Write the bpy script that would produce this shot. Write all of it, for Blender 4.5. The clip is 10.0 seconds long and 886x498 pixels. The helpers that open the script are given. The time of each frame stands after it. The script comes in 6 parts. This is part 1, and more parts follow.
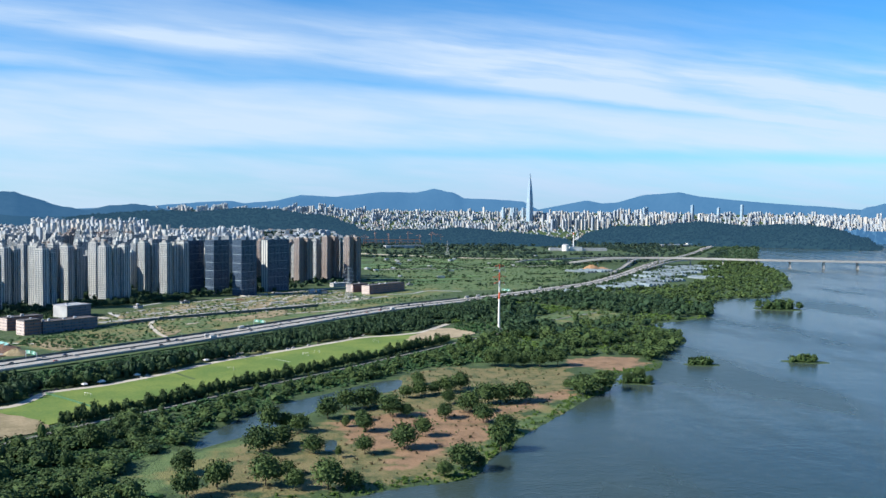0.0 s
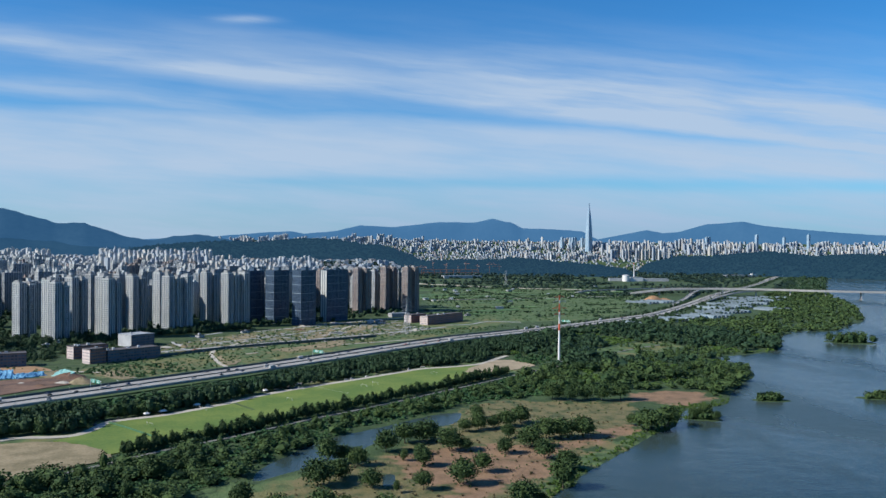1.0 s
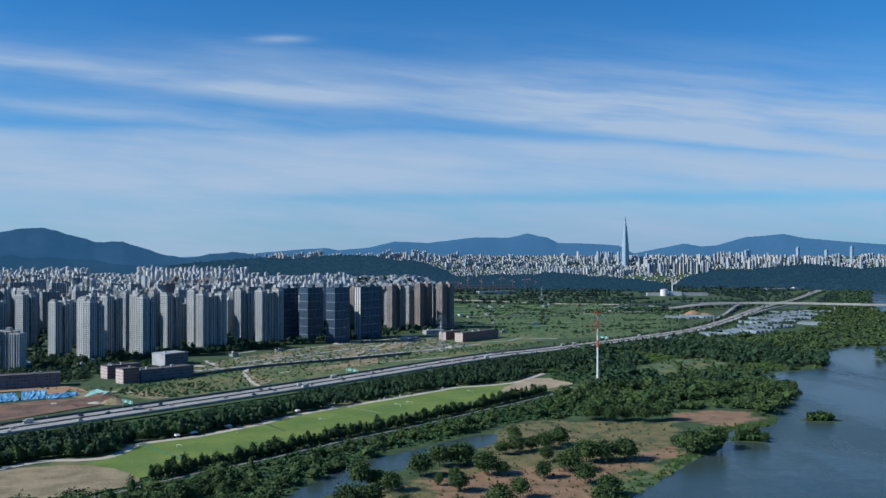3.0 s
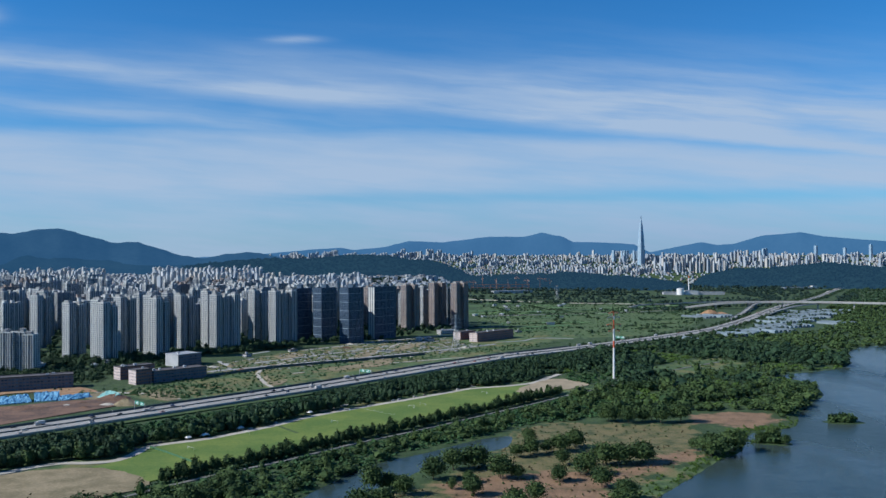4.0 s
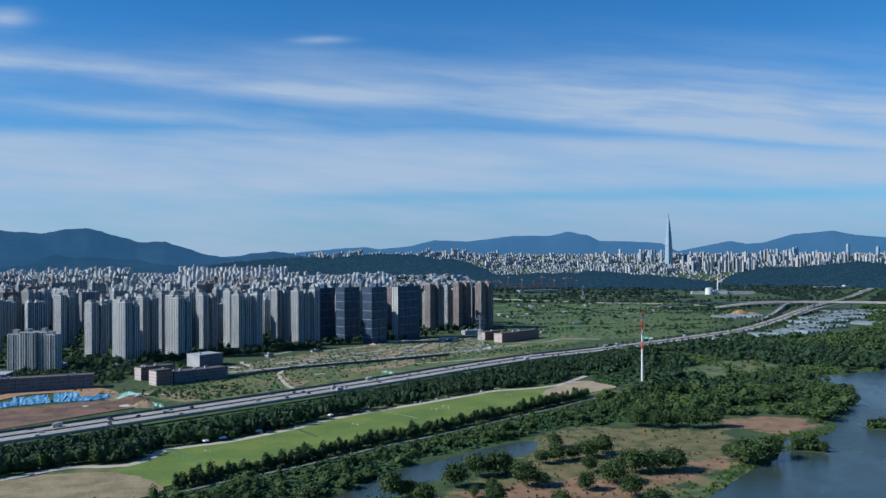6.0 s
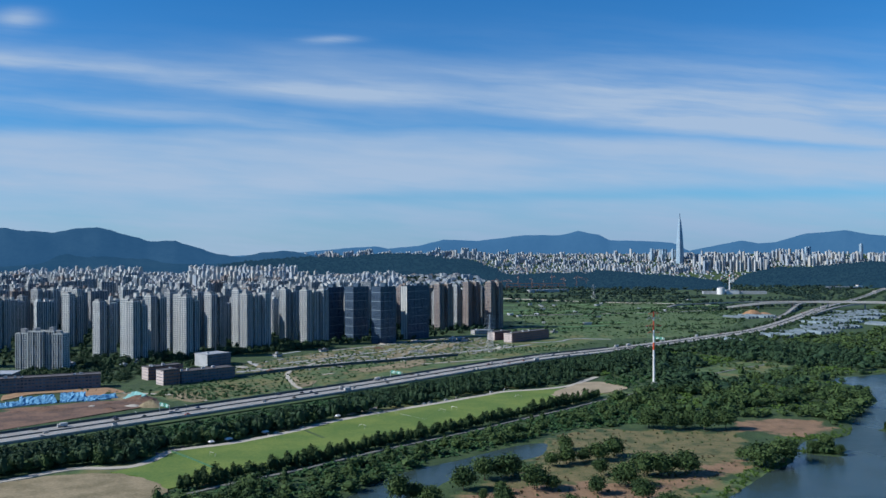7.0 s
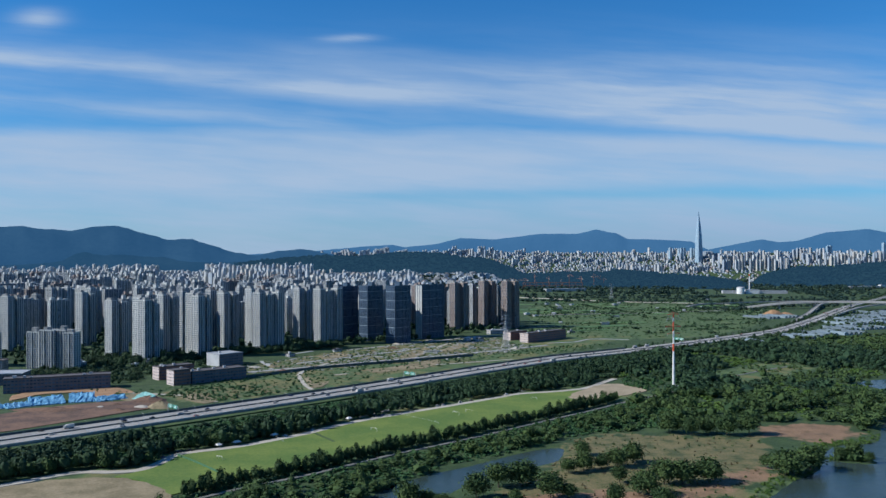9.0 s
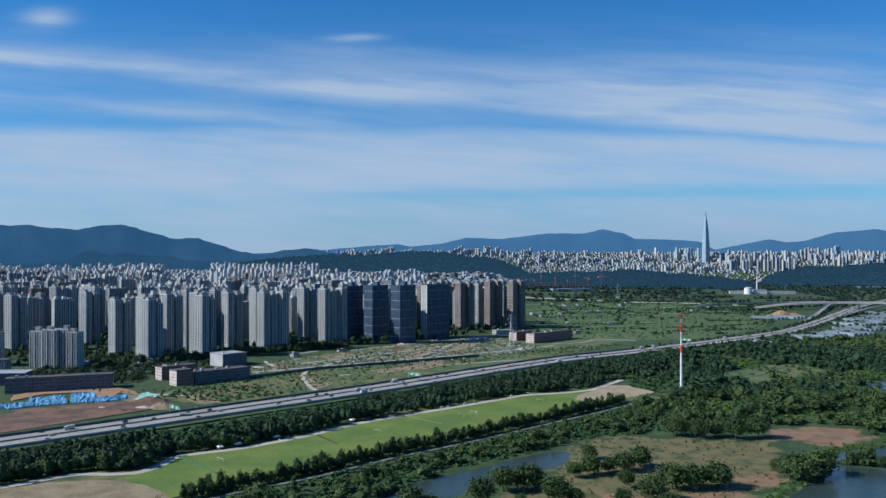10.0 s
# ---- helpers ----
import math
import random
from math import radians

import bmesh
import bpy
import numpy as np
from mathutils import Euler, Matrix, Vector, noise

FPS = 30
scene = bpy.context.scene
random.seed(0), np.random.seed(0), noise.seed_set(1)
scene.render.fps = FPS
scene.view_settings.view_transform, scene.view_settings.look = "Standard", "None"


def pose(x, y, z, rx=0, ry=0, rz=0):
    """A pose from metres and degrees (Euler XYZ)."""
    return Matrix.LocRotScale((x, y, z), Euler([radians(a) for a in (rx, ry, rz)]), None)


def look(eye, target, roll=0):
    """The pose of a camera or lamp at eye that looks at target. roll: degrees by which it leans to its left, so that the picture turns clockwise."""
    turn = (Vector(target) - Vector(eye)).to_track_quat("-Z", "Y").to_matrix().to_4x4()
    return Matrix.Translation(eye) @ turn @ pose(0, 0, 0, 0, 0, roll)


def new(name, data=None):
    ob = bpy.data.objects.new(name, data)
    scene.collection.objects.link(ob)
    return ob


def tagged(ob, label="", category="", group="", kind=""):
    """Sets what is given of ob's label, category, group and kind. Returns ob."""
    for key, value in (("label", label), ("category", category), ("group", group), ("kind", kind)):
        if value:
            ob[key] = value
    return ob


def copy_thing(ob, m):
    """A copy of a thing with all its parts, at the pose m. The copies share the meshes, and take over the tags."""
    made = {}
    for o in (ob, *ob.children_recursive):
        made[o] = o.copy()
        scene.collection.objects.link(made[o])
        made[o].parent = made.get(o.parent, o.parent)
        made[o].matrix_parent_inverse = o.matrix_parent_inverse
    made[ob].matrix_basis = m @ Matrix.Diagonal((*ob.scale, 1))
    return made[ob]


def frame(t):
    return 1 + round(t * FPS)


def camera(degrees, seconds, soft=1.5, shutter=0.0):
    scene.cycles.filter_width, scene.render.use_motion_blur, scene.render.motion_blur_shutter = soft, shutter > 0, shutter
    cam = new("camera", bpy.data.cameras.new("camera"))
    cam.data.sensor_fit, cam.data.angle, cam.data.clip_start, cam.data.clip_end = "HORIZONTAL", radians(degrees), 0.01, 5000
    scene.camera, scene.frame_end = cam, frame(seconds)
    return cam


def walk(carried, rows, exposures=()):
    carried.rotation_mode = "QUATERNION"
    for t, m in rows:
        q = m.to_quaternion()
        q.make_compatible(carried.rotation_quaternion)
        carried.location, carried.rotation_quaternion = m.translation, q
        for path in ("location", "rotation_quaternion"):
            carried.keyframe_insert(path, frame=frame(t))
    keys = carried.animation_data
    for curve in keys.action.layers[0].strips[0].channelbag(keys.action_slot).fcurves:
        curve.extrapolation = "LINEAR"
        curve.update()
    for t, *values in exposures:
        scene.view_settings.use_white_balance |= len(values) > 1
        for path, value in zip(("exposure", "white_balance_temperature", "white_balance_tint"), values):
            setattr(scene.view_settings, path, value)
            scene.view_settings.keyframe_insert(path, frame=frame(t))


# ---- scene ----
# ---- camera ----
cam = camera(54.04, 10.0)
PATH = [
    (0, (-5.50, -52.04, 148.79), -8.420, -2.628, 0.55),
    (0.1, (-5.53, -51.28, 148.83), -7.526, -2.508, 0.54),
    (0.2, (-5.56, -50.53, 148.86), -6.802, -2.499, 0.54),
    (0.3, (-5.59, -49.77, 148.90), -6.227, -2.562, 0.54),
    (0.4, (-5.62, -49.01, 148.94), -5.767, -2.810, 0.54),
    (0.5, (-5.66, -48.26, 148.98), -5.487, -2.946, 0.54),
    (0.6, (-5.68, -47.45, 149.02), -5.217, -2.503, 0.52),
    (0.7, (-5.70, -46.64, 149.07), -4.982, -2.022, 0.51),
    (0.8, (-5.72, -45.84, 149.11), -4.821, -1.540, 0.49),
    (0.9, (-5.75, -45.03, 149.16), -4.698, -1.094, 0.47),
    (1, (-5.77, -44.22, 149.20), -4.594, -0.685, 0.46),
    (1.1, (-5.76, -43.34, 149.25), -4.467, -0.093, 0.43),
    (1.2, (-5.75, -42.47, 149.29), -4.344, 2.177, 0.40),
    (1.3, (-5.74, -41.59, 149.34), -4.202, 4.260, 0.37),
    (1.4, (-5.73, -40.71, 149.38), -4.105, 3.923, 0.34),
    (1.5, (-5.72, -39.84, 149.43), -3.935, 3.288, 0.31),
    (1.6, (-5.63, -38.92, 149.47), -3.795, 2.396, 0.28),
    (1.7, (-5.54, -38.01, 149.51), -3.672, 1.802, 0.25),
    (1.8, (-5.45, -37.10, 149.55), -3.550, 1.358, 0.22),
    (1.9, (-5.37, -36.19, 149.60), -3.445, 1.026, 0.19),
    (2, (-5.28, -35.28, 149.64), -3.338, 0.842, 0.16),
    (2.1, (-5.14, -34.33, 149.66), -3.229, 0.640, 0.13),
    (2.2, (-5.00, -33.39, 149.69), -3.120, 0.513, 0.11),
    (2.3, (-4.86, -32.44, 149.71), -3.010, 0.423, 0.09),
    (2.4, (-4.72, -31.49, 149.74), -2.900, 0.370, 0.06),
    (2.5, (-4.57, -30.55, 149.76), -2.797, 0.354, 0.04),
    (4, (-2.13, -15.47, 150.01), -1.314, 0.288, -0.23),
    (4.5, (-1.41, -10.30, 150.06), -0.858, 0.264, -0.27),
    (5, (-0.76, -5.11, 150.04), -0.416, 0.259, -0.29),
    (5.5, (0.00, -0.00, 150.00), -0.000, 0.257, -0.30),
    (7, (1.88, 15.18, 149.57), 1.047, 0.210, -0.24),
    (7.5, (2.54, 20.20, 149.50), 1.363, 0.192, -0.23),
    (8, (3.17, 25.17, 149.61), 1.643, 0.166, -0.23),
    (8.5, (3.82, 30.04, 149.68), 1.935, 0.145, -0.21),
    (9, (4.23, 34.93, 149.78), 2.165, 0.117, -0.17),
    (9.5, (4.63, 39.88, 149.91), 2.374, 0.107, -0.12),
    (10, (5.11, 44.81, 150.03), 2.578, 0.083, -0.07),
]
walk(cam, [(t, pose(*eye, 90 + tilt, 0, turn) @ pose(0, 0, 0, 0, 0, lean)) for t, eye, turn, tilt, lean in PATH],
     exposures=[(0, 1.07, 6870, 10), (0.25, 0.9, 6760, 10), (0.5, 0.68, 6620, 10), (1.0, 0.58, 6560, 10), (1.3, 0.6, 6480, 10), (1.5, 0.52, 6430, 10), (2.0, 0.43, 6300, 10), (2.5, 0.4, 6240, 10), (10, 0.4, 6240, 10)])
# ---- world and sun ----
SUN_TURN, SUN_HEIGHT = -101.0, 35.0     # degrees clockwise from +y, degrees up
world = bpy.data.worlds.new("world")
scene.world = world
world.use_nodes = True
wn, wl = world.node_tree.nodes, world.node_tree.links
wn.clear()


def wire(tree, a, b):
    """Plug a (a socket or a number) into the socket b."""
    if isinstance(a, (int, float)):
        b.default_value = a
    elif isinstance(a, tuple):
        b.default_value = a
    else:
        tree.links.new(a, b)


def calc(tree, op, a, b=0.0, c=None, clamp=False):
    n = tree.nodes.new("ShaderNodeMath")
    n.operation, n.use_clamp = op, clamp
    wire(tree, a, n.inputs[0])
    wire(tree, b, n.inputs[1])
    if c is not None:
        wire(tree, c, n.inputs[2])
    return n.outputs[0]


def blend(tree, fac, a, b, kind="MIX"):
    n = tree.nodes.new("ShaderNodeMix")
    n.data_type, n.blend_type = "RGBA", kind
    wire(tree, fac, n.inputs[0])
    wire(tree, a if not isinstance(a, tuple) else (*a[:3], 1), n.inputs[6])
    wire(tree, b if not isinstance(b, tuple) else (*b[:3], 1), n.inputs[7])
    return n.outputs[2]


def speckle(tree, vec, scale, detail=3.0, rough=0.55, lo=0.35, hi=0.65):
    """Noise of a scale, stretched from lo..hi to 0..1."""
    n = tree.nodes.new("ShaderNodeTexNoise")
    n.inputs["Scale"].default_value, n.inputs["Detail"].default_value, n.inputs["Roughness"].default_value = scale, detail, rough
    if vec is not None:
        tree.links.new(vec, n.inputs["Vector"])
    m = tree.nodes.new("ShaderNodeMapRange")
    m.interpolation_type = "SMOOTHSTEP"
    m.inputs[1].default_value, m.inputs[2].default_value = lo, hi
    tree.links.new(n.outputs[0], m.inputs[0])
    return m.outputs[0]


def combine(tree, x, y, z=0.0):
    n = tree.nodes.new("ShaderNodeCombineXYZ")
    for i, v in enumerate((x, y, z)):
        wire(tree, v, n.inputs[i])
    return n.outputs[0]


def split(tree, vec):
    n = tree.nodes.new("ShaderNodeSeparateXYZ")
    tree.links.new(vec, n.inputs[0])
    return n.outputs


def build_sky():
    tree = world.node_tree
    sky = wn.new("ShaderNodeTexSky")
    sky.sky_type, sky.sun_disc = "NISHITA", False
    sky.sun_elevation, sky.sun_rotation = radians(SUN_HEIGHT), radians(SUN_TURN % 360)
    sky.air_density, sky.dust_density, sky.ozone_density, sky.altitude = 1.0, 0.2, 3.0, 100
    way = wn.new("ShaderNodeTexCoord").outputs["Generated"]
    x, y, z = split(tree, way)
    ahead = calc(tree, "MAXIMUM", calc(tree, "ABSOLUTE", y), 0.05)
    u, v = calc(tree, "DIVIDE", x, ahead), calc(tree, "DIVIDE", z, ahead)
    def ease(val, lo, hi):
        m = wn.new("ShaderNodeMapRange")
        m.interpolation_type = "SMOOTHSTEP"
        wire(tree, val, m.inputs[0])
        m.inputs[1].default_value, m.inputs[2].default_value = lo, hi
        return m.outputs[0]

    def times(p, q):
        return calc(tree, "MULTIPLY", p, q)

    def plus(p, q):
        return calc(tree, "ADD", p, q)

    # cirrus: sheets and streaks that sink to the right, broken up by stretched noise
    run = plus(v, times(u, 0.085))
    bend = speckle(tree, combine(tree, times(u, 5.0), times(v, 14.0), 1.0), 1.0, 4.0, 0.55, 0.0, 1.0)
    wob = times(calc(tree, "SUBTRACT", bend, 0.5), 0.011)
    vv, rr = plus(v, wob), plus(run, wob)
    fibre = speckle(tree, combine(tree, times(u, 3.2), times(rr, 42.0)), 1.0, 7.0, 0.60, 0.30, 0.70)
    broad = speckle(tree, combine(tree, times(u, 3.0), times(rr, 16.0), 3.0), 1.0, 4.0, 0.55, 0.3, 0.7)
    veil = None
    for level, slope, above, below, gain, lo, hi in STREAKS:
        off = calc(tree, "SUBTRACT", vv, plus(times(u, slope), level))
        up = calc(tree, "DIVIDE", calc(tree, "MAXIMUM", off, 0.0), above)
        down = calc(tree, "DIVIDE", calc(tree, "MINIMUM", off, 0.0), below)
        q = plus(times(up, up), times(down, down))
        bell = times(calc(tree, "POWER", 2.718, times(q, -1.0)), times(ease(u, lo, hi), gain))
        veil = bell if veil is None else plus(veil, bell)
    veil = times(veil, plus(0.26, plus(times(fibre, 0.52), times(broad, 0.44))))
    # the broad sheet low in the sky, and the clear gap through it
    edge = plus(0.147, times(calc(tree, "MAXIMUM", u, 0.0), -0.052))
    sheet = times(ease(calc(tree, "SUBTRACT", edge, vv), -0.004, 0.016), plus(0.46, plus(times(fibre, 0.20), times(broad, 0.30))))
    gap = calc(tree, "DIVIDE", calc(tree, "SUBTRACT", plus(v, times(wob, 0.35)), plus(0.0635, times(u, 0.006))), 0.0085)
    gap = times(calc(tree, "POWER", 2.718, times(times(gap, gap), -1.0)), times(ease(u, -0.34, 0.05), 0.58))
    sheet = times(sheet, calc(tree, "SUBTRACT", 1.0, gap))
    low = calc(tree, "DIVIDE", calc(tree, "SUBTRACT", plus(v, wob), 0.088), 0.020)
    low = times(calc(tree, "POWER", 2.718, times(times(low, low), -1.0)), 0.20)
    sheet = times(sheet, plus(0.93, low))
    body = calc(tree, "MAXIMUM", veil, sheet)
    thin = times(times(ease(v, 0.30, 0.15), plus(0.10, times(broad, 0.22))), plus(0.5, times(fibre, 0.6)))
    body = plus(body, times(thin, calc(tree, "SUBTRACT", 1.0, body)))
    # small puffs
    for pu, pv, wu, wv, gain in PUFFS:
        p = calc(tree, "DIVIDE", calc(tree, "SUBTRACT", u, pu), wu)
        q = calc(tree, "DIVIDE", calc(tree, "SUBTRACT", plus(v, times(wob, 0.3)), pv), wv)
        q = plus(times(p, p), times(q, q))
        body = plus(body, times(calc(tree, "POWER", 2.718, times(q, -1.0)), times(plus(fibre, 0.45), gain)))
    body = calc(tree, "MINIMUM", body, 0.92, clamp=True)
    tint = blend(tree, 1.0, sky.outputs[0], SKY_TINT, "MULTIPLY")
    full = blend(tree, body, tint, CLOUD)
    # the air is duller low over the plain
    murk = times(ease(v, 0.085, -0.01), plus(0.35, times(ease(u, -0.3, 0.15), 0.65)))
    full = blend(tree, murk, full, blend(tree, 1.0, full, (0.82, 0.84, 0.92), "MULTIPLY"))
    bg = wn.new("ShaderNodeBackground")
    bg.inputs["Strength"].default_value = SKY_STRENGTH
    tree.links.new(full, bg.inputs["Color"])
    tree.links.new(bg.outputs[0], wn.new("ShaderNodeOutputWorld").inputs[0])


# level, slope, softness above and below, gain, fading in along the side, as tangents
STREAKS = [(0.170, -0.102, 0.012, 0.008, 0.72, -3.0, -2.0), (0.180, -0.075, 0.052, 0.020, 0.62, -0.02, 0.24), (0.236, -0.087, 0.006, 0.020, 0.34, 0.10, 0.26),
           (0.1315, -0.084, 0.013, 0.009, 0.50, 0.08, -0.2), (0.205, -0.088, 0.014, 0.022, 0.34, -0.30, -0.12), (0.180, -0.08, 0.032, 0.030, 0.32, -3.0, -2.0)]
PUFFS = [(-0.145, 0.246, 0.030, 0.0040, 0.75), (-0.512, 0.272, 0.028, 0.012, 0.55), (-0.53, 0.352, 0.05, 0.016, 0.5), (0.14, 0.372, 0.035, 0.012, 0.5), (0.41, 0.31, 0.03, 0.005, 0.5)]
SKY_TINT, CLOUD, SKY_STRENGTH = (0.235, 0.76, 1.20), (4.3, 5.5, 7.15), 0.072
build_sky()

sun = new("sun", bpy.data.lights.new("sun", "SUN"))
sun.data.energy, sun.data.angle, sun.data.color = 4.4, radians(0.53), (1.0, 0.965, 0.90)
a, e = radians(SUN_TURN), radians(SUN_HEIGHT)
sun.matrix_world = look((math.sin(a) * math.cos(e) * 900, math.cos(a) * math.cos(e) * 900, math.sin(e) * 900), (0, 0, 0))

# ---- materials ----
def material(name, rough=0.8, metal=0.0):
    m = bpy.data.materials.new(name)
    m.use_nodes = True
    t = m.node_tree
    b = t.nodes["Principled BSDF"]
    b.inputs["Roughness"].default_value, b.inputs["Metallic"].default_value = rough, metal
    return m, t, b


def bump(t, b, height, strength, distance):
    n = t.nodes.new("ShaderNodeBump")
    n.inputs["Strength"].default_value, n.inputs["Distance"].default_value = strength, distance
    t.links.new(height, n.inputs["Height"])
    t.links.new(n.outputs[0], b.inputs["Normal"])


def place(t, what="Object"):
    if what == "World":
        return t.nodes.new("ShaderNodeNewGeometry").outputs["Position"]
    return t.nodes.new("ShaderNodeTexCoord").outputs[what]


def mottled(name, low, high, scale=0.5, fine=6.0, rough=0.8, metal=0.0, relief=0.0, where="Object", vary=0.0):
    """A surface between two colours at two scales; vary: how far things with it differ in brightness."""
    m, t, b = material(name, rough, metal)
    p = place(t, where)
    k = calc(t, "ADD", calc(t, "MULTIPLY", speckle(t, p, scale), 0.6), calc(t, "MULTIPLY", speckle(t, p, fine), 0.4))
    col = blend(t, k, low, high)
    if vary:
        r = t.nodes.new("ShaderNodeObjectInfo").outputs["Random"]
        s = calc(t, "ADD", 1.0 - vary, calc(t, "MULTIPLY", r, 2 * vary))
        col = blend(t, 1.0, col, combine(t, s, s, s), "MULTIPLY")
    t.links.new(col, b.inputs["Base Color"])
    if relief:
        bump(t, b, speckle(t, p, fine), 0.5, relief)
    return m


def foliage(name, low, high, islands=True):
    m, t, b = material(name, 0.7)
    g = t.nodes.new("ShaderNodeNewGeometry")
    r = g.outputs["Random Per Island"]
    o = t.nodes.new("ShaderNodeObjectInfo").outputs["Random"]
    big = speckle(t, g.outputs["Position"], 0.03, 3.0)
    tree = speckle(t, g.outputs["Position"], 0.095, 2.0, 0.5, 0.36, 0.64)
    k = calc(t, "ADD", calc(t, "ADD", calc(t, "MULTIPLY", r, 0.32), calc(t, "MULTIPLY", tree, 0.28)), calc(t, "ADD", calc(t, "MULTIPLY", o, 0.14), calc(t, "MULTIPLY", big, 0.26)))
    t.links.new(blend(t, k, low, high), b.inputs["Base Color"])
    b.inputs["Specular IOR Level"].default_value = 0.14
    return m


def facade(name, wall, wall2, glass=(0.03, 0.05, 0.08), bay=3.4, storey=2.9, open_u=(0.16, 0.86), open_v=(0.30, 0.80), rough=0.75, stripe_or_shade=None, front_u=None, front_v=None):
    """Painted concrete with rows of windows by storey and bay."""
    m, t, b = material(name, rough)
    p = place(t, "Object")
    x, y, z = split(t, p)
    nrm = t.nodes.new("ShaderNodeTexCoord").outputs["Normal"]
    nx, ny, nz = split(t, nrm)
    side = calc(t, "GREATER_THAN", calc(t, "ABSOLUTE", nx), 0.5)
    up = calc(t, "GREATER_THAN", calc(t, "ABSOLUTE", nz), 0.5)
    along = calc(t, "ADD", calc(t, "MULTIPLY", side, y), calc(t, "MULTIPLY", calc(t, "SUBTRACT", 1.0, side), x))
    fu = calc(t, "FRACT", calc(t, "ADD", calc(t, "DIVIDE", along, bay), 100.0))
    fv = calc(t, "FRACT", calc(t, "DIVIDE", z, storey))
    hole = 1.0
    # the long faces are more glazed than the ends, which also paints in their shade
    for f, (lo, hi), (lo2, hi2) in ((fu, open_u, front_u or open_u), (fv, open_v, front_v or open_v)):
        low = calc(t, "ADD", lo2, calc(t, "MULTIPLY", side, lo - lo2))
        high = calc(t, "ADD", hi2, calc(t, "MULTIPLY", side, hi - hi2))
        hole = calc(t, "MULTIPLY", hole, calc(t, "MULTIPLY", calc(t, "GREATER_THAN", f, low), calc(t, "LESS_THAN", f, high)))
    hole = calc(t, "MULTIPLY", hole, calc(t, "SUBTRACT", 1.0, up))
    # every pane a little different, some with blinds
    cell = t.nodes.new("ShaderNodeTexWhiteNoise")
    t.links.new(combine(t, calc(t, "FLOOR", calc(t, "DIVIDE", along, bay)), calc(t, "FLOOR", calc(t, "DIVIDE", z, storey)), nx), cell.inputs["Vector"])
    pane = blend(t, calc(t, "MULTIPLY", cell.outputs["Value"], 0.35), glass, tuple(min(1, c * 5 + 0.08) for c in glass))
    stain = speckle(t, combine(t, calc(t, "MULTIPLY", x, 0.4), calc(t, "MULTIPLY", y, 0.4), calc(t, "MULTIPLY", z, 0.05)), 1.0, 4.0)
    r = t.nodes.new("ShaderNodeObjectInfo").outputs["Random"]
    k = calc(t, "ADD", calc(t, "MULTIPLY", stain, 0.5), calc(t, "MULTIPLY", r, 0.5))
    paint = blend(t, k, wall, wall2)
    # upright lanes in a second tone: real stripes, or shade put into the paint
    if stripe_or_shade:
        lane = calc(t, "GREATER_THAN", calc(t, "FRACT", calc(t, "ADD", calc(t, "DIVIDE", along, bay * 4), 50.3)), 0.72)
        paint = blend(t, lane, paint, stripe_or_shade)
    t.links.new(blend(t, hole, paint, pane), b.inputs["Base Color"])
    t.links.new(calc(t, "ADD", rough, calc(t, "MULTIPLY", hole, 0.15 - rough)), b.inputs["Roughness"])
    b.inputs["Specular IOR Level"].default_value = 0.3
    return m


# darker lanes on the white and grey towers paint in shaded recesses
M_WALL_W = facade("painted_concrete_white", (0.31, 0.33, 0.34), (0.41, 0.42, 0.42), (0.034, 0.052, 0.075), stripe_or_shade=(0.25, 0.28, 0.30), bay=3.4, open_u=(0.04, 0.96), open_v=(0.12, 0.80), front_u=(0.08, 0.78), front_v=(0.05, 0.95))
M_WALL_G = facade("painted_concrete_grey", (0.25, 0.27, 0.285), (0.35, 0.36, 0.365), (0.034, 0.052, 0.075), stripe_or_shade=(0.20, 0.22, 0.245), bay=3.4, open_u=(0.06, 0.94), open_v=(0.12, 0.80), front_u=(0.08, 0.78), front_v=(0.05, 0.95))
M_WALL_B = facade("painted_concrete_beige", (0.20, 0.19, 0.185), (0.29, 0.275, 0.265), (0.030, 0.045, 0.065), 3.4, 2.9, (0.06, 0.94), (0.17, 0.76), stripe_or_shade=(0.15, 0.085, 0.07), front_u=(0.10, 0.70), front_v=(0.04, 0.97))
M_WALL_D = facade("dark_glass_cladding", (0.050, 0.080, 0.12), (0.075, 0.110, 0.16), (0.016, 0.030, 0.054), 2.4, 2.9, (0.10, 0.80), (0.12, 0.85), 0.35, front_u=(0.1, 0.9), front_v=(0.04, 0.96))
M_TRIM_W = mottled("pale_balcony_paint", (0.36, 0.38, 0.375), (0.47, 0.485, 0.475), 0.05, 0.6, 0.75, vary=0.16)
M_TRIM_G = mottled("grey_balcony_paint", (0.27, 0.285, 0.295), (0.38, 0.39, 0.385), 0.05, 0.6, 0.75, vary=0.18)
M_TRIM_B = mottled("brown_beige_paint", (0.19, 0.150, 0.130), (0.29, 0.245, 0.22), 0.05, 0.6, 0.75, vary=0.2)
M_TRIM_D = mottled("dark_blue_panel", (0.030, 0.055, 0.090), (0.055, 0.090, 0.135), 0.05, 0.6, 0.4)
M_BAND = mottled("pale_blue_floor_band", (0.14, 0.20, 0.26), (0.22, 0.28, 0.34), 0.2, 1.0, 0.5)
M_WALL_L = facade("low_house_plaster", (0.34, 0.32, 0.30), (0.52, 0.50, 0.475), bay=4.0, storey=3.0)
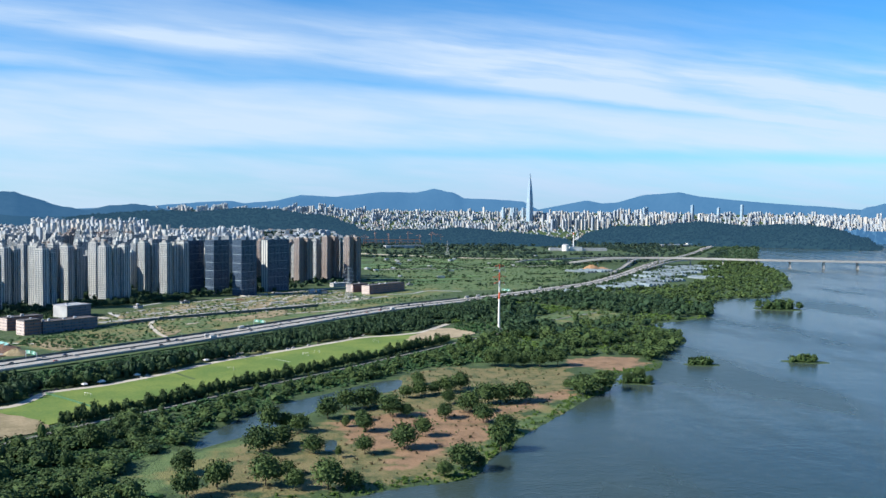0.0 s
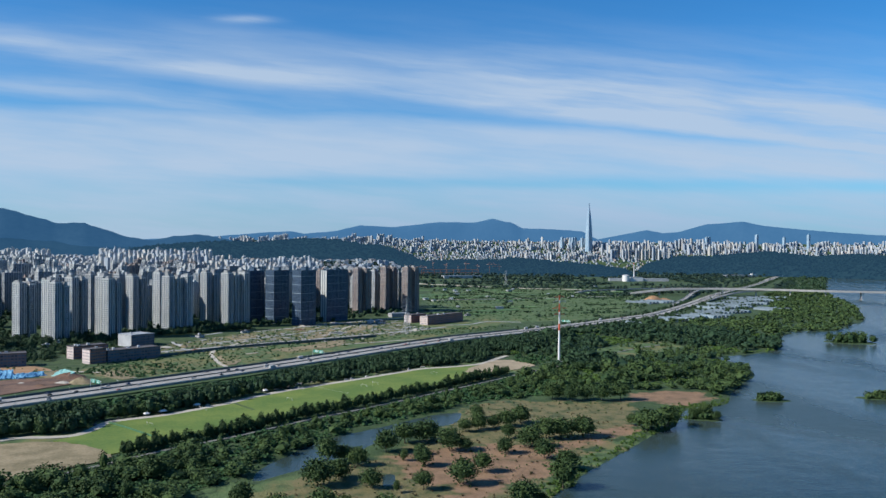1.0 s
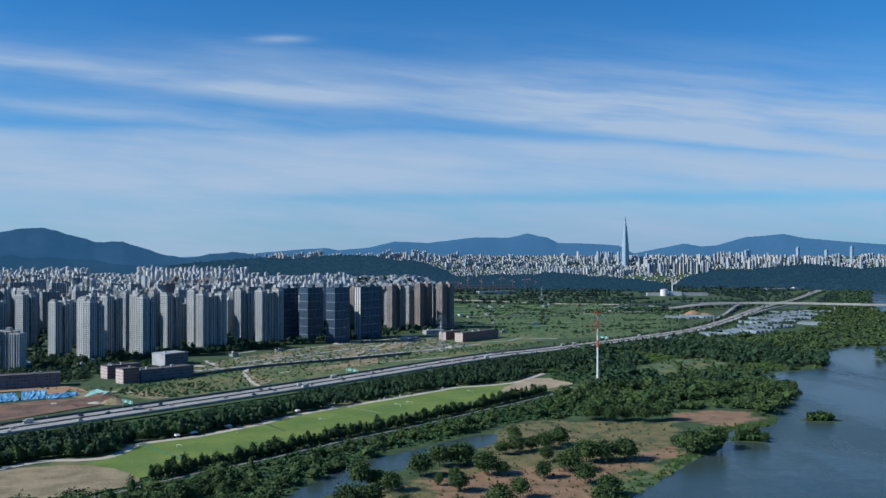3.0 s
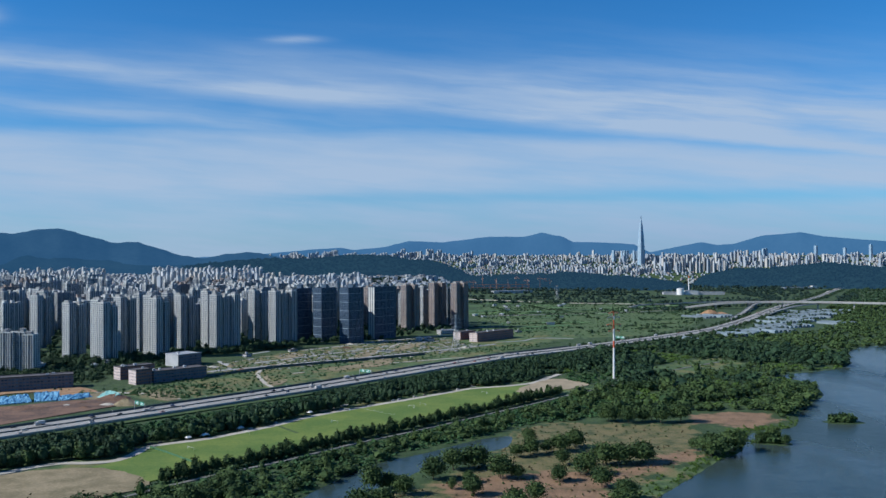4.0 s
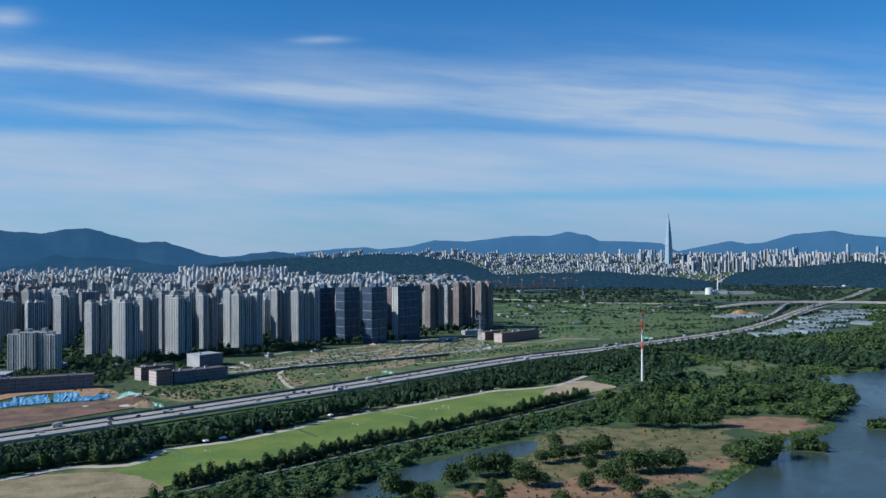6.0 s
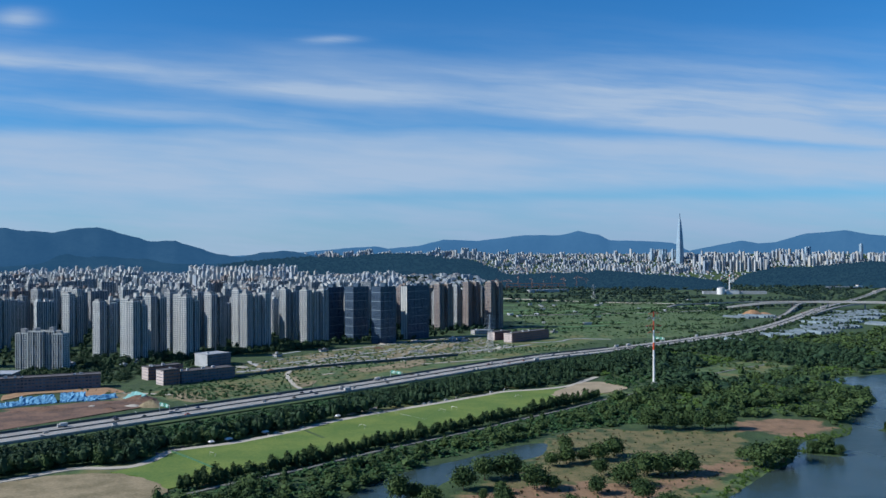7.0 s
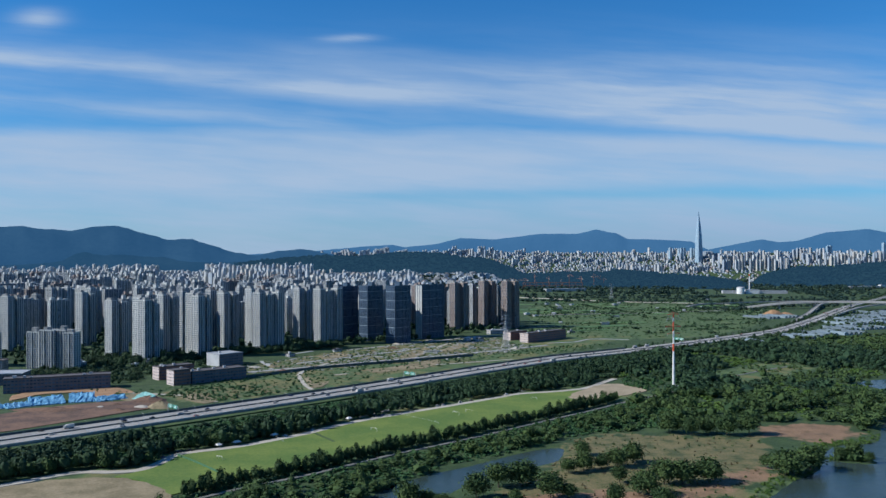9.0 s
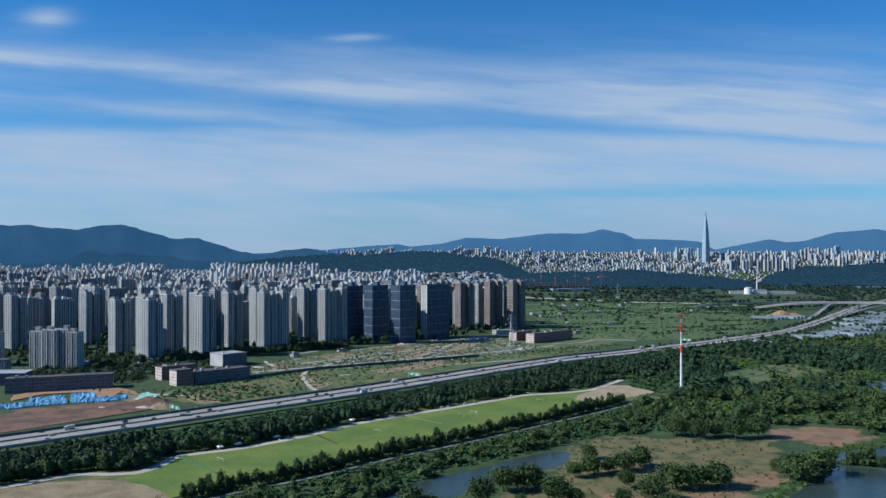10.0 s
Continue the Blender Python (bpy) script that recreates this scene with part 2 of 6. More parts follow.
def town_paint(name, tones, rough=0.8):
    """Plaster in a handful of tones, one for each house, with faint storey bands."""
    m, t, b = material(name, rough)
    r = t.nodes.new("ShaderNodeNewGeometry").outputs["Random Per Island"]
    ramp = t.nodes.new("ShaderNodeValToRGB")
    ramp.color_ramp.interpolation = "CONSTANT"
    t.links.new(r, ramp.inputs[0])
    while len(ramp.color_ramp.elements) < len(tones):
        ramp.color_ramp.elements.new(0.5)
    for i, c in enumerate(tones):
        ramp.color_ramp.elements[i].position = i / len(tones)
        ramp.color_ramp.elements[i].color = (*c, 1)
    x, y, z = split(t, place(t, "World"))
    lane = calc(t, "FRACT", calc(t, "DIVIDE", calc(t, "ADD", x, y), 5.2))
    band = calc(t, "MULTIPLY", calc(t, "GREATER_THAN", lane, 0.45), 0.28)
    t.links.new(blend(t, band, ramp.outputs[0], (0.12, 0.16, 0.21)), b.inputs["Base Color"])
    b.inputs["Specular IOR Level"].default_value = 0.2
    return m


# tones muted and blued, so the paint holds the far city's haze
M_FARTOWER = town_paint("hazed_tower_paint", [(0.41, 0.44, 0.46), (0.34, 0.38, 0.41), (0.43, 0.42, 0.39), (0.29, 0.34, 0.39), (0.39, 0.38, 0.355), (0.26, 0.31, 0.37), (0.47, 0.49, 0.49)])
M_FARHOUSE = town_paint("hazed_house_paint", [(0.40, 0.43, 0.45), (0.24, 0.29, 0.34), (0.33, 0.33, 0.325), (0.46, 0.48, 0.48), (0.18, 0.23, 0.28), (0.31, 0.265, 0.25), (0.35, 0.39, 0.43)])
M_ROOF = mottled("roof_concrete", (0.20, 0.21, 0.215), (0.34, 0.345, 0.34), 0.2, 2.0, 0.9)
M_LEAF = foliage("leaves_willow", (0.012, 0.034, 0.014), (0.072, 0.114, 0.036))
M_LEAF_DARK = foliage("leaves_dark", (0.009, 0.027, 0.016), (0.042, 0.080, 0.035))
M_ROWLEAF = foliage("leaves_field_row", (0.012, 0.032, 0.014), (0.055, 0.092, 0.030))
M_SCRUBLEAF = foliage("leaves_scrub", (0.014, 0.045, 0.018), (0.052, 0.110, 0.040))
M_REED = foliage("leaves_reed", (0.030, 0.070, 0.014), (0.082, 0.135, 0.03))
M_SHRUB = foliage("leaves_dry_shrub", (0.05, 0.05, 0.022), (0.12, 0.09, 0.05))
M_BARK = mottled("bark", (0.06, 0.045, 0.03), (0.14, 0.11, 0.08), 1.0, 9.0, 0.95)
# base colours of hills and distant leaves carry a blue tint for haze
M_HILL = mottled("hazed_far_hill", (0.008, 0.016, 0.022), (0.016, 0.029, 0.036), 0.006, 0.05, 1.0, where="World")
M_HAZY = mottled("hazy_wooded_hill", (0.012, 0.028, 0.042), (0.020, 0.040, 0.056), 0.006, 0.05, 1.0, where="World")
M_FOOTHILL = mottled("hazed_foothill", (0.006, 0.016, 0.024), (0.014, 0.028, 0.036), 0.006, 0.05, 1.0, where="World")
M_WOODHILL = mottled("hazed_low_hill", (0.004, 0.011, 0.011), (0.010, 0.020, 0.018), 0.01, 0.12, 1.0, where="World")
M_FARLEAF = foliage("leaves_hazed_hill", (0.003, 0.010, 0.009), (0.013, 0.025, 0.020))
M_BELTLEAF = foliage("leaves_hazed_distant_wood", (0.010, 0.028, 0.024), (0.028, 0.054, 0.040))
# emission adds the glow of distant haze to hills and far leaves
for m, haze_glow in ((M_HILL, (0.015, 0.056, 0.124)), (M_HAZY, (0.029, 0.093, 0.198)), (M_FOOTHILL, (0.011, 0.042, 0.090)), (M_WOODHILL, (0.010, 0.032, 0.062)), (M_FARLEAF, (0.010, 0.031, 0.060))):
    m.node_tree.nodes["Principled BSDF"].inputs["Emission Color"].default_value = (*haze_glow, 1)
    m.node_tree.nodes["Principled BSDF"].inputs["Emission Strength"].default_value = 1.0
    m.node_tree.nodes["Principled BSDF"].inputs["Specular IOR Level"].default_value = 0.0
M_BRICK = facade("red_brick_wall", (0.22, 0.105, 0.08), (0.30, 0.15, 0.115), bay=3.0, storey=3.6, open_u=(0.2, 0.8), open_v=(0.35, 0.75))
M_PANEL = facade("pale_panel_wall", (0.46, 0.38, 0.35), (0.56, 0.47, 0.44), bay=3.2, storey=3.6, open_u=(0.25, 0.7), open_v=(0.35, 0.72))
M_GREYWALL = facade("grey_school_wall", (0.105, 0.098, 0.105), (0.155, 0.142, 0.15), bay=3.6, storey=3.6, open_u=(0.15, 0.85), open_v=(0.35, 0.75))
M_SHEETROOF = mottled("pale_sheet_roof", (0.30, 0.315, 0.33), (0.43, 0.44, 0.45), 0.1, 1.5, 0.5)
M_GLASSROOF = mottled("greenhouse_film", (0.09, 0.125, 0.145), (0.17, 0.21, 0.23), 0.05, 0.8, 0.4, vary=0.45)
M_DARKROOF = mottled("dark_roof", (0.06, 0.055, 0.055), (0.11, 0.10, 0.10), 0.1, 1.5, 0.8)
M_TARP = mottled("blue_tarpaulin", (0.04, 0.17, 0.33), (0.19, 0.44, 0.62), 0.25, 1.2, 0.5, relief=0.4)
M_TARPGREEN = mottled("green_tarpaulin", (0.08, 0.28, 0.27), (0.24, 0.46, 0.42), 0.25, 1.2, 0.5, relief=0.4)
M_FENCE = mottled("dark_noise_fence", (0.030, 0.055, 0.065), (0.05, 0.085, 0.09), 0.1, 1.0, 0.6, where="World")
M_EARTH = mottled("orange_earth", (0.22, 0.125, 0.06), (0.36, 0.22, 0.12), 0.08, 0.8, 0.95, where="World")
M_ORANGE = mottled("orange_crane_paint", (0.20, 0.09, 0.06), (0.27, 0.13, 0.09), 0.3, 3.0, 0.6)
# glass lifted to a pale blue: distance haze painted into its colour
M_SPIRE = facade("hazed_blue_glass", (0.19, 0.28, 0.37), (0.22, 0.31, 0.40), (0.15, 0.23, 0.31), 2.0, 2.4, (0.1, 0.9), (0.15, 0.85), 0.3)
M_RUBBER = mottled("rubber", (0.015, 0.015, 0.015), (0.03, 0.03, 0.03), 1, 8, 0.8)
M_CARGLASS = mottled("car_glass", (0.01, 0.012, 0.015), (0.02, 0.025, 0.03), 1, 8, 0.35)
M_CARS = [mottled("car_paint_" + n, tuple(0.85 * c for c in k), k, 0.5, 5, 0.45) for n, k in (("white", (0.5, 0.5, 0.49)), ("black", (0.02, 0.02, 0.022)), ("silver", (0.4, 0.41, 0.42)), ("blue", (0.04, 0.07, 0.15)), ("red", (0.3, 0.03, 0.02)))]
M_ASPHALT = mottled("road_surface", (0.235, 0.226, 0.207), (0.315, 0.303, 0.275), 0.03, 0.8, 0.85, where="World")
M_PATH = mottled("worn_path_surface", (0.10, 0.105, 0.095), (0.18, 0.18, 0.16), 0.06, 0.8, 0.9, where="World")
M_CONCRETE = mottled("concrete", (0.27, 0.27, 0.265), (0.37, 0.37, 0.36), 0.1, 2.0, 0.85, where="World")
M_TURF = mottled("turf", (0.056, 0.118, 0.014), (0.138, 0.186, 0.030), 0.022, 0.5, 0.95, where="World")
M_SAND = mottled("bare_sand", (0.125, 0.105, 0.052), (0.270, 0.218, 0.130), 0.05, 0.6, 0.95, where="World")
M_PALESAND = mottled("pale_sand", (0.23, 0.185, 0.115), (0.35, 0.285, 0.19), 0.05, 0.6, 0.95, where="World")
M_NET = mottled("green_netting", (0.03, 0.10, 0.045), (0.05, 0.14, 0.065), 0.5, 3.0, 0.8)
M_TRACK = mottled("gravel_track", (0.31, 0.285, 0.235), (0.44, 0.405, 0.345), 0.05, 1.0, 0.95, where="World")
M_SOIL = mottled("red_soil", (0.060, 0.036, 0.026), (0.185, 0.105, 0.066), 0.045, 0.5, 0.95, where="World")
M_GRASSBANK = mottled("bank_grass", (0.025, 0.055, 0.014), (0.065, 0.105, 0.025), 0.06, 0.8, 0.95, where="World")
M_WHITE = mottled("white_paint", (0.58, 0.58, 0.57), (0.70, 0.70, 0.69), 0.5, 4.0, 0.5)
M_RED = mottled("red_paint", (0.5, 0.07, 0.03), (0.62, 0.1, 0.04), 0.5, 4.0, 0.5)
M_SIGN = mottled("green_sign_sheet", (0.02, 0.20, 0.15), (0.04, 0.27, 0.20), 0.4, 3.0, 0.5)
M_STEEL = mottled("galvanised_steel", (0.32, 0.34, 0.35), (0.45, 0.46, 0.47), 0.5, 4.0, 0.5, 0.4)


def ground_material():
    m, t, b = material("ground_cover", 0.95)
    p = place(t, "World")
    c = t.nodes.new("ShaderNodeVertexColor")
    c.layer_name = "cover"
    sep = t.nodes.new("ShaderNodeSeparateColor")
    t.links.new(c.outputs[0], sep.inputs[0])
    big, mid, fine = speckle(t, p, 0.012, 4.0), speckle(t, p, 0.07, 4.0), speckle(t, p, 0.6, 4.0)
    k = calc(t, "ADD", calc(t, "MULTIPLY", mid, 0.6), calc(t, "MULTIPLY", fine, 0.4))
    scrub = blend(t, k, (0.014, 0.040, 0.010), (0.044, 0.082, 0.020))
    meadow = blend(t, k, (0.034, 0.076, 0.022), (0.086, 0.136, 0.044))
    straw = calc(t, "MULTIPLY", speckle(t, p, 0.022, 5.0, 0.6, 0.48, 0.60), calc(t, "ADD", 0.12, calc(t, "MULTIPLY", calc(t, "LESS_THAN", split(t, p)[1], 1570.0), 0.42)))
    meadow = blend(t, straw, meadow, (0.19, 0.150, 0.055))
    dry = blend(t, k, (0.058, 0.072, 0.021), (0.175, 0.142, 0.062))
    red = blend(t, k, (0.140, 0.084, 0.046), (0.255, 0.158, 0.090))
    col = scrub
    for i, other in ((1, meadow), (0, dry), (2, red)):
        edge = calc(t, "ADD", sep.outputs[i], calc(t, "MULTIPLY", calc(t, "SUBTRACT", mid, 0.5), 0.7))
        edge = calc(t, "MULTIPLY", calc(t, "SUBTRACT", edge, 0.35), 3.3, clamp=True)
        edge = calc(t, "MULTIPLY", edge, calc(t, "GREATER_THAN", sep.outputs[i], 0.02))
        col = blend(t, edge, col, other)
    t.links.new(col, b.inputs["Base Color"])
    bump(t, b, fine, 0.6, 0.5)
    return m


def water_material():
    m, t, b = material("river_water", 0.2)
    p = place(t, "World")
    x, y, z = split(t, p)
    silt = speckle(t, p, 0.004, 4.0)
    t.links.new(blend(t, silt, (0.027, 0.046, 0.044), (0.041, 0.062, 0.057)), b.inputs["Base Color"])
    b.inputs["IOR"].default_value = 1.33
    b.inputs["Specular IOR Level"].default_value = 0.29
    w = calc(t, "ADD", speckle(t, p, 0.35, 4.0, 0.6, 0.2, 0.8), calc(t, "MULTIPLY", speckle(t, p, 0.05, 3.0, 0.5, 0.2, 0.8), 2.0))
    bump(t, b, w, 0.2, 0.5)
    # calmer and ruffled stretches
    slick = speckle(t, combine(t, calc(t, "MULTIPLY", x, 0.006), calc(t, "MULTIPLY", y, 0.0022)), 1.0, 5.0, 0.6, 0.42, 0.62)
    t.links.new(calc(t, "ADD", 0.14, calc(t, "MULTIPLY", slick, 0.16)), b.inputs["Roughness"])
    return m


M_GROUND, M_WATER = ground_material(), water_material()

# ---- mesh helpers ----
def mesh_of(name, verts, faces, mats, smooth=False, normals=None):
    me = bpy.data.meshes.new(name)
    me.from_pydata([tuple(v) for v in verts], [], [tuple(f) for f in faces])
    for m in (mats if isinstance(mats, (list, tuple)) else [mats]):
        me.materials.append(m)
    if smooth:
        me.polygons.foreach_set("use_smooth", [True] * len(me.polygons))
    if normals is not None:
        layer = me.attributes.new("custom_normal", "FLOAT_VECTOR", "POINT")
        layer.data.foreach_set("vector", np.asarray(normals, np.float32).ravel())
    me.update()
    return me


def outward(v):
    """Soft normals of a crown: out of its middle, unevenly from leaf to leaf."""
    rng = np.random.default_rng(len(v))
    mid, size = v.mean(axis=0), v.std(axis=0) + 1e-6
    n = (v - mid) / size + np.array([0, 0, 0.25])
    n /= np.linalg.norm(n, axis=1, keepdims=True) + 1e-6
    n += np.repeat(rng.normal(size=(len(v) // 4 + 1, 3)) * 0.30, 4, axis=0)[:len(v)]
    return n / (np.linalg.norm(n, axis=1, keepdims=True) + 1e-6)


def thing(name, label, category, group="", at=None, kind=""):
    """An Empty that holds the parts of a thing."""
    ob = tagged(new(name), label, category, group, kind)
    if at is not None:
        ob.matrix_basis = at
    return ob


def part(name, shape, mat, parent=None, label="", at=None, smooth=False):
    """shape: (verts, faces), a mesh, or a bmesh, as one mesh object under a thing or a part."""
    if isinstance(shape, bmesh.types.BMesh):
        me = bpy.data.meshes.new(name)
        shape.to_mesh(me)
        shape.free()
        me.materials.append(mat)
    elif isinstance(shape, tuple):
        me = mesh_of(name, *shape, mat, smooth)
    else:
        me = shape
    ob = new(name, me)
    ob.parent = parent
    if at is not None:
        ob.matrix_basis = at
    return tagged(ob, label)


def box(x0, y0, z0, x1, y1, z1, base=0):
    v = [(x0, y0, z0), (x1, y0, z0), (x1, y1, z0), (x0, y1, z0), (x0, y0, z1), (x1, y0, z1), (x1, y1, z1), (x0, y1, z1)]
    f = [(0, 3, 2, 1), (4, 5, 6, 7), (0, 1, 5, 4), (1, 2, 6, 5), (2, 3, 7, 6), (3, 0, 4, 7)]
    return v, [tuple(i + base for i in q) for q in f]


def joined(shapes):
    v, f = [], []
    for a, b in shapes:
        n = len(v)
        v += list(a)
        f += [tuple(i + n for i in q) for q in b]
    return v, f


def moved(shape, m):
    return [tuple(m @ Vector(p)) for p in shape[0]], shape[1]


def tube(p, q, r0, r1, sides=6):
    p, q = Vector(p), Vector(q)
    turn = (q - p).to_track_quat("Z", "Y").to_matrix()
    v, f = [], []
    for c, r in ((p, r0), (q, r1)):
        for i in range(sides):
            a = 2 * math.pi * i / sides
            v.append(tuple(c + turn @ Vector((r * math.cos(a), r * math.sin(a), 0))))
    f = [(i, (i + 1) % sides, sides + (i + 1) % sides, sides + i) for i in range(sides)]
    f += [tuple(range(sides - 1, -1, -1)), tuple(range(sides, 2 * sides))]
    return v, f


def inside(poly, x, y):
    """Which of the points lie in a polygon."""
    x, y = np.asarray(x, float), np.asarray(y, float)
    hit = np.zeros(x.shape, bool)
    for (ax, ay), (bx, by) in zip(poly, poly[1:] + poly[:1]):
        cross = (ay > y) != (by > y)
        hit ^= cross & (x < (bx - ax) * (y - ay) / (by - ay if by != ay else 1e-9) + ax)
    return hit


def away(line, x, y, closed=False):
    """Distance of points from a line of corners."""
    x, y = np.asarray(x, float), np.asarray(y, float)
    best = np.full(x.shape, 1e9)
    for (ax, ay), (bx, by) in zip(line, line[1:] + (line[:1] if closed else [])):
        dx, dy = bx - ax, by - ay
        k = np.clip(((x - ax) * dx + (y - ay) * dy) / (dx * dx + dy * dy + 1e-9), 0, 1)
        best = np.minimum(best, np.hypot(x - ax - k * dx, y - ay - k * dy))
    return best


def rounded(line, steps=4):
    """A smooth line through the corners."""
    p = np.array(line, float)
    p = np.vstack([2 * p[0] - p[1], p, 2 * p[-1] - p[-2]])
    out = []
    for i in range(1, len(p) - 2):
        for k in range(steps):
            t = k / steps
            out.append(tuple(0.5 * (2 * p[i] + (p[i + 1] - p[i - 1]) * t + (2 * p[i - 1] - 5 * p[i] + 4 * p[i + 1] - p[i + 2]) * t * t + (3 * p[i] - p[i - 1] - 3 * p[i + 1] + p[i + 2]) * t ** 3)))
    return out + [tuple(p[-2])]


# ---- the lie of the land ----
SHORE = rounded([(-1800, -700), (-900, -150), (-400, 190), (-190, 320), (-80, 368), (7, 391), (38, 405), (70, 413), (86, 424), (96, 448), (106, 465), (118, 477), (126, 496),
         (152, 531), (186, 576), (209, 607), (237, 637), (261, 688), (281, 713), (299, 717), (321, 733), (348, 788), (386, 846), (421, 897),
         (440, 980), (430, 1029), (450, 1050), (484, 1066), (537, 1099), (579, 1156), (636, 1276), (702, 1353), (763, 1350), (844, 1448),
         (948, 1573), (1116, 1904), (1291, 2346), (1560, 2832), (1911, 3447), (2246, 3709), (2800, 4150), (3300, 4700)], 3)
LAND = SHORE + [(3300, 6000), (-6000, 6000), (-6000, -700)]
POND = rounded([(-80, 494), (-77, 526), (-65, 555), (-49, 590), (-29, 618), (-4, 639), (15, 659), (34, 680), (58, 698), (71, 697), (69, 682),
        (61, 655), (36, 635), (13, 609), (0, 596), (-16, 566), (-38, 536), (-55, 516), (-74, 494)], 3)
POOL = [(1, 508), (10, 507), (9, 480), (0, 480)]
ISLETS = [(272, 666, 16, 9, -0.4), (369, 745, 17, 9, -0.1), (481, 750, 22, 9, -0.3), (704, 1196, 36, 24, -0.4)]
DRY = [(-70, 400), (-52, 483), (-36, 514), (-19, 527), (12, 554), (54, 633), (78, 727), (123, 751), (175, 741), (225, 742), (226, 692), (199, 619),
       (150, 556), (117, 519), (96, 466), (64, 419), (38, 412), (11, 410), (-16, 393)]
RED = [[(8, 547), (28, 566), (53, 575), (92, 582), (126, 579), (172, 621), (202, 645), (199, 619), (168, 591), (134, 558), (119, 543), (108, 498),
        (79, 475), (47, 439), (37, 436), (44, 472), (24, 485), (14, 502)], [(233, 772), (275, 794), (316, 790), (315, 748), (279, 722), (236, 741)]]
MEADOW_PENINSULA = [(-105, 424), (-108, 466), (-82, 487), (-44, 515), (-43, 458), (-74, 430), (-89, 413)]
MEADOW_RIVER = [(280, 1099), (371, 1192), (419, 1203), (433, 1146), (325, 1037), (273, 1014)]
MEADOW_PLAIN = [(91, 1464), (147, 2363), (433, 2608), (760, 2313), (562, 1780), (397, 1547), (259, 1503), (159, 1398)]
MEADOW_RAW = [(-246, 971), (-288, 1151), (-193, 1344), (-65, 1515), (50, 1518), (145, 1521), (233, 1479), (63, 1220), (-58, 1083), (-173, 974), (-213, 936)]
MEADOW_SCHOOL = [(-372, 930), (-314, 968), (-266, 1044), (-212, 1102), (-173, 974), (-245, 885), (-299, 892)]
MEADOW_FIELD = [(-320, 545), (-230, 655), (-120, 790), (40, 985), (170, 990), (190, 935), (90, 850), (-80, 690), (-190, 545)]
MEADOW_BANK = [(60, 405), (96, 448), (120, 490), (150, 531), (186, 576), (209, 607), (196, 612), (160, 572), (120, 528), (98, 480), (60, 425)]
MEADOW = [MEADOW_PENINSULA, MEADOW_RIVER, MEADOW_PLAIN, MEADOW_RAW, MEADOW_SCHOOL, MEADOW_FIELD, MEADOW_BANK]
DRY2 = [[(-280, 1075), (-300, 1170), (-200, 1330), (-70, 1500), (40, 1540), (60, 1450), (100, 1400), (40, 1300), (-40, 1230), (-150, 1150), (-220, 1095)], [(-372, 930), (-330, 950), (-285, 985), (-235, 1020), (-173, 990), (-245, 895), (-299, 895)], [(-230, 1040), (-120, 1150), (-40, 1230), (30, 1260), (-50, 1150), (-150, 1050)]]


def view_rise(x, y):
    """The ground rises towards the far city, shaped to fit the camera's view."""
    far, side = np.hypot(x, y), np.clip((np.degrees(np.arctan2(x, y)) + 15) / 6, 0, 1)
    swell = 36 * np.clip((far - 2900) / 850, 0, 1) * np.clip((4350 - far) / 350, 0, 1) * np.clip((3 - np.degrees(np.arctan2(x, y))) / 3, 0, 1)
    return swell + 78 * np.clip((far - 3900) / 850, 0, 1.2) * (1 - side) + 128 * np.clip((far - 4150) / 600, 0, 1.05) * side


def land_height(x, y):
    x, y = np.asarray(x, float), np.asarray(y, float)
    d = away(SHORE, x, y) * np.where(inside(LAND, x, y), 1, -1)
    d = np.minimum(d, away(POND, x, y, True) * np.where(inside(POND, x, y), -1, 1))
    d = np.minimum(d, away(POOL, x, y, True) * np.where(inside(POOL, x, y), -1, 1))
    for cx, cy, rx, ry, tilt in ISLETS:
        c, s = math.cos(tilt), math.sin(tilt)
        e = np.hypot(((x - cx) * c + (y - cy) * s) / rx, (-(x - cx) * s + (y - cy) * c) / ry)
        d = np.maximum(d, (1 - e) * ry)
    z = np.clip(d * 0.16, -3.0, 0.0) + np.clip((d - 1) * 0.12, 0, 0.6) - 0.6
    return z + np.where(d > 0, view_rise(x, y), 0.0)


WATER_Z = -0.75


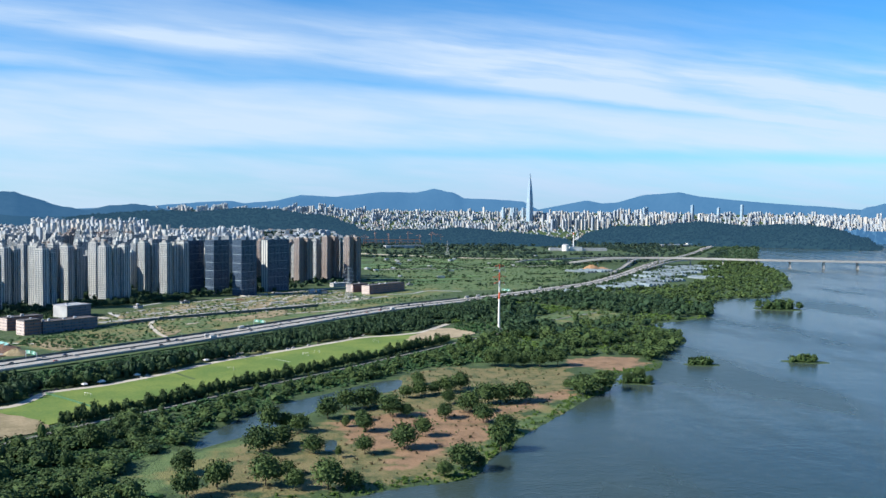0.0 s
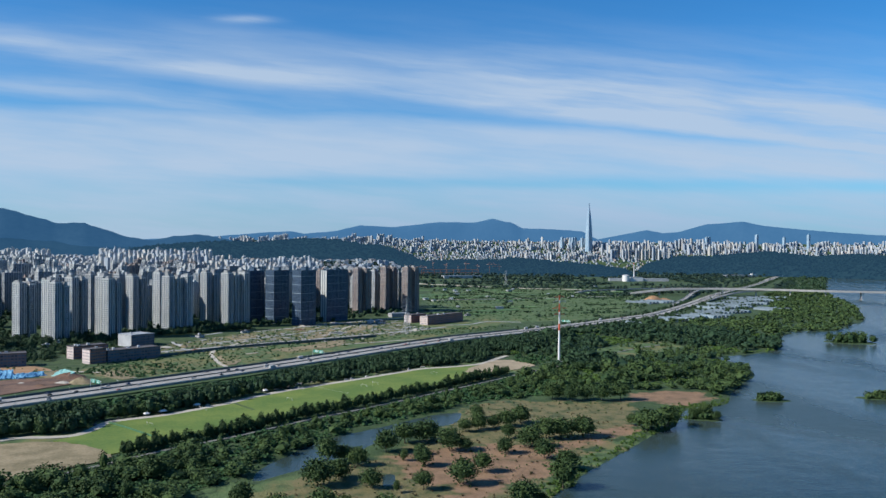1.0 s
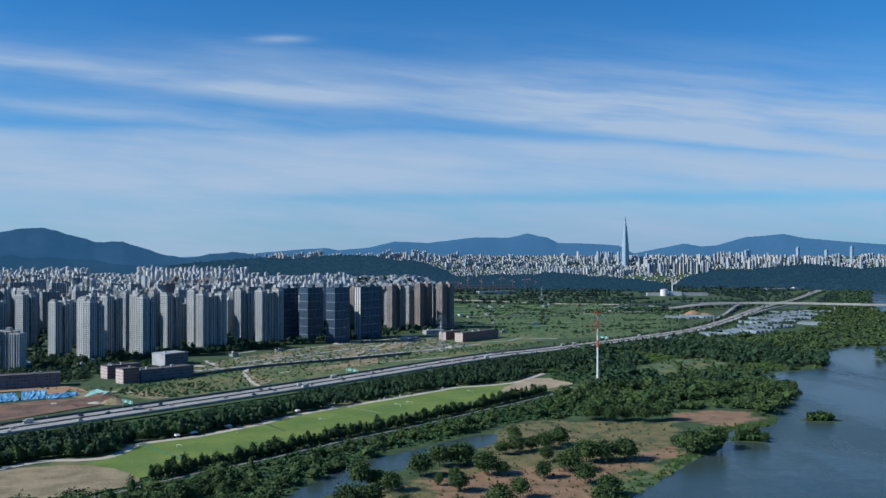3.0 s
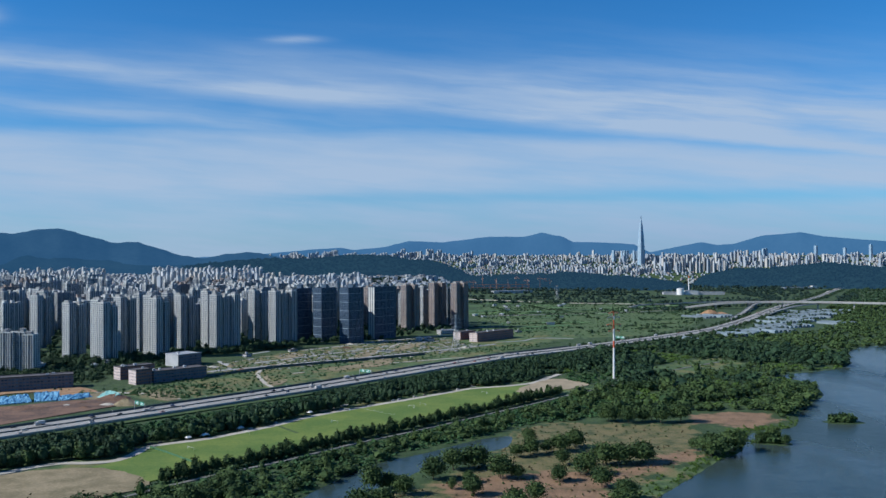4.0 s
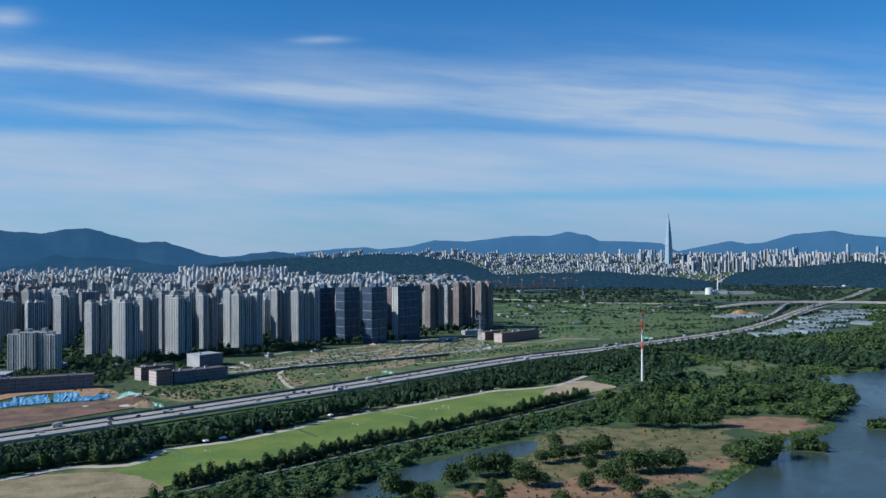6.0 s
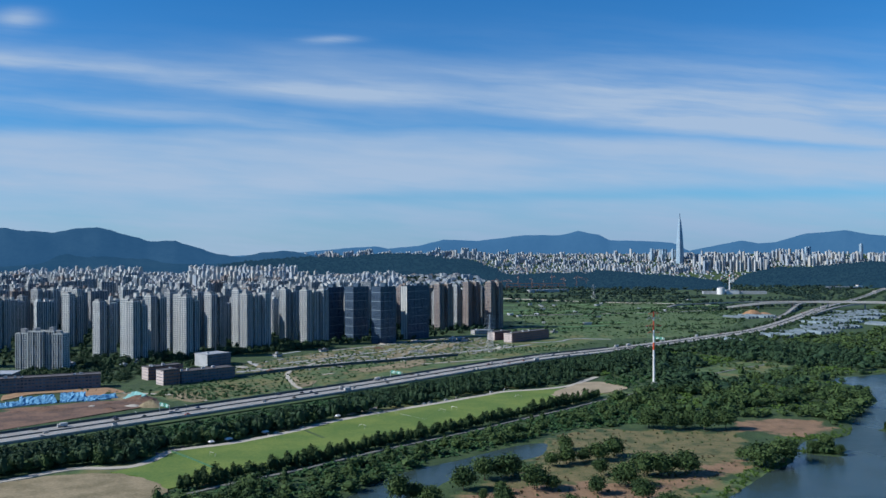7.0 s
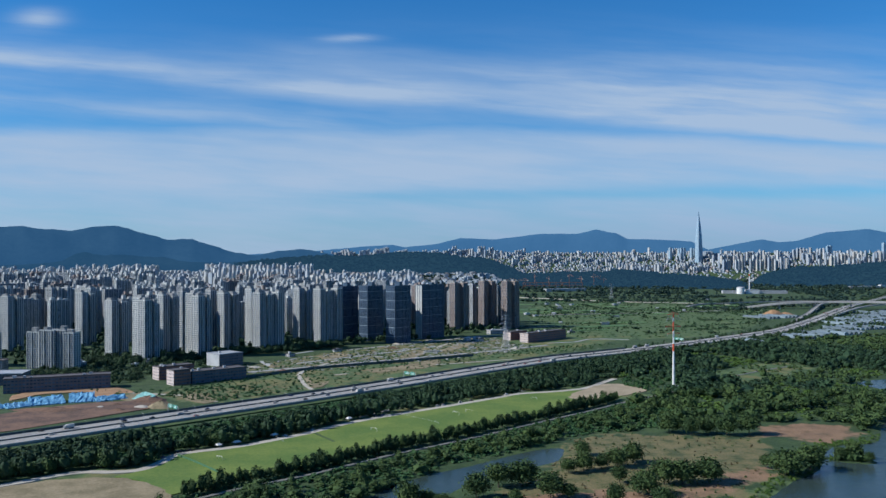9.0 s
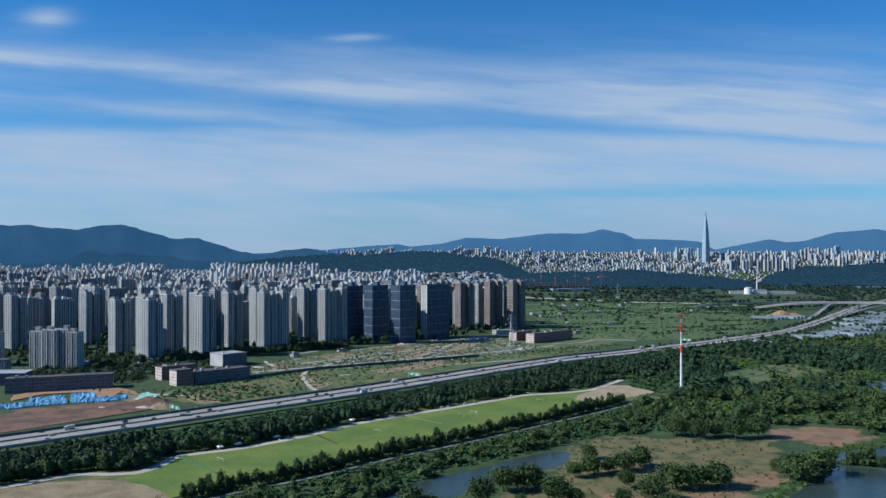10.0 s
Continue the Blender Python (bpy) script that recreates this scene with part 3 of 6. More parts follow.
def build_ground():
    xs = np.concatenate([np.arange(-5000, -700, 130), np.arange(-700, -260, 14), np.arange(-260, 720, 5), np.arange(720, 1400, 17), np.arange(1400, 5001, 90)])
    ys = np.concatenate([np.arange(-900, 300, 75), np.arange(300, 1250, 5), np.arange(1250, 2400, 17), np.arange(2400, 5001, 80)])
    gx, gy = np.meshgrid(xs, ys)
    z = land_height(gx, gy)
    for k, (w, h) in enumerate(((60, 0.35), (17, 0.2))):
        z += np.where(z > -0.3, h * np.sin(gx / w + k) * np.sin(gy / w * 1.3 + 2 * k), 0)
    nx, ny = len(xs), len(ys)
    me = bpy.data.meshes.new("ground")
    i = np.arange(nx * ny).reshape(ny, nx)
    quads = np.stack([i[:-1, :-1], i[:-1, 1:], i[1:, 1:], i[1:, :-1]], -1).reshape(-1, 4)
    me.vertices.add(nx * ny)
    me.vertices.foreach_set("co", np.stack([gx, gy, z], -1).astype(np.float32).ravel())
    me.loops.add(quads.size)
    me.loops.foreach_set("vertex_index", quads.astype(np.int32).ravel())
    me.polygons.add(len(quads))
    me.polygons.foreach_set("loop_start", np.arange(0, quads.size, 4, dtype=np.int32))
    me.update(calc_edges=True)
    me.polygons.foreach_set("use_smooth", np.ones(len(quads), bool))
    col = np.zeros((nx * ny, 4), np.float32)
    col[:, 3] = 1
    fx, fy = gx.ravel(), gy.ravel()

    def soft(poly, w):
        return np.clip(0.5 + away(poly, fx, fy, True) * np.where(inside(poly, fx, fy), 1, -1) / w, 0, 1)

    for poly in [DRY] + DRY2:
        col[:, 0] = np.maximum(col[:, 0], soft(poly, 24) * (0.85 if poly is DRY else 0.46))
    for poly in MEADOW:
        col[:, 1] = np.maximum(col[:, 1], soft(poly, 20) * 0.9)
    for poly in RED:
        col[:, 2] = np.maximum(col[:, 2], soft(poly, 16) * 0.9)
    layer = me.color_attributes.new("cover", "FLOAT_COLOR", "POINT")
    layer.data.foreach_set("color", col.ravel())
    me.materials.append(M_GROUND)
    tagged(new("ground", me), "riverside ground of scrub, dry grass and red sand", "ground", kind="structure")
    v = [(-5000, -2500, WATER_Z), (5000, -2500, WATER_Z), (5000, 5000, WATER_Z), (-5000, 5000, WATER_Z)]
    tagged(new("water", mesh_of("water", v, [(0, 1, 2, 3)], M_WATER)), "calm blue-grey river water", "river", kind="structure")
    v = [(-5000, -2500, -6), (5000, -2500, -6), (5000, -900, -6), (-5000, -900, -6)]
    tagged(new("ground", mesh_of("river_bed", v, [(0, 1, 2, 3)], M_GROUND)), "river bed behind the shore", "ground", kind="structure")


build_ground()


def ribbon(line, width, z=0.15, thick=0.3, side=0.0):
    """A strip with thickness along a line; side shifts it to the left."""
    p = np.array(line, float)
    if p.shape[1] == 2:
        p = np.column_stack([p, np.full(len(p), z)])
    d = np.gradient(p[:, :2], axis=0)
    d /= np.linalg.norm(d, axis=1, keepdims=True) + 1e-9
    n = np.column_stack([-d[:, 1], d[:, 0]])
    w = np.broadcast_to(np.asarray(width, float), (len(p),))[:, None]
    left, right = p[:, :2] + n * (w / 2 + side), p[:, :2] - n * (w / 2 - side)
    v, f = [], []
    for i in range(len(p)):
        zt = p[i, 2]
        v += [(*left[i], zt), (*right[i], zt), (*left[i], zt - thick), (*right[i], zt - thick)]
    for i in range(len(p) - 1):
        a, b = 4 * i, 4 * i + 4
        f += [(a, a + 1, b + 1, b), (a + 1, a + 3, b + 3, b + 1), (a + 2, a, b, b + 2)]
    f += [(0, 2, 3, 1), (len(v) - 4, len(v) - 3, len(v) - 1, len(v) - 2)]
    return v, f


def patch(poly, z=0.2, thick=0.5):
    """A flat slab with the outline of a polygon."""
    bm = bmesh.new()
    top = [bm.verts.new((x, y, z)) for x, y in poly]
    fc = bm.faces.new(top)
    if fc.normal.z < 0:
        fc.normal_flip()
    out = bmesh.ops.extrude_face_region(bm, geom=[fc])
    low = [g for g in out["geom"] if isinstance(g, bmesh.types.BMVert)]
    for g in low:
        g.co.z -= thick
    bmesh.ops.recalc_face_normals(bm, faces=bm.faces)
    bmesh.ops.triangulate(bm, faces=[q for q in bm.faces if len(q.verts) > 4])
    return bm


# ---- hills ----
def hill(name, label, skyline, radius, depth, mat, base, seed, rough=1.0):
    """A wooded ridge: skyline as (degrees clockwise from +y, degrees up) seen from the middle of the walk."""
    rng = np.random.default_rng(seed)
    s = np.array(skyline, float)
    n = 160
    az = np.linspace(s[0, 0], s[-1, 0], n)
    el = np.interp(az, s[:, 0], s[:, 1])
    wav = sum(rng.normal() * np.sin(az * k * 1.7 + rng.uniform(0, 6)) / k for k in range(2, 14))
    top = 150 + radius * np.tan(np.radians(el)) + wav * 2.2 * rough
    fade = np.clip(np.minimum(np.arange(n), np.arange(n)[::-1]) / 6, 0, 1)
    rows = 15
    v, f = [], []
    for j in range(rows):
        t = j / (rows - 1) * 2 - 1.0
        shape = (1 - abs(t) ** 1.5) if t < 0 else (1 - t * t)
        for i in range(n):
            spur = 1 + 0.22 * noise.noise(Vector((az[i] * 0.30, t * 0.6, seed))) * (1 - abs(t))
            r = radius + depth * t * (spur if t < 0 else 1)
            b = base if t > -0.99 else base - 30
            fold = noise.fractal(Vector((az[i] * radius / 24000 + t * 0.35, t * depth / 300, seed)), 0.9, 2.0, 3) * min(1.0, abs(t) * 3) * (1 - abs(t)) * 0.26
            hgt = b + (top[i] - b) * max(0.0, shape + fold) * fade[i] 
            v.append((r * math.sin(math.radians(az[i])), r * math.cos(math.radians(az[i])), hgt))
    for j in range(rows - 1):
        for i in range(n - 1):
            a = j * n + i
            f.append((a, a + 1, a + n + 1, a + n))
    return tagged(new(name, mesh_of(name, v, f, mat, True)), label, "hill", kind="structure")


hill("backdrop_hill", "wooded mountain ridge behind the city, tinted with blue haze", [(-40, 0.9), (-31.34, 1.32), (-29.6, 1.4), (-27.79, 1.49), (-25.31, 1.27), (-23.21, 1.6), (-22.73, 1.62), (-21.12, 1.20), (-19.72, 0.77), (-18.06, 0.77), (-17.09, 0.46), (-16.11, 0.08), (-14.38, -0.27), (-12.62, 0.02), (-11.6, 0.14), (-10.32, 0.02), (-9.29, -0.22), (-8.0, -0.5), (-6.5, -0.8)], 4720, 420, M_HILL, 55, 3)
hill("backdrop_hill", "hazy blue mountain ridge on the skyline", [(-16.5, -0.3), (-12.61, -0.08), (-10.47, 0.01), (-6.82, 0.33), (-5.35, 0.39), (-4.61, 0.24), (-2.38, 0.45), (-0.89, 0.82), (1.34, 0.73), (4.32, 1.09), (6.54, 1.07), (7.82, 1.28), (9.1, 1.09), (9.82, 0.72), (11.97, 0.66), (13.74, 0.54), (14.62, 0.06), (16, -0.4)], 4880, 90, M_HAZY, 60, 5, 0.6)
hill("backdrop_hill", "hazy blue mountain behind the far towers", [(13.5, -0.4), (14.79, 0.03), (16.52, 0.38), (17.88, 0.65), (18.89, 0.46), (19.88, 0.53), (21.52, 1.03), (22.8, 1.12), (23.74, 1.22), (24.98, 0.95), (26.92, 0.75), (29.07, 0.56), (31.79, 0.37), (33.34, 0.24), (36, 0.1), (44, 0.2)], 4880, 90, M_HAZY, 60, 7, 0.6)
hill("backdrop_hill", "wooded foothills below the mountain, tinted with blue haze", [(-36, -0.5), (-29.6, -0.42), (-27.6, -0.28), (-26.0, -0.12), (-24.2, 0.22), (-22.7, 0.18), (-21.2, -0.12), (-18.8, -0.3), (-16.5, -0.45), (-14.9, -0.55), (-12.5, -0.72), (-10.5, -1.2)], 4560, 330, M_FOOTHILL, 60, 23)
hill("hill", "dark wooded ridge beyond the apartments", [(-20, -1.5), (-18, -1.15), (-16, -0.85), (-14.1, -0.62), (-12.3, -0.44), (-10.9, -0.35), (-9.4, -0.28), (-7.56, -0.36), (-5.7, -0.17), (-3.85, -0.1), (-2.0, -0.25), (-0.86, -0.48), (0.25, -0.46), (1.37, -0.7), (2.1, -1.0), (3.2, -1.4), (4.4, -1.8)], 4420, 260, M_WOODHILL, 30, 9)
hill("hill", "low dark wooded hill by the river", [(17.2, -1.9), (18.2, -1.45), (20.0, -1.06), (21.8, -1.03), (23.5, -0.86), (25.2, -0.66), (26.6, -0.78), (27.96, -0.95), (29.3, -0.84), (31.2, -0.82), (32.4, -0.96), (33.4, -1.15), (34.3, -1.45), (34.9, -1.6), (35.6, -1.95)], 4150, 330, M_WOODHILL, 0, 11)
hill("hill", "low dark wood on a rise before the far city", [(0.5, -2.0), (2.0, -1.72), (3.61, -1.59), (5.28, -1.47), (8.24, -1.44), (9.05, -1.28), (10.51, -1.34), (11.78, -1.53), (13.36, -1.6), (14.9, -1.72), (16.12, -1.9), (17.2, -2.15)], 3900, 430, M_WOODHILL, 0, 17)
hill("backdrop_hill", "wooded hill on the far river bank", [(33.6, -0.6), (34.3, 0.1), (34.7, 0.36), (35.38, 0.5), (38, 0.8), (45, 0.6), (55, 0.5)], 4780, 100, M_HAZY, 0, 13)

def beside(line, side):
    """A line shifted to its left."""
    p = np.array(line, float)[:, :2]
    d = np.gradient(p, axis=0)
    d /= np.linalg.norm(d, axis=1, keepdims=True) + 1e-9
    return [tuple(q) for q in p + np.column_stack([-d[:, 1], d[:, 0]]) * side]


# ---- roads, tracks and the playing field ----
HWY = rounded([(-560, 500), (-440, 622), (-366, 698), (-324, 741), (-277, 791), (-224, 847), (-162, 912), (-90, 992), (-30, 1063), (28, 1131), (115, 1226), (207, 1302), (290, 1375), (400, 1480),
               (480, 1563), (563, 1656), (695, 1860), (795, 2030), (900, 2210), (1020, 2405), (1269, 2773), (1440, 3060), (1650, 3400)], 5)
tagged(new("road", mesh_of("road", *ribbon(HWY, np.interp([q[0] for q in HWY], [420, 620, 900, 1050], [38, 27, 27, 15]), 2.6, 2.6), M_ASPHALT)), "wide grey dual carriageway on a low embankment", "road", kind="structure")
tagged(new("verge", mesh_of("verge", *ribbon([q for q in HWY if q[0] < 560], 58, 1.2, 1.6), M_GRASSBANK)), "green grass verge of the highway", "verge", kind="structure")
TRACK_N = rounded([(-350, 530), (-299, 580), (-287, 592), (-276, 605), (-262, 614), (-241, 615), (-226, 621), (-219, 641), (-216, 665), (-204, 676), (-179, 692), (-159, 713), (-134, 743), (-116, 772), (-94, 800), (-69, 825), (-45, 849), (-24, 869), (3, 896), (27, 920), (50, 943), (92, 960), (124, 983), (148, 1024), (165, 1052)], 4)
tagged(new("road", mesh_of("gravel_track", *ribbon(TRACK_N, 7.5, 0.68, 1.0), M_TRACK)), "pale gravel track beside the playing field", "road", kind="structure")
TRACK_S = rounded([(-270, 440), (-200, 512), (-157, 563), (-138, 584), (-120, 600), (-103, 617), (-75, 650), (-54, 674), (-27, 700), (16, 745), (55, 789), (104, 842), (148, 893), (192, 939), (234, 986)], 4)
tagged(new("road", mesh_of("riverside_path", *ribbon(TRACK_S, 3.4, 0.55, 0.9), M_PATH)), "narrow grey riverside path", "road", kind="structure")
tagged(new("road", mesh_of("meadow_path", *ribbon(rounded([(234, 986), (252, 1010), (285, 1050), (330, 1098), (365, 1132), (405, 1165)], 4), 3.0, 0.4, 0.8), M_PATH)), "narrow worn path across the riverside meadow", "road", kind="structure")
FIELD = [(-188, 556), (-197, 576), (-215, 594), (-236, 603)] + [q for q in beside(TRACK_N, -3.4) if q[1] > 622 and q[0] < 118] + [(150, 968), (165, 950)] + [q for q in beside(TRACK_S, 19)[::-1] if -190 < q[0] < 150]
ob = part("playing_field", patch(FIELD, 0.62, 0.9), M_TURF)
tagged(ob, "long mown green playing field", "sports field", kind="structure")
ob = part("sand_pitch", patch([(x + 2.5 * noise.noise(Vector((x * 0.08, y * 0.08, 3.0))), y + 4 * noise.noise(Vector((x * 0.08, y * 0.08, 6.0)))) for x, y in rounded([(97, 923), (108, 950), (120, 972), (150, 1012), (168, 1008), (182, 988), (184, 962), (158, 938), (133, 916), (108, 903), (97, 923)], 6)[:-1]], 0.72), M_PALESAND)
tagged(ob, "bare sandy ground at the end of the field", "sand pitch", kind="structure")
SAND = [(-330, 530), (-296, 574), (-283, 586), (-270, 595), (-253, 599), (-235, 600), (-213, 592), (-195, 574), (-182, 552), (-210, 515), (-270, 480)]
ob = part("sand_pitch", patch([(x + 2.6 * noise.noise(Vector((x * 0.09, y * 0.09, 1.0))) + 1.5 * noise.noise(Vector((x * 0.3, y * 0.3, 4.0))), y + 3.2 * noise.noise(Vector((x * 0.09, y * 0.09, 9.0)))) for x, y in rounded(SAND + SAND[:1], 12)[:-1]], 0.69, 1.0), M_SAND)
tagged(ob, "large bare sandy pitch beside the field", "sand pitch", kind="structure")
ob = part("building_site_ground", patch([(-560, 760), (-435, 819), (-414, 850), (-372, 884), (-310, 900), (-293, 872), (-334, 815), (-385, 747), (-470, 670)], 0.5), M_SOIL)
tagged(ob, "churned red soil of a building site", "building site", kind="structure")

# ---- apartment towers ----
STOREY = 2.9


BAY = 3.4


def wing(w, d, floors):
    """The solid body of one slab, its corner at the origin."""
    return box(0, 0, 0, w, d, floors * STOREY)


def wing_frame(w, d, floors, relief=0.5, sill=(0.62, 0.36), every=2, back=True):
    """What stands proud of a slab: balcony fronts and piers on its two ends, ribs and thin slabs along its sides."""
    h, shapes = floors * STOREY, []
    n = max(2, round(d / 4.6))
    for x0, x1 in ((-relief, 0.0), (w, w + relief)):
        for i in range(n + 1):
            c = d * i / n
            shapes.append(box(x0 * 1.15 if x0 < 0 else x0, max(0, c - 0.5), 0, x1 if x0 < 0 else x1 + relief * 0.15, min(d, c + 0.5), h + 0.9))
        for k in range(1, floors + 1):
            shapes.append(box(x0, 0.1, k * STOREY - sill[0], x1, d - 0.1, k * STOREY + sill[1]))
    n = max(2, round(w / BAY))
    for y0, y1 in ((-relief, 0.0), (d, d + relief)) if back else ((-relief, 0.0),):
        for i in range(n + 1):
            deep = 2.0 if i % (every + 1) == every else 0.8
            c, half = w * i / n, 0.45 if deep > 1 else 0.2
            shapes.append(box(max(0, c - half), y0 * deep if y0 < 0 else y0, 0, min(w, c + half), y1 if y0 < 0 else d + relief * deep, h + 0.9))
        for k in range(1, floors + 1):
            shapes.append(box(0.1, y0 * 0.5 if y0 < 0 else y0, k * STOREY - 0.16, w - 0.1, y1 if y0 < 0 else d + relief * 0.5, k * STOREY + 0.14))
    return joined(shapes)


def roof_box(w, d, h, rng):
    """A lift house with a flat lid that stands over its walls."""
    x, a, b, t = rng.uniform(w * 0.3, w * 0.65), rng.uniform(2.0, 3.4), d * rng.uniform(0.18, 0.3), rng.uniform(3.2, 6.5)
    return joined([box(x - a, d / 2 - b, h, x + a, d / 2 + b, h + t), box(x - a - 0.5, d / 2 - b - 0.5, h + t, x + a + 0.5, d / 2 + b + 0.5, h + t + 0.6)])


def tower(floors, seed, mat, trim, label, plan, sill=(0.62, 0.36), relief=0.5):
    """plan: wings as (x, y, width, depth, floors fewer); the tower's near corner is its origin."""
    t, rng = thing("apartment_tower", label, "apartment tower", "apartment towers"), random.Random(seed)
    for x, y, w, d, less in plan:
        h = (floors - less) * STOREY
        wg = part("wing", wing(w, d, floors - less), mat, t, at=pose(x, y, 0))
        part("balcony_frame", wing_frame(w, d, floors - less, relief, sill), trim, wg)
        part("parapet", joined([box(0, 0, h, w, 0.4, h + 1.3), box(0, d - 0.4, h, w, d, h + 1.3), box(0, 0.4, h, 0.4, d - 0.4, h + 1.3), box(w - 0.4, 0.4, h, w, d - 0.4, h + 1.3)]), trim, wg)
        part("roof_house", roof_box(w, d, h, rng), M_ROOF if trim is not M_TRIM_D else M_TRIM_D, wg)
    return t


def plain_tower(floors, seed, mat, trim, label, plan):
    """A tower of the rear rows, with fewer parts."""
    t, rng = thing("apartment_tower", label, "apartment tower", "apartment towers"), random.Random(seed)
    for x, y, w, d, less in plan:
        wg = part("wing", wing(w, d, floors - less), mat, t, at=pose(x, y, 0))
        part("balcony_frame", joined([wing_frame(w, d, floors - less, 0.5, back=False), roof_box(w, d, (floors - less) * STOREY, rng)]), trim, wg)
    return t


GREY, BEIGE = "tall pale grey apartment tower in stepped wings", "tall beige and brown apartment tower with upright stripes"
MASTERS = {
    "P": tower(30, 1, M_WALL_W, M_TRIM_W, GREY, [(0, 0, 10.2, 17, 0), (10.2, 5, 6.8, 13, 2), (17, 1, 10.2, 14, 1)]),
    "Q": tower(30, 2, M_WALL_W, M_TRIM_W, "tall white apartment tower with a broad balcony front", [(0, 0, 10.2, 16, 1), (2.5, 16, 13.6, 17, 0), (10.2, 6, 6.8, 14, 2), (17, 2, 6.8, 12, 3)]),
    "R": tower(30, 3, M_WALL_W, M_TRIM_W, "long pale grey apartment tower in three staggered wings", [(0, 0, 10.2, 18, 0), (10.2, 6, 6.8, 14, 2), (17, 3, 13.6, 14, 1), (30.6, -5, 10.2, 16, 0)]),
    "S": tower(29, 4, M_WALL_G, M_TRIM_G, "slim grey apartment tower with stepped roof", [(0, 0, 10.2, 14, 0), (10.2, 5, 10.2, 12, 3)]),
    "D": tower(32, 5, M_WALL_D, M_TRIM_D, "dark blue glass-clad apartment tower", [(0, 0, 34, 22, 0), (8, 22, 20.4, 8, 2)], (0.35, 0.2), 0.35),
    "E": tower(32, 6, M_WALL_D, M_TRIM_D, "broad dark blue glass-clad apartment slab", [(0, 0, 51, 17, 0), (17, 17, 23.8, 7, 2)], (0.35, 0.2), 0.35),
    "B": tower(31, 7, M_WALL_B, M_TRIM_B, BEIGE, [(0, 0, 10.2, 15, 0), (10.2, 5, 10.2, 13, 1), (20.4, -2, 10.2, 15, 0), (30.6, 5, 10.2, 14, 2)]),
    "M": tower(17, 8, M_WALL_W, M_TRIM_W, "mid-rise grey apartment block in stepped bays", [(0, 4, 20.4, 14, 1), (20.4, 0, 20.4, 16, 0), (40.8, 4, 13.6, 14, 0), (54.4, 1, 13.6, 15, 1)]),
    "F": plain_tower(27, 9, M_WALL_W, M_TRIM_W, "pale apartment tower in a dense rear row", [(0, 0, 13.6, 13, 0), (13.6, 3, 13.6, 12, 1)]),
    "G": plain_tower(27, 10, M_WALL_G, M_TRIM_G, "grey apartment slab in a dense rear row", [(0, 0, 34, 12, 0)]),
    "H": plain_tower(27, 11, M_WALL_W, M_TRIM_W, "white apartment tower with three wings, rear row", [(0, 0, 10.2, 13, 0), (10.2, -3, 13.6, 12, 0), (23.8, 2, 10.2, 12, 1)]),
    "I": plain_tower(27, 12, M_WALL_B, M_TRIM_B, "beige apartment slab in a dense rear row", [(0, 0, 17, 12, 0), (17, 2, 17, 12, 0)]),
}
for key in "DE":                                                 # paler bands every fifth storey, and the pale end of the slab
    for wg in [q for q in MASTERS[key].children if q.name.startswith("wing")][:1]:
        w, d = (34, 22) if key == "D" else (51, 17)
        for k in range(4, 32, 5):
            part("floor_band", joined([box(-0.5, 0.2, k * STOREY - 0.5, -0.36, d - 0.2, k * STOREY + 0.5), box(0.2, -0.76, k * STOREY - 0.3, w * 0.9, -0.71, k * STOREY + 0.3)]), M_BAND, wg)
        if key == "E":
            part("end_panel", joined([box(-0.95, 0.5 + i * 5.5, 0, -0.52, 4.2 + i * 5.5, 93) for i in range(3)]), M_TRIM_W, wg, "pale panels on the narrow end")
used = set()


def put_tower(kind, x, y, turn, high=1.0):
    m = pose(x, y, -0.3, 0, 0, turn) @ Matrix.Diagonal((1, 1, high, 1))
    ob = MASTERS[kind]
    if kind in used:
        ob = copy_thing(ob, m)
    used.add(kind)
    ob.matrix_basis = m
    return ob


PALE_FRONT = [("P", -512, 1249, 56, 0.92), ("Q", -444, 1196, 55, 0.99), ("P", -445, 1268, 55, 1.0), ("S", -438, 1330, 53, 1.06), ("Q", -386, 1244, 55, 1.03), ("S", -402, 1352, 53, 1.06), ("P", -376, 1335, 53, 0.99), ("P", -350, 1396, 53, 1.03), ("R", -318, 1321, 51, 1.0), ("P", -290, 1475, 51, 1.0), ("R", -242, 1404, 50, 1.02)]
DARK_FRONT = [("D", -222, 1500, 48, 0.96), ("D", -176, 1475, 48, 0.98), ("D", -126, 1430, 48, 1.0), ("E", -87, 1509, 46, 0.98), ("B", -35, 1665, 44, 0.98), ("B", 20, 1716, 46, 1.0), ("B", 64, 1705, 46, 1.0), ("S", -2, 1745, 46, 0.98)]
SIDE = [("M", -574, 1128, -8, 1.0), ("M", -690, 1150, -8, 0.95), ("P", -697, 1312, 66, 0.95), ("S", -735, 1345, 66, 1.0), ("S", -797, 1591, 66, 0.85), ("R", -779, 1612, 66, 0.95), ("P", -620, 1391, 64, 0.97), ("Q", -689, 1574, 64, 1.0), ("F", -560, 1400, 50, 0.95), ("S", -771, 1813, 46, 0.9), ("H", -505, 1370, 50, 1.05), ("P", -850, 1560, 66, 1.0)]
FRONT = PALE_FRONT + DARK_FRONT + SIDE
for row in FRONT:
    put_tower(*row)
rng = random.Random(12)
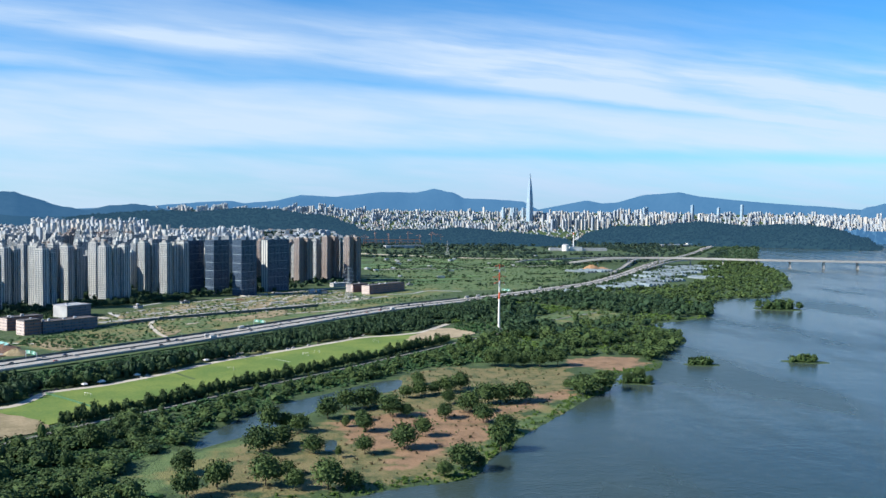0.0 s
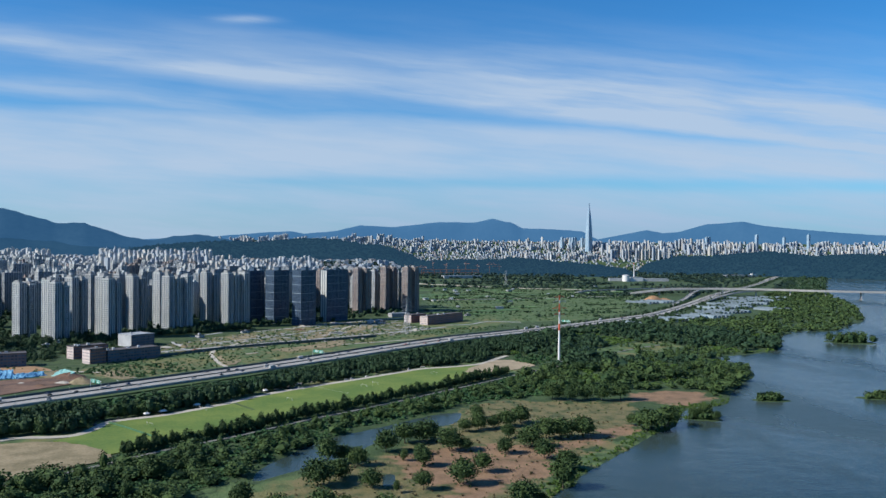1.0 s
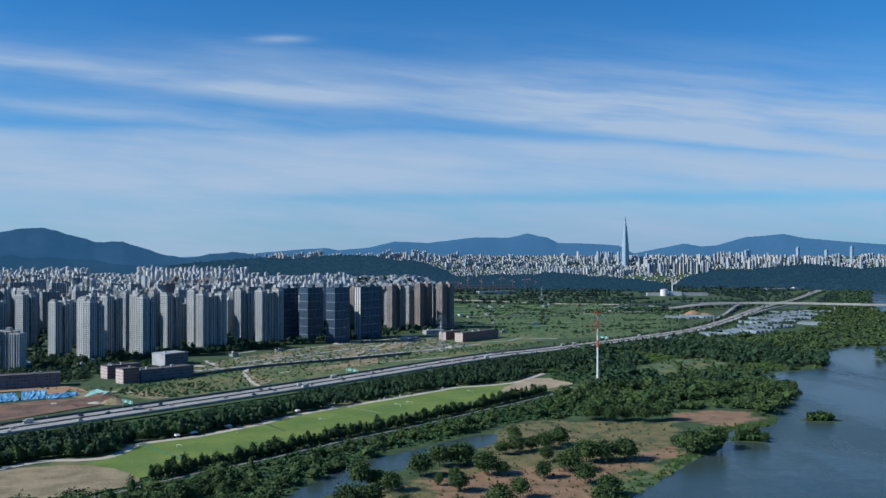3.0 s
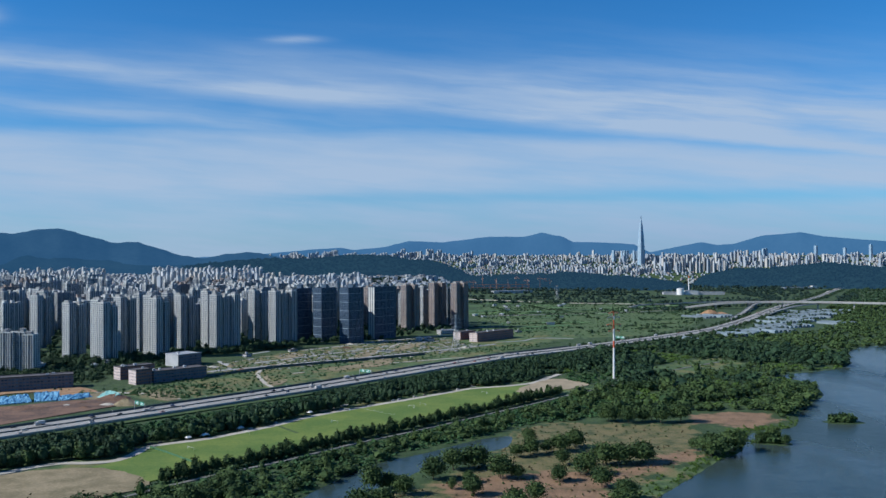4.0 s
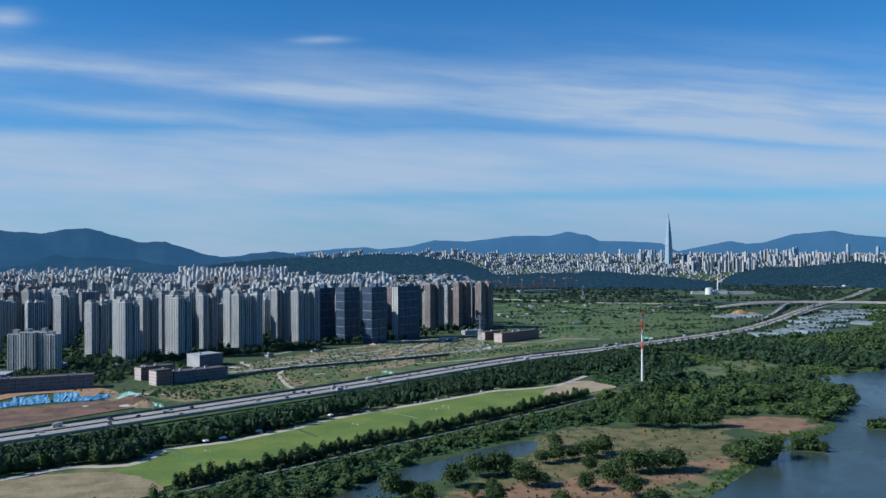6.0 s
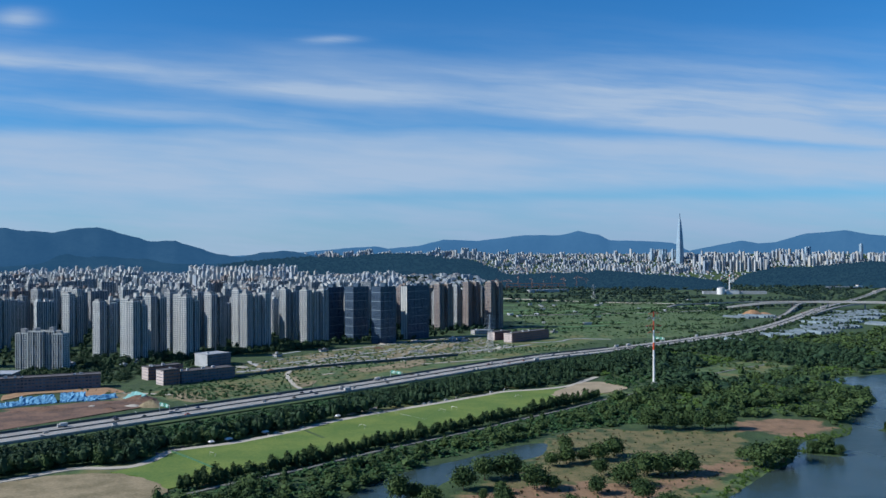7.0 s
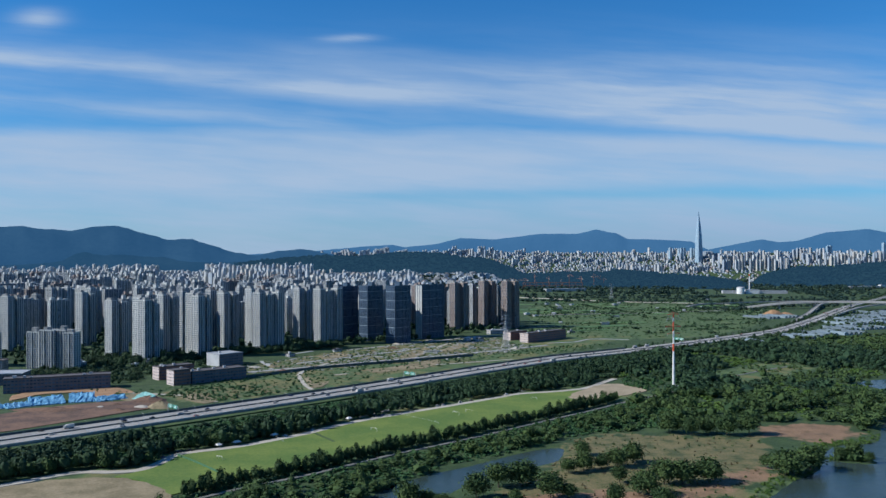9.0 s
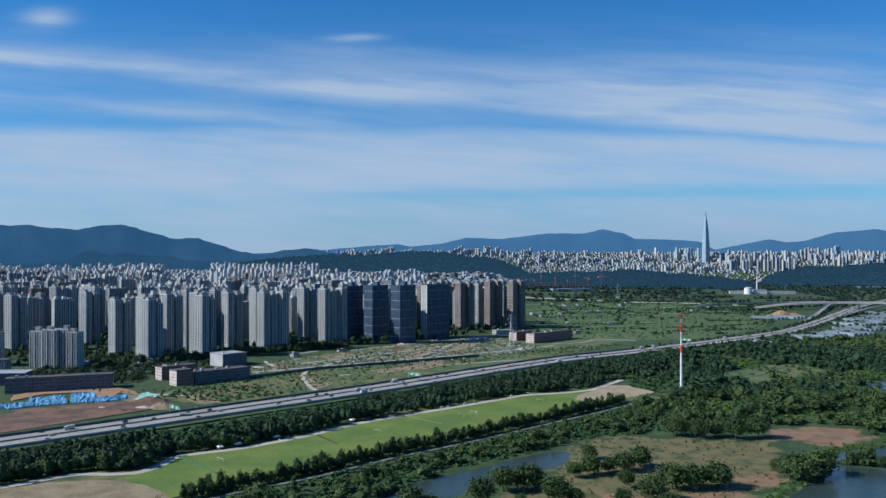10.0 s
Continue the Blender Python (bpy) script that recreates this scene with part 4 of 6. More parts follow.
for j in range(29):
    y = 1330 + j * 68
    x = -0.60 * y - 60
    while x < (40 if y < 1900 else -0.09 * y):
        px, py = x + rng.uniform(-14, 14), y + rng.uniform(-20, 20)
        r, a = math.hypot(px, py), math.degrees(math.atan2(px, py))
        near = min(math.hypot(px - q[1] - 10, py - q[2] - 10) for q in FRONT)
        deep = 3250 if a < -20.5 else 2350 if a < -16.8 else 3150 if a < -11 else 2250 if a < -6 else 1950
        if near > 40 and r < deep and py > 1322 + max(0, px + 504) * 0.80 and rng.random() < 0.9 and not (px < -600 and py < 1500) and not (-640 < px < -530 and py < 1520):
            kind = rng.choice("FGHFHGIF") if px < -250 else rng.choice("GHFI")
            tall = rng.uniform(0.92, 1.18) if a < -20.5 and r > 2000 else rng.uniform(0.78, 1.04) if r < 2300 else rng.uniform(0.62, 0.9)
            put_tower(kind, px, py, (52 if int(px // 260 + py // 300) % 3 else -38) + rng.uniform(-5, 5), tall)
        x += rng.uniform(42, 66)


# ---- far city ----
def city_boxes(places):
    shapes = []
    for x, y, z, w, d, h, a in places:
        m = pose(x, y, z, 0, 0, a)
        shapes.append(moved(box(-w / 2, -d / 2, -6, w / 2, d / 2, h), m))
        if h > 14:
            shapes.append(moved(box(-w / 8, -d / 5, h, w / 6, d / 5, h + 1.5 + h * 0.02), m))
    return joined(shapes)


def far_city():
    rng = random.Random(5)
    tall, low, dark = [], [], []

    def at(a, r):
        return r * math.sin(radians(a)), r * math.cos(radians(a)), float(view_rise(r * math.sin(radians(a)), r * math.cos(radians(a)))) - 1.6

    for k in range(1500):                                        # plain beyond the towers
        r, a = rng.uniform(2700, 4250), rng.uniform(-33, 2)
        if a > -4 and r < 3300:
            continue
        if rng.random() < 0.3 and a < -9 and r < 3500:
            tall.append((*at(a, r), rng.uniform(12, 22), rng.uniform(8, 12), rng.uniform(22, 44), 50))
        else:
            low.append((*at(a, r), rng.uniform(10, 26), rng.uniform(9, 16), rng.uniform(7, 22), rng.uniform(-40, 10)))
    for lo, hi, r0, r1, h0, h1, n in ((-17.2, -10.6, 3250, 4000, 40, 62, 150), (-31, -20, 3200, 3900, 34, 66, 190), (-21, -16.5, 3500, 4150, 10, 24, 150), (-10.8, -4, 3000, 3900, 14, 36, 120), (-6, 1.5, 2900, 3800, 6, 15, 60)):
        for k in range(n):                                       # rows of blocks below the wooded ridge
            a, r = lo + (hi - lo) * (rng.randrange(24) + rng.random() * 0.5) / 24, r0 + (r1 - r0) * rng.random()
            for j in range(rng.choice((1, 2, 2, 3))):
                tall.append((*at(a + j * 0.26, r + j * 8), rng.uniform(10, 14), rng.uniform(8, 10), rng.uniform(h0, h1), rng.choice((48, 50, 52, -40))))
    for k in range(900):                                         # low quarters among the towers
        r, a = rng.uniform(2150, 3600), rng.uniform(-24, -2.5)
        low.append((*at(a, r), rng.uniform(9, 20), rng.uniform(8, 14), rng.uniform(8, 26), rng.uniform(20, 60)))
    for k in range(5600):                                        # the far side of the plain, on ground raised to fit the view
        a, r = rng.uniform(-14, 36.5), rng.uniform(4330, 4780)
        if (a < 1 and r < 4600) or (a > 17.5 and r < 4480):
            continue
        low.append((*at(a, r), rng.uniform(4, 12), rng.uniform(4, 9), rng.uniform(4, 15), rng.uniform(20, 60)))
    for k in range(900):                                         # low quarters in the dip between the wooded hills
        a, r = rng.uniform(2, 19), rng.uniform(4040, 4400)
        low.append((*at(a, r), rng.uniform(5, 13), rng.uniform(5, 9), rng.uniform(4, 10), rng.uniform(20, 60)))
    for lo, hi, n, r0, r1, h0, h1 in ((8.5, 14.5, 46, 4340, 4420, 26, 40), (15, 19.5, 70, 4380, 4600, 36, 72), (19.5, 24.5, 70, 4500, 4660, 26, 58), (24, 36.5, 190, 4480, 4700, 14, 44), (2, 10, 60, 4500, 4740, 12, 40), (10, 16, 50, 4560, 4740, 16, 46), (-14, 2, 150, 4640, 4780, 14, 44)):
        for k in range(n):
            a, r = rng.uniform(lo, hi), rng.uniform(r0, r1)
            h = rng.uniform(h0, h1) if k % 4 else rng.uniform(h0 * 0.6, h0)
            for j in range(rng.choice((1, 1, 2, 3))):
                tall.append((*at(a + j * 0.17, r + j * 6), rng.uniform(8, 13), rng.uniform(7, 10), h * rng.uniform(0.92, 1.0), rng.uniform(25, 55)))
    for a in (12.45, 13.0, 13.15, 13.3, 13.75, 13.9, 14.05, 14.2, 21.6, 21.75, 24.6, 26.2, 27.6):      # blue glass blocks
        dark.append((*at(a, 4610 + 60 * rng.random()), rng.uniform(12, 16), rng.uniform(10, 13), rng.uniform(50, 64) if a < 20 else rng.uniform(62, 84), 30))
    for x, y, w, d, h in ((-230, 3760, 22, 14, 52), (-205, 3770, 22, 14, 52), (-60, 3700, 20, 14, 50), (-30, 3705, 20, 14, 50), (25, 3690, 22, 14, 56), (50, 3700, 20, 14, 54), (-470, 3600, 24, 14, 40), (-440, 3606, 22, 14, 42)):
        tall.append((x, y, -1, w, d, h, 30))
    for name, rows, mat, lab in (("far_towers", tall, M_FARTOWER, "distant pale and beige apartment towers of the city"), ("far_houses", low, M_FARHOUSE, "distant pale low houses of the city"), ("glass_towers", dark, M_SPIRE, "distant blue glass office towers")):
        ob = new(name, mesh_of(name, *city_boxes(rows), mat))
        tagged(ob, lab, "city", kind="stuff")


far_city()

# ---- the tapered skyscraper ----
def skyscraper(x, y, z, h, w):
    t = thing("skyscraper", "very tall tapered blue glass skyscraper with split tip", "skyscraper", at=pose(x, y, z, 0, 0, 30))
    v, f, sides, rows = [], [], 12, 24
    for j in range(rows + 1):
        k = j / rows
        r = w / 2 * (1 - 0.25 * k - 0.62 * k ** 3)
        for i in range(sides):
            a = 2 * math.pi * (i + 0.5) / sides
            q = (abs(math.cos(a)) ** 4 + abs(math.sin(a)) ** 4) ** -0.25
            v.append((r * q * math.cos(a), r * q * math.sin(a), h * 0.95 * k))
    for j in range(rows):
        for i in range(sides):
            f.append((j * sides + i, j * sides + (i + 1) % sides, (j + 1) * sides + (i + 1) % sides, (j + 1) * sides + i))
    f.append(tuple(rows * sides + i for i in range(sides)))
    part("shaft", (v, f), M_SPIRE, t)
    for s in (-1, 1):
        part("tip", moved(tube((0, 0, 0), (0, 0, h * 0.1), w * 0.07, w * 0.015, 4), pose(s * w * 0.035, 0, h * 0.93)), M_SPIRE, t)
    return t


skyscraper(4560 * 0.245, 4560 * 0.9695, 80, 150 + 4560 * 0.0405 - 80, 34)

# ---- schools and other low buildings ----
def low_building(name, label, x, y, turn, w, d, h, wall, roof, end=None, category="building", units=2, seed=0):
    """A flat-roofed building: walls, lit end panels, roof slab with parapet, roof units. x, y: its front left corner."""
    t = thing(name, label, category, at=pose(x, y, -0.2, 0, 0, turn))
    part("wall", box(0, 0, 0, w, d, h), wall, t)
    if end:
        part("end_panel", box(-0.35, 0.4, 0, -0.02, d - 0.4, h - 0.3), end, t)
    r = part("roof", joined([box(-0.5, -0.5, h, w + 0.5, d + 0.5, h + 0.35), box(-0.5, -0.5, h + 0.35, w + 0.5, -0.1, h + 1.0), box(-0.5, d + 0.1, h + 0.35, w + 0.5, d + 0.5, h + 1.0)]), roof, t)
    rr = random.Random(seed)
    for i in range(units):
        u, q = rr.uniform(2, w - 5), rr.uniform(1, max(1.5, d - 4))
        part("roof_unit", box(u, q, h + 0.35, u + rr.uniform(2, 4), q + 2.5, h + rr.uniform(1.6, 3.2)), M_SHEETROOF, r)
    return t


low_building("school", "brick school wing with pale end wall", -364, 1032, 46, 44, 17, 15, M_BRICK, M_DARKROOF, M_PANEL, "school", 3, 1)
low_building("school", "dark brick school wing with pale end wall", -332, 991, 46, 20, 18, 17, M_BRICK, M_DARKROOF, M_PANEL, "school", 1, 2)
low_building("school", "long low grey school block with dark roof", -317, 1007, 43, 68, 22, 13, M_GREYWALL, M_DARKROOF, None, "school", 4, 12)
# grey walls with a paler end: sun and shade on the hall, as colour
low_building("sports_hall", "grey boxy sports hall with pale flat roof", -328, 1149, 50, 36, 30, 16, M_GREYWALL, M_SHEETROOF, M_SHEETROOF, "sports hall", 1, 3)
low_building("school", "long dark grey school building with flat roof", -495, 934, 24, 106, 20, 15, M_GREYWALL, M_DARKROOF, None, "school", 5, 4)
low_building("sports_hall", "low hall with a large pale sheet roof", -548, 985, 10, 42, 32, 13, M_GREYWALL, M_SHEETROOF, None, "sports hall", 0, 5)
low_building("annex", "low grey four-storey school annex", -640, 1095, 6, 52, 18, 14, M_WALL_G, M_DARKROOF, None, "school", 2, 31)
low_building("school", "pink brick school wing", 62, 1484, 45, 40, 17, 14, M_BRICK, M_DARKROOF, M_PANEL, "school", 2, 6)
low_building("school", "brown brick school with pale end wall", 89, 1449, 47, 100, 18, 15, M_BRICK, M_DARKROOF, M_PANEL, "school", 4, 7)
low_building("shop", "small low white roadside building", 30, 1590, 30, 40, 14, 7, M_WALL_L, M_SHEETROOF, None, "building", 1, 8)
low_building("plant_hall", "long pale green industrial hall on the plain", 851, 3050, -4, 215, 26, 9, M_SHEETROOF, M_SHEETROOF, None, "industrial hall", 2, 9)
low_building("warehouse", "long grey warehouse on the plain", 259, 3190, 20, 160, 24, 10, M_SHEETROOF, M_SHEETROOF, None, "warehouse", 2, 10)
low_building("warehouse", "long pale shed beside the interchange", 1430, 3400, 5, 130, 22, 9, M_SHEETROOF, M_SHEETROOF, None, "warehouse", 1, 11)
rng = random.Random(77)
for i in range(15):
    k = rng.random()
    x, y = -560 + 720 * k + rng.uniform(-30, 30), 1150 + 460 * max(0, k - 0.28) / 0.72 + rng.uniform(-8, 30)
    if y < 1240 and x < -300 and x > -420:
        continue
    low_building("low_house", "small pale house near the apartments", x, y, rng.uniform(20, 60), rng.uniform(7, 14), rng.uniform(6, 10), rng.uniform(3, 6), M_WALL_L, rng.choice((M_SHEETROOF, M_DARKROOF, M_WHITE)), None, "house", 1, i)

t = thing("storage_tank", "large white cylindrical storage tank with domed roof", "storage tank", at=pose(905, 3030, -0.3))
part("shell", tube((0, 0, 0), (0, 0, 22), 13, 13, 28), M_WHITE, t, smooth=False)
part("dome", joined([tube((0, 0, 22), (0, 0, 24), 13.2, 8, 28), tube((0, 0, 24), (0, 0, 25), 8, 1, 28)]), M_SHEETROOF, t)
t = thing("chimney", "thin tall striped chimney of the plant", "chimney", at=pose(950, 3080, -0.3))
part("shaft", tube((0, 0, 0), (0, 0, 70), 2.4, 1.5, 12), M_WHITE, t)
part("band", tube((0, 0, 60), (0, 0, 66), 1.75, 1.72, 12), M_RED, t)
low_building("plant_block", "white block between the plant's tank and chimney", 925, 3035, 0, 45, 20, 14, M_WHITE, M_SHEETROOF, None, "industrial building", 3, 21)


def mound(name, label, x, y, rx, ry, h, mat, seed):
    rng = np.random.default_rng(seed)
    v, f, rings, seg = [(0, 0, h)], [], 7, 26
    for j in range(1, rings + 1):
        k = j / rings
        for i in range(seg):
            a = 2 * math.pi * i / seg
            w = 1 + 0.12 * math.sin(3 * a + seed) + rng.normal() * 0.03
            v.append((rx * k * w * math.cos(a), ry * k * w * math.sin(a), h * (1 - k ** 1.4) * (1 + rng.normal() * 0.06) - 0.4 * k))
    f += [(0, 1 + i, 1 + (i + 1) % seg) for i in range(seg)]
    for j in range(rings - 1):
        for i in range(seg):
            p = 1 + j * seg
            f.append((p + i, p + seg + i, p + seg + (i + 1) % seg, p + (i + 1) % seg))
    ob = part(name, (v, f), mat, None, "", pose(x, y, 0.0))
    return tagged(ob, label, "mound")


mound("sand_mound", "large heap of orange sand on the plain", 688, 2062, 26, 20, 12, M_EARTH, 1)
mound("sand_mound", "lower shoulder of the orange sand heap", 716, 2066, 20, 15, 6, M_EARTH, 2)
mound("soil_mound", "heap of pale soil by the highway", -300, 862, 13, 11, 6, M_SAND, 3)
mound("soil_mound", "brown soil heap on the building site", -322, 893, 20, 14, 6, M_SOIL, 4)
mound("soil_mound", "flat brown soil heap on the building site", -398, 842, 40, 12, 3, M_SOIL, 5)


rng = random.Random(77)
for i in range(16):
    k = i / 15
    mound("soil_mound", "rough heap of dug soil on the building site", -500 + 190 * k + rng.uniform(-14, 14), 770 + 110 * k + rng.uniform(-26, 26), rng.uniform(5, 13), rng.uniform(4, 8), rng.uniform(0.8, 2.6), rng.choice((M_SOIL, M_SOIL, M_EARTH, M_TRACK)), 60 + i)


for i, poly in enumerate(([(-479, 922), (-466, 961), (-428, 988), (-384, 971), (-359, 941), (-406, 946), (-451, 931), (-464, 894)], [(-421, 972), (-398, 977), (-377, 941), (-379, 912), (-400, 929)])):
    ob = part("bare_ground", patch(rounded(poly + poly[:1], 5)[:-1], 0.6 + 0.02 * i, 1.0), M_EARTH)
    tagged(ob, "strip of orange earth above the building site", "bare ground", kind="structure")


# ---- building site: slopes under tarpaulin ----
def tarpaulin(label, x, y, turn, w, run, rise, mat, seed):
    rng = np.random.default_rng(seed)
    v, f, nx, ny = [], [], 14, 6
    for j in range(ny + 1):
        for i in range(nx + 1):
            v.append((w * i / nx, run * j / ny + rng.normal() * 0.4, rise * j / ny + 0.8 + rng.normal() * 0.42 + 0.15 * math.sin(i * 1.9 + seed)))
    for j in range(ny):
        for i in range(nx):
            p = j * (nx + 1) + i
            f.append((p, p + 1, p + nx + 2, p + nx + 1))
    n = len(v)
    ring = [i for i in range(nx + 1)] + [(j + 1) * (nx + 1) - 1 for j in range(1, ny + 1)] + [ny * (nx + 1) + i for i in range(nx - 1, -1, -1)] + [j * (nx + 1) for j in range(ny - 1, 0, -1)]
    v += [(v[i][0], v[i][1], -1.0) for i in ring]
    for k in range(len(ring)):
        f.append((ring[k], n + k, n + (k + 1) % len(ring), ring[(k + 1) % len(ring)]))
    ob = part("tarpaulin", (v, f), mat, None, "", pose(x, y, 0, 0, 0, turn))
    return tagged(ob, label, "tarpaulin", "tarpaulins on the building site")


for i, (x, y, turn, w, run, rise) in enumerate([(-442, 846, 48, 22, 12, 3), (-428, 862, 34, 32, 20, 5), (-399, 880, 24, 24, 22, 6), (-374, 888, 38, 30, 11, 3), (-470, 830, 40, 30, 10, 3)]):
    tarpaulin("crumpled blue tarpaulin over a soil slope", x, y, turn, w, run, rise, M_TARP, i)
tarpaulin("faded green tarpaulin over a soil heap", -345, 905, -48, 30, 12, 6, M_TARPGREEN, 9)


# green net round the small pitch at the end of the field
t = thing("net_fence", "low green net fence across the end of the field", "fence")
net = [(-214, 662), (-207, 655), (-196, 644), (-180, 626), (-165, 609)]
part("net", ribbon(net, 0.06, 2.2, 1.5), M_NET, t)
for x, y in net:
    part("post", tube((x, y, 0.5), (x, y, 2.3), 0.06, 0.06, 5), M_STEEL, t)
tagged(new("track", mesh_of("track", *ribbon([(-133, 751), (-122, 734), (-107, 712)], 3, 0.66, 0.4), M_GRASSBANK)), "strip of long dark grass across the field", "track", kind="structure")


# ---- raw land before the apartments ----
for pts, w, mat, lab in (([(-281, 1099), (-225, 1140), (-169, 1183), (-38, 1279), (60, 1360), (117, 1416)], 7, M_CONCRETE, "pale unfinished street on the raw land"), ([(-173, 968), (-190, 1010), (-212, 1102), (-188, 1211)], 5, M_TRACK, "sandy track across the raw land"),
                         ([(-101, 1264), (-60, 1350), (-43, 1427), (11, 1472)], 6, M_TRACK, "sandy haul road on the raw land"), ([(56, 1235), (-77, 1158), (-120, 1120), (-166, 1079)], 5, M_TRACK, "pale track beside the noise fence"),
                         ([(-372, 945), (-330, 935), (-296, 925), (-255, 890)], 6, M_TRACK, "sandy track by the schools"), ([(120, 1445), (165, 1462), (200, 1510), (260, 1500)], 5, M_CONCRETE, "pale path round the school"),
                         ([(-240, 1180), (-170, 1260), (-110, 1330), (-60, 1400)], 6, M_CONCRETE, "pale street on the raw land"), ([(-260, 1150), (-290, 1230), (-240, 1330)], 6, M_CONCRETE, "street below the apartment towers"), ([(-190, 1340), (-60, 1480), (20, 1560), (90, 1590)], 8, M_ASPHALT, "street along the apartment towers")):
    tagged(new("track", mesh_of("track", *ribbon(rounded(pts, 4), w, 0.3, 0.6), mat)), lab, "track", kind="structure")
for i, poly in enumerate([[(-103, 1265), (-83, 1343), (-72, 1358), (-72, 1309), (-75, 1274), (-92, 1240)], [(-139, 1121), (-102, 1154), (-53, 1224), (-45, 1193), (-61, 1144), (-93, 1123), (-113, 1098)], [(-200, 1061), (-194, 1061), (-180, 1010), (-165, 1027), (-166, 991), (-178, 983)], [(-52, 1338), (-30, 1407), (-9, 1441), (-7, 1408), (-41, 1316)], [(-221, 1256), (-194, 1288), (-179, 1278), (-199, 1226)], [(-308, 922), (-289, 936), (-258, 899), (-264, 881)], [(-367, 915), (-348, 944), (-315, 906), (-291, 864), (-320, 865)]]):
    rim = rounded(poly + poly[:1], 5)[:-1]
    ob = part("bare_ground", patch([(x + 2.5 * noise.noise(Vector((x * 0.1, y * 0.1, i))), y + 3.5 * noise.noise(Vector((x * 0.1, y * 0.1, 20 + i)))) for x, y in rim], 0.42 + 0.01 * i, 0.8), M_SAND)
    tagged(ob, "bare sandy patch on the raw land", "bare ground", kind="structure")
tagged(new("hoarding", mesh_of("hoarding", *ribbon(rounded([(-290, 1050), (-262, 1062), (-215, 1115), (-175, 1150), (-90, 1205), (0, 1270)], 4), 0.4, 3.2, 3.4), M_FENCE)), "dark green site hoarding across the raw land", "hoarding", kind="structure")
RAW = [(-280, 1075), (-300, 1170), (-200, 1330), (-70, 1500), (40, 1540), (60, 1450), (100, 1400), (40, 1300), (-40, 1230), (-150, 1150), (-220, 1095)]
rng = random.Random(51)
bits = []
while len(bits) < 1000:
    x, y = rng.uniform(-300, 110), rng.uniform(1060, 1540)
    if inside(RAW, x, y):
        s = rng.choice((0.5, 0.6, 0.8, 1.0, 1.4, 2.0, 3.4))
        bits.append(moved(box(-s, -s * 0.5, -0.3, s, s * 0.5, rng.uniform(0.2, 0.4 + s * 0.22)), pose(x, y, 0, 0, 0, rng.uniform(0, 180))))
tagged(new("site_clutter", mesh_of("site_clutter", *joined(bits), M_CONCRETE)), "scattered pale stacks, slabs and containers on raw land", "site clutter", kind="stuff")
for i in range(14):
    x, y = RAW[0]
    while not inside(RAW, x, y) or x == RAW[0][0]:
        x, y = rng.uniform(-300, 110), rng.uniform(1060, 1540)
    mound("spoil_mound", "low heap of pale spoil on raw land", x, y, rng.uniform(5, 14), rng.uniform(4, 9), rng.uniform(1, 3), rng.choice((M_SAND, M_TRACK, M_SOIL)), i + 20)
t = thing("settling_pond", "round settling pond with a pale rim", "pond", at=pose(-60, 1323, 0.1, 0, 0, 20))
part("rim", joined([tube((14 * math.cos(k * 0.3491), 9 * math.sin(k * 0.3491), 0.4), (14 * math.cos((k + 1) * 0.3491), 9 * math.sin((k + 1) * 0.3491), 0.4), 0.8, 0.8, 6) for k in range(18)]), M_CONCRETE, t)
part("water_surface", ([(14 * math.cos(k * 0.3491), 9 * math.sin(k * 0.3491), 0.5) for k in range(18)], [tuple(range(18))]), M_WATER, t)
for pts, w in (([(60, 2880), (160, 2790), (258, 2709), (349, 2625), (482, 2543), (556, 2519), (700, 2440)], 14), ([(150, 2040), (300, 2090), (435, 2121), (650, 2215)], 5), ([(1420, 3000), (1560, 3300), (1760, 3560), (1900, 3720)], 12)):
    tagged(new("track", mesh_of("track", *ribbon(rounded(pts, 4), w, 1.3, 1.6), M_TRACK)), "pale farm road across the plain", "track", kind="structure")
for i in range(30):
    x, y = rng.uniform(120, 720), rng.uniform(1650, 2700)
    if x < 150 + (y - 1480) * 0.55:
        low_building("farm_shed", "small pale farm shed on the plain", x, y, rng.uniform(0, 90), rng.uniform(8, 22), rng.uniform(5, 8), rng.uniform(2.5, 4.5), M_SHEETROOF, rng.choice((M_SHEETROOF, M_WHITE)), None, "shed", 0, i)
for x, y, w in ((1640, 3560, 46), (1700, 3640, 30), (1580, 3480, 24), (1780, 3650, 36)):
    low_building("white_hall", "white building on the wooded slope", x, y, 20, w, 14, 12, M_WHITE, M_SHEETROOF, None, "building", 0, int(w))
# plots on the green plain
M_PLOTS = [mottled("plot_" + n, c, tuple(min(1, q * 1.6) for q in c), 0.05, 0.6, 0.95, where="World") for n, c in (("green", (0.042, 0.095, 0.030)), ("bright", (0.062, 0.120, 0.036)), ("brown", (0.11, 0.085, 0.05)), ("dark", (0.028, 0.066, 0.022)))]
for i in range(64):
    x, y = rng.uniform(110, 720), rng.uniform(1580, 2620)
    if y > 2700 - abs(x - 350) * 0.5 or x > 130 + (y - 1480) * 0.62:
        continue
    w, d, a = rng.uniform(40, 130), rng.uniform(18, 50), rng.uniform(8, 22)
    k = rng.choice((0, 0, 1, 1, 1, 2, 3, 3))
    ob = part("field_plot", patch([tuple((pose(x, y, 0, 0, 0, a) @ Vector((px * w / 2, py * d / 2, 0)))[:2]) for px, py in ((-1, -1), (1, -0.9), (1, 1), (-0.95, 0.9))], 0.12 + 0.012 * i, 0.6), M_PLOTS[k])
    tagged(ob, ("green vegetable plot on the plain", "bright green grass plot on the plain", "brown ploughed plot on the plain", "dark green crop plot on the plain")[k], "field plot", "plots on the plain")


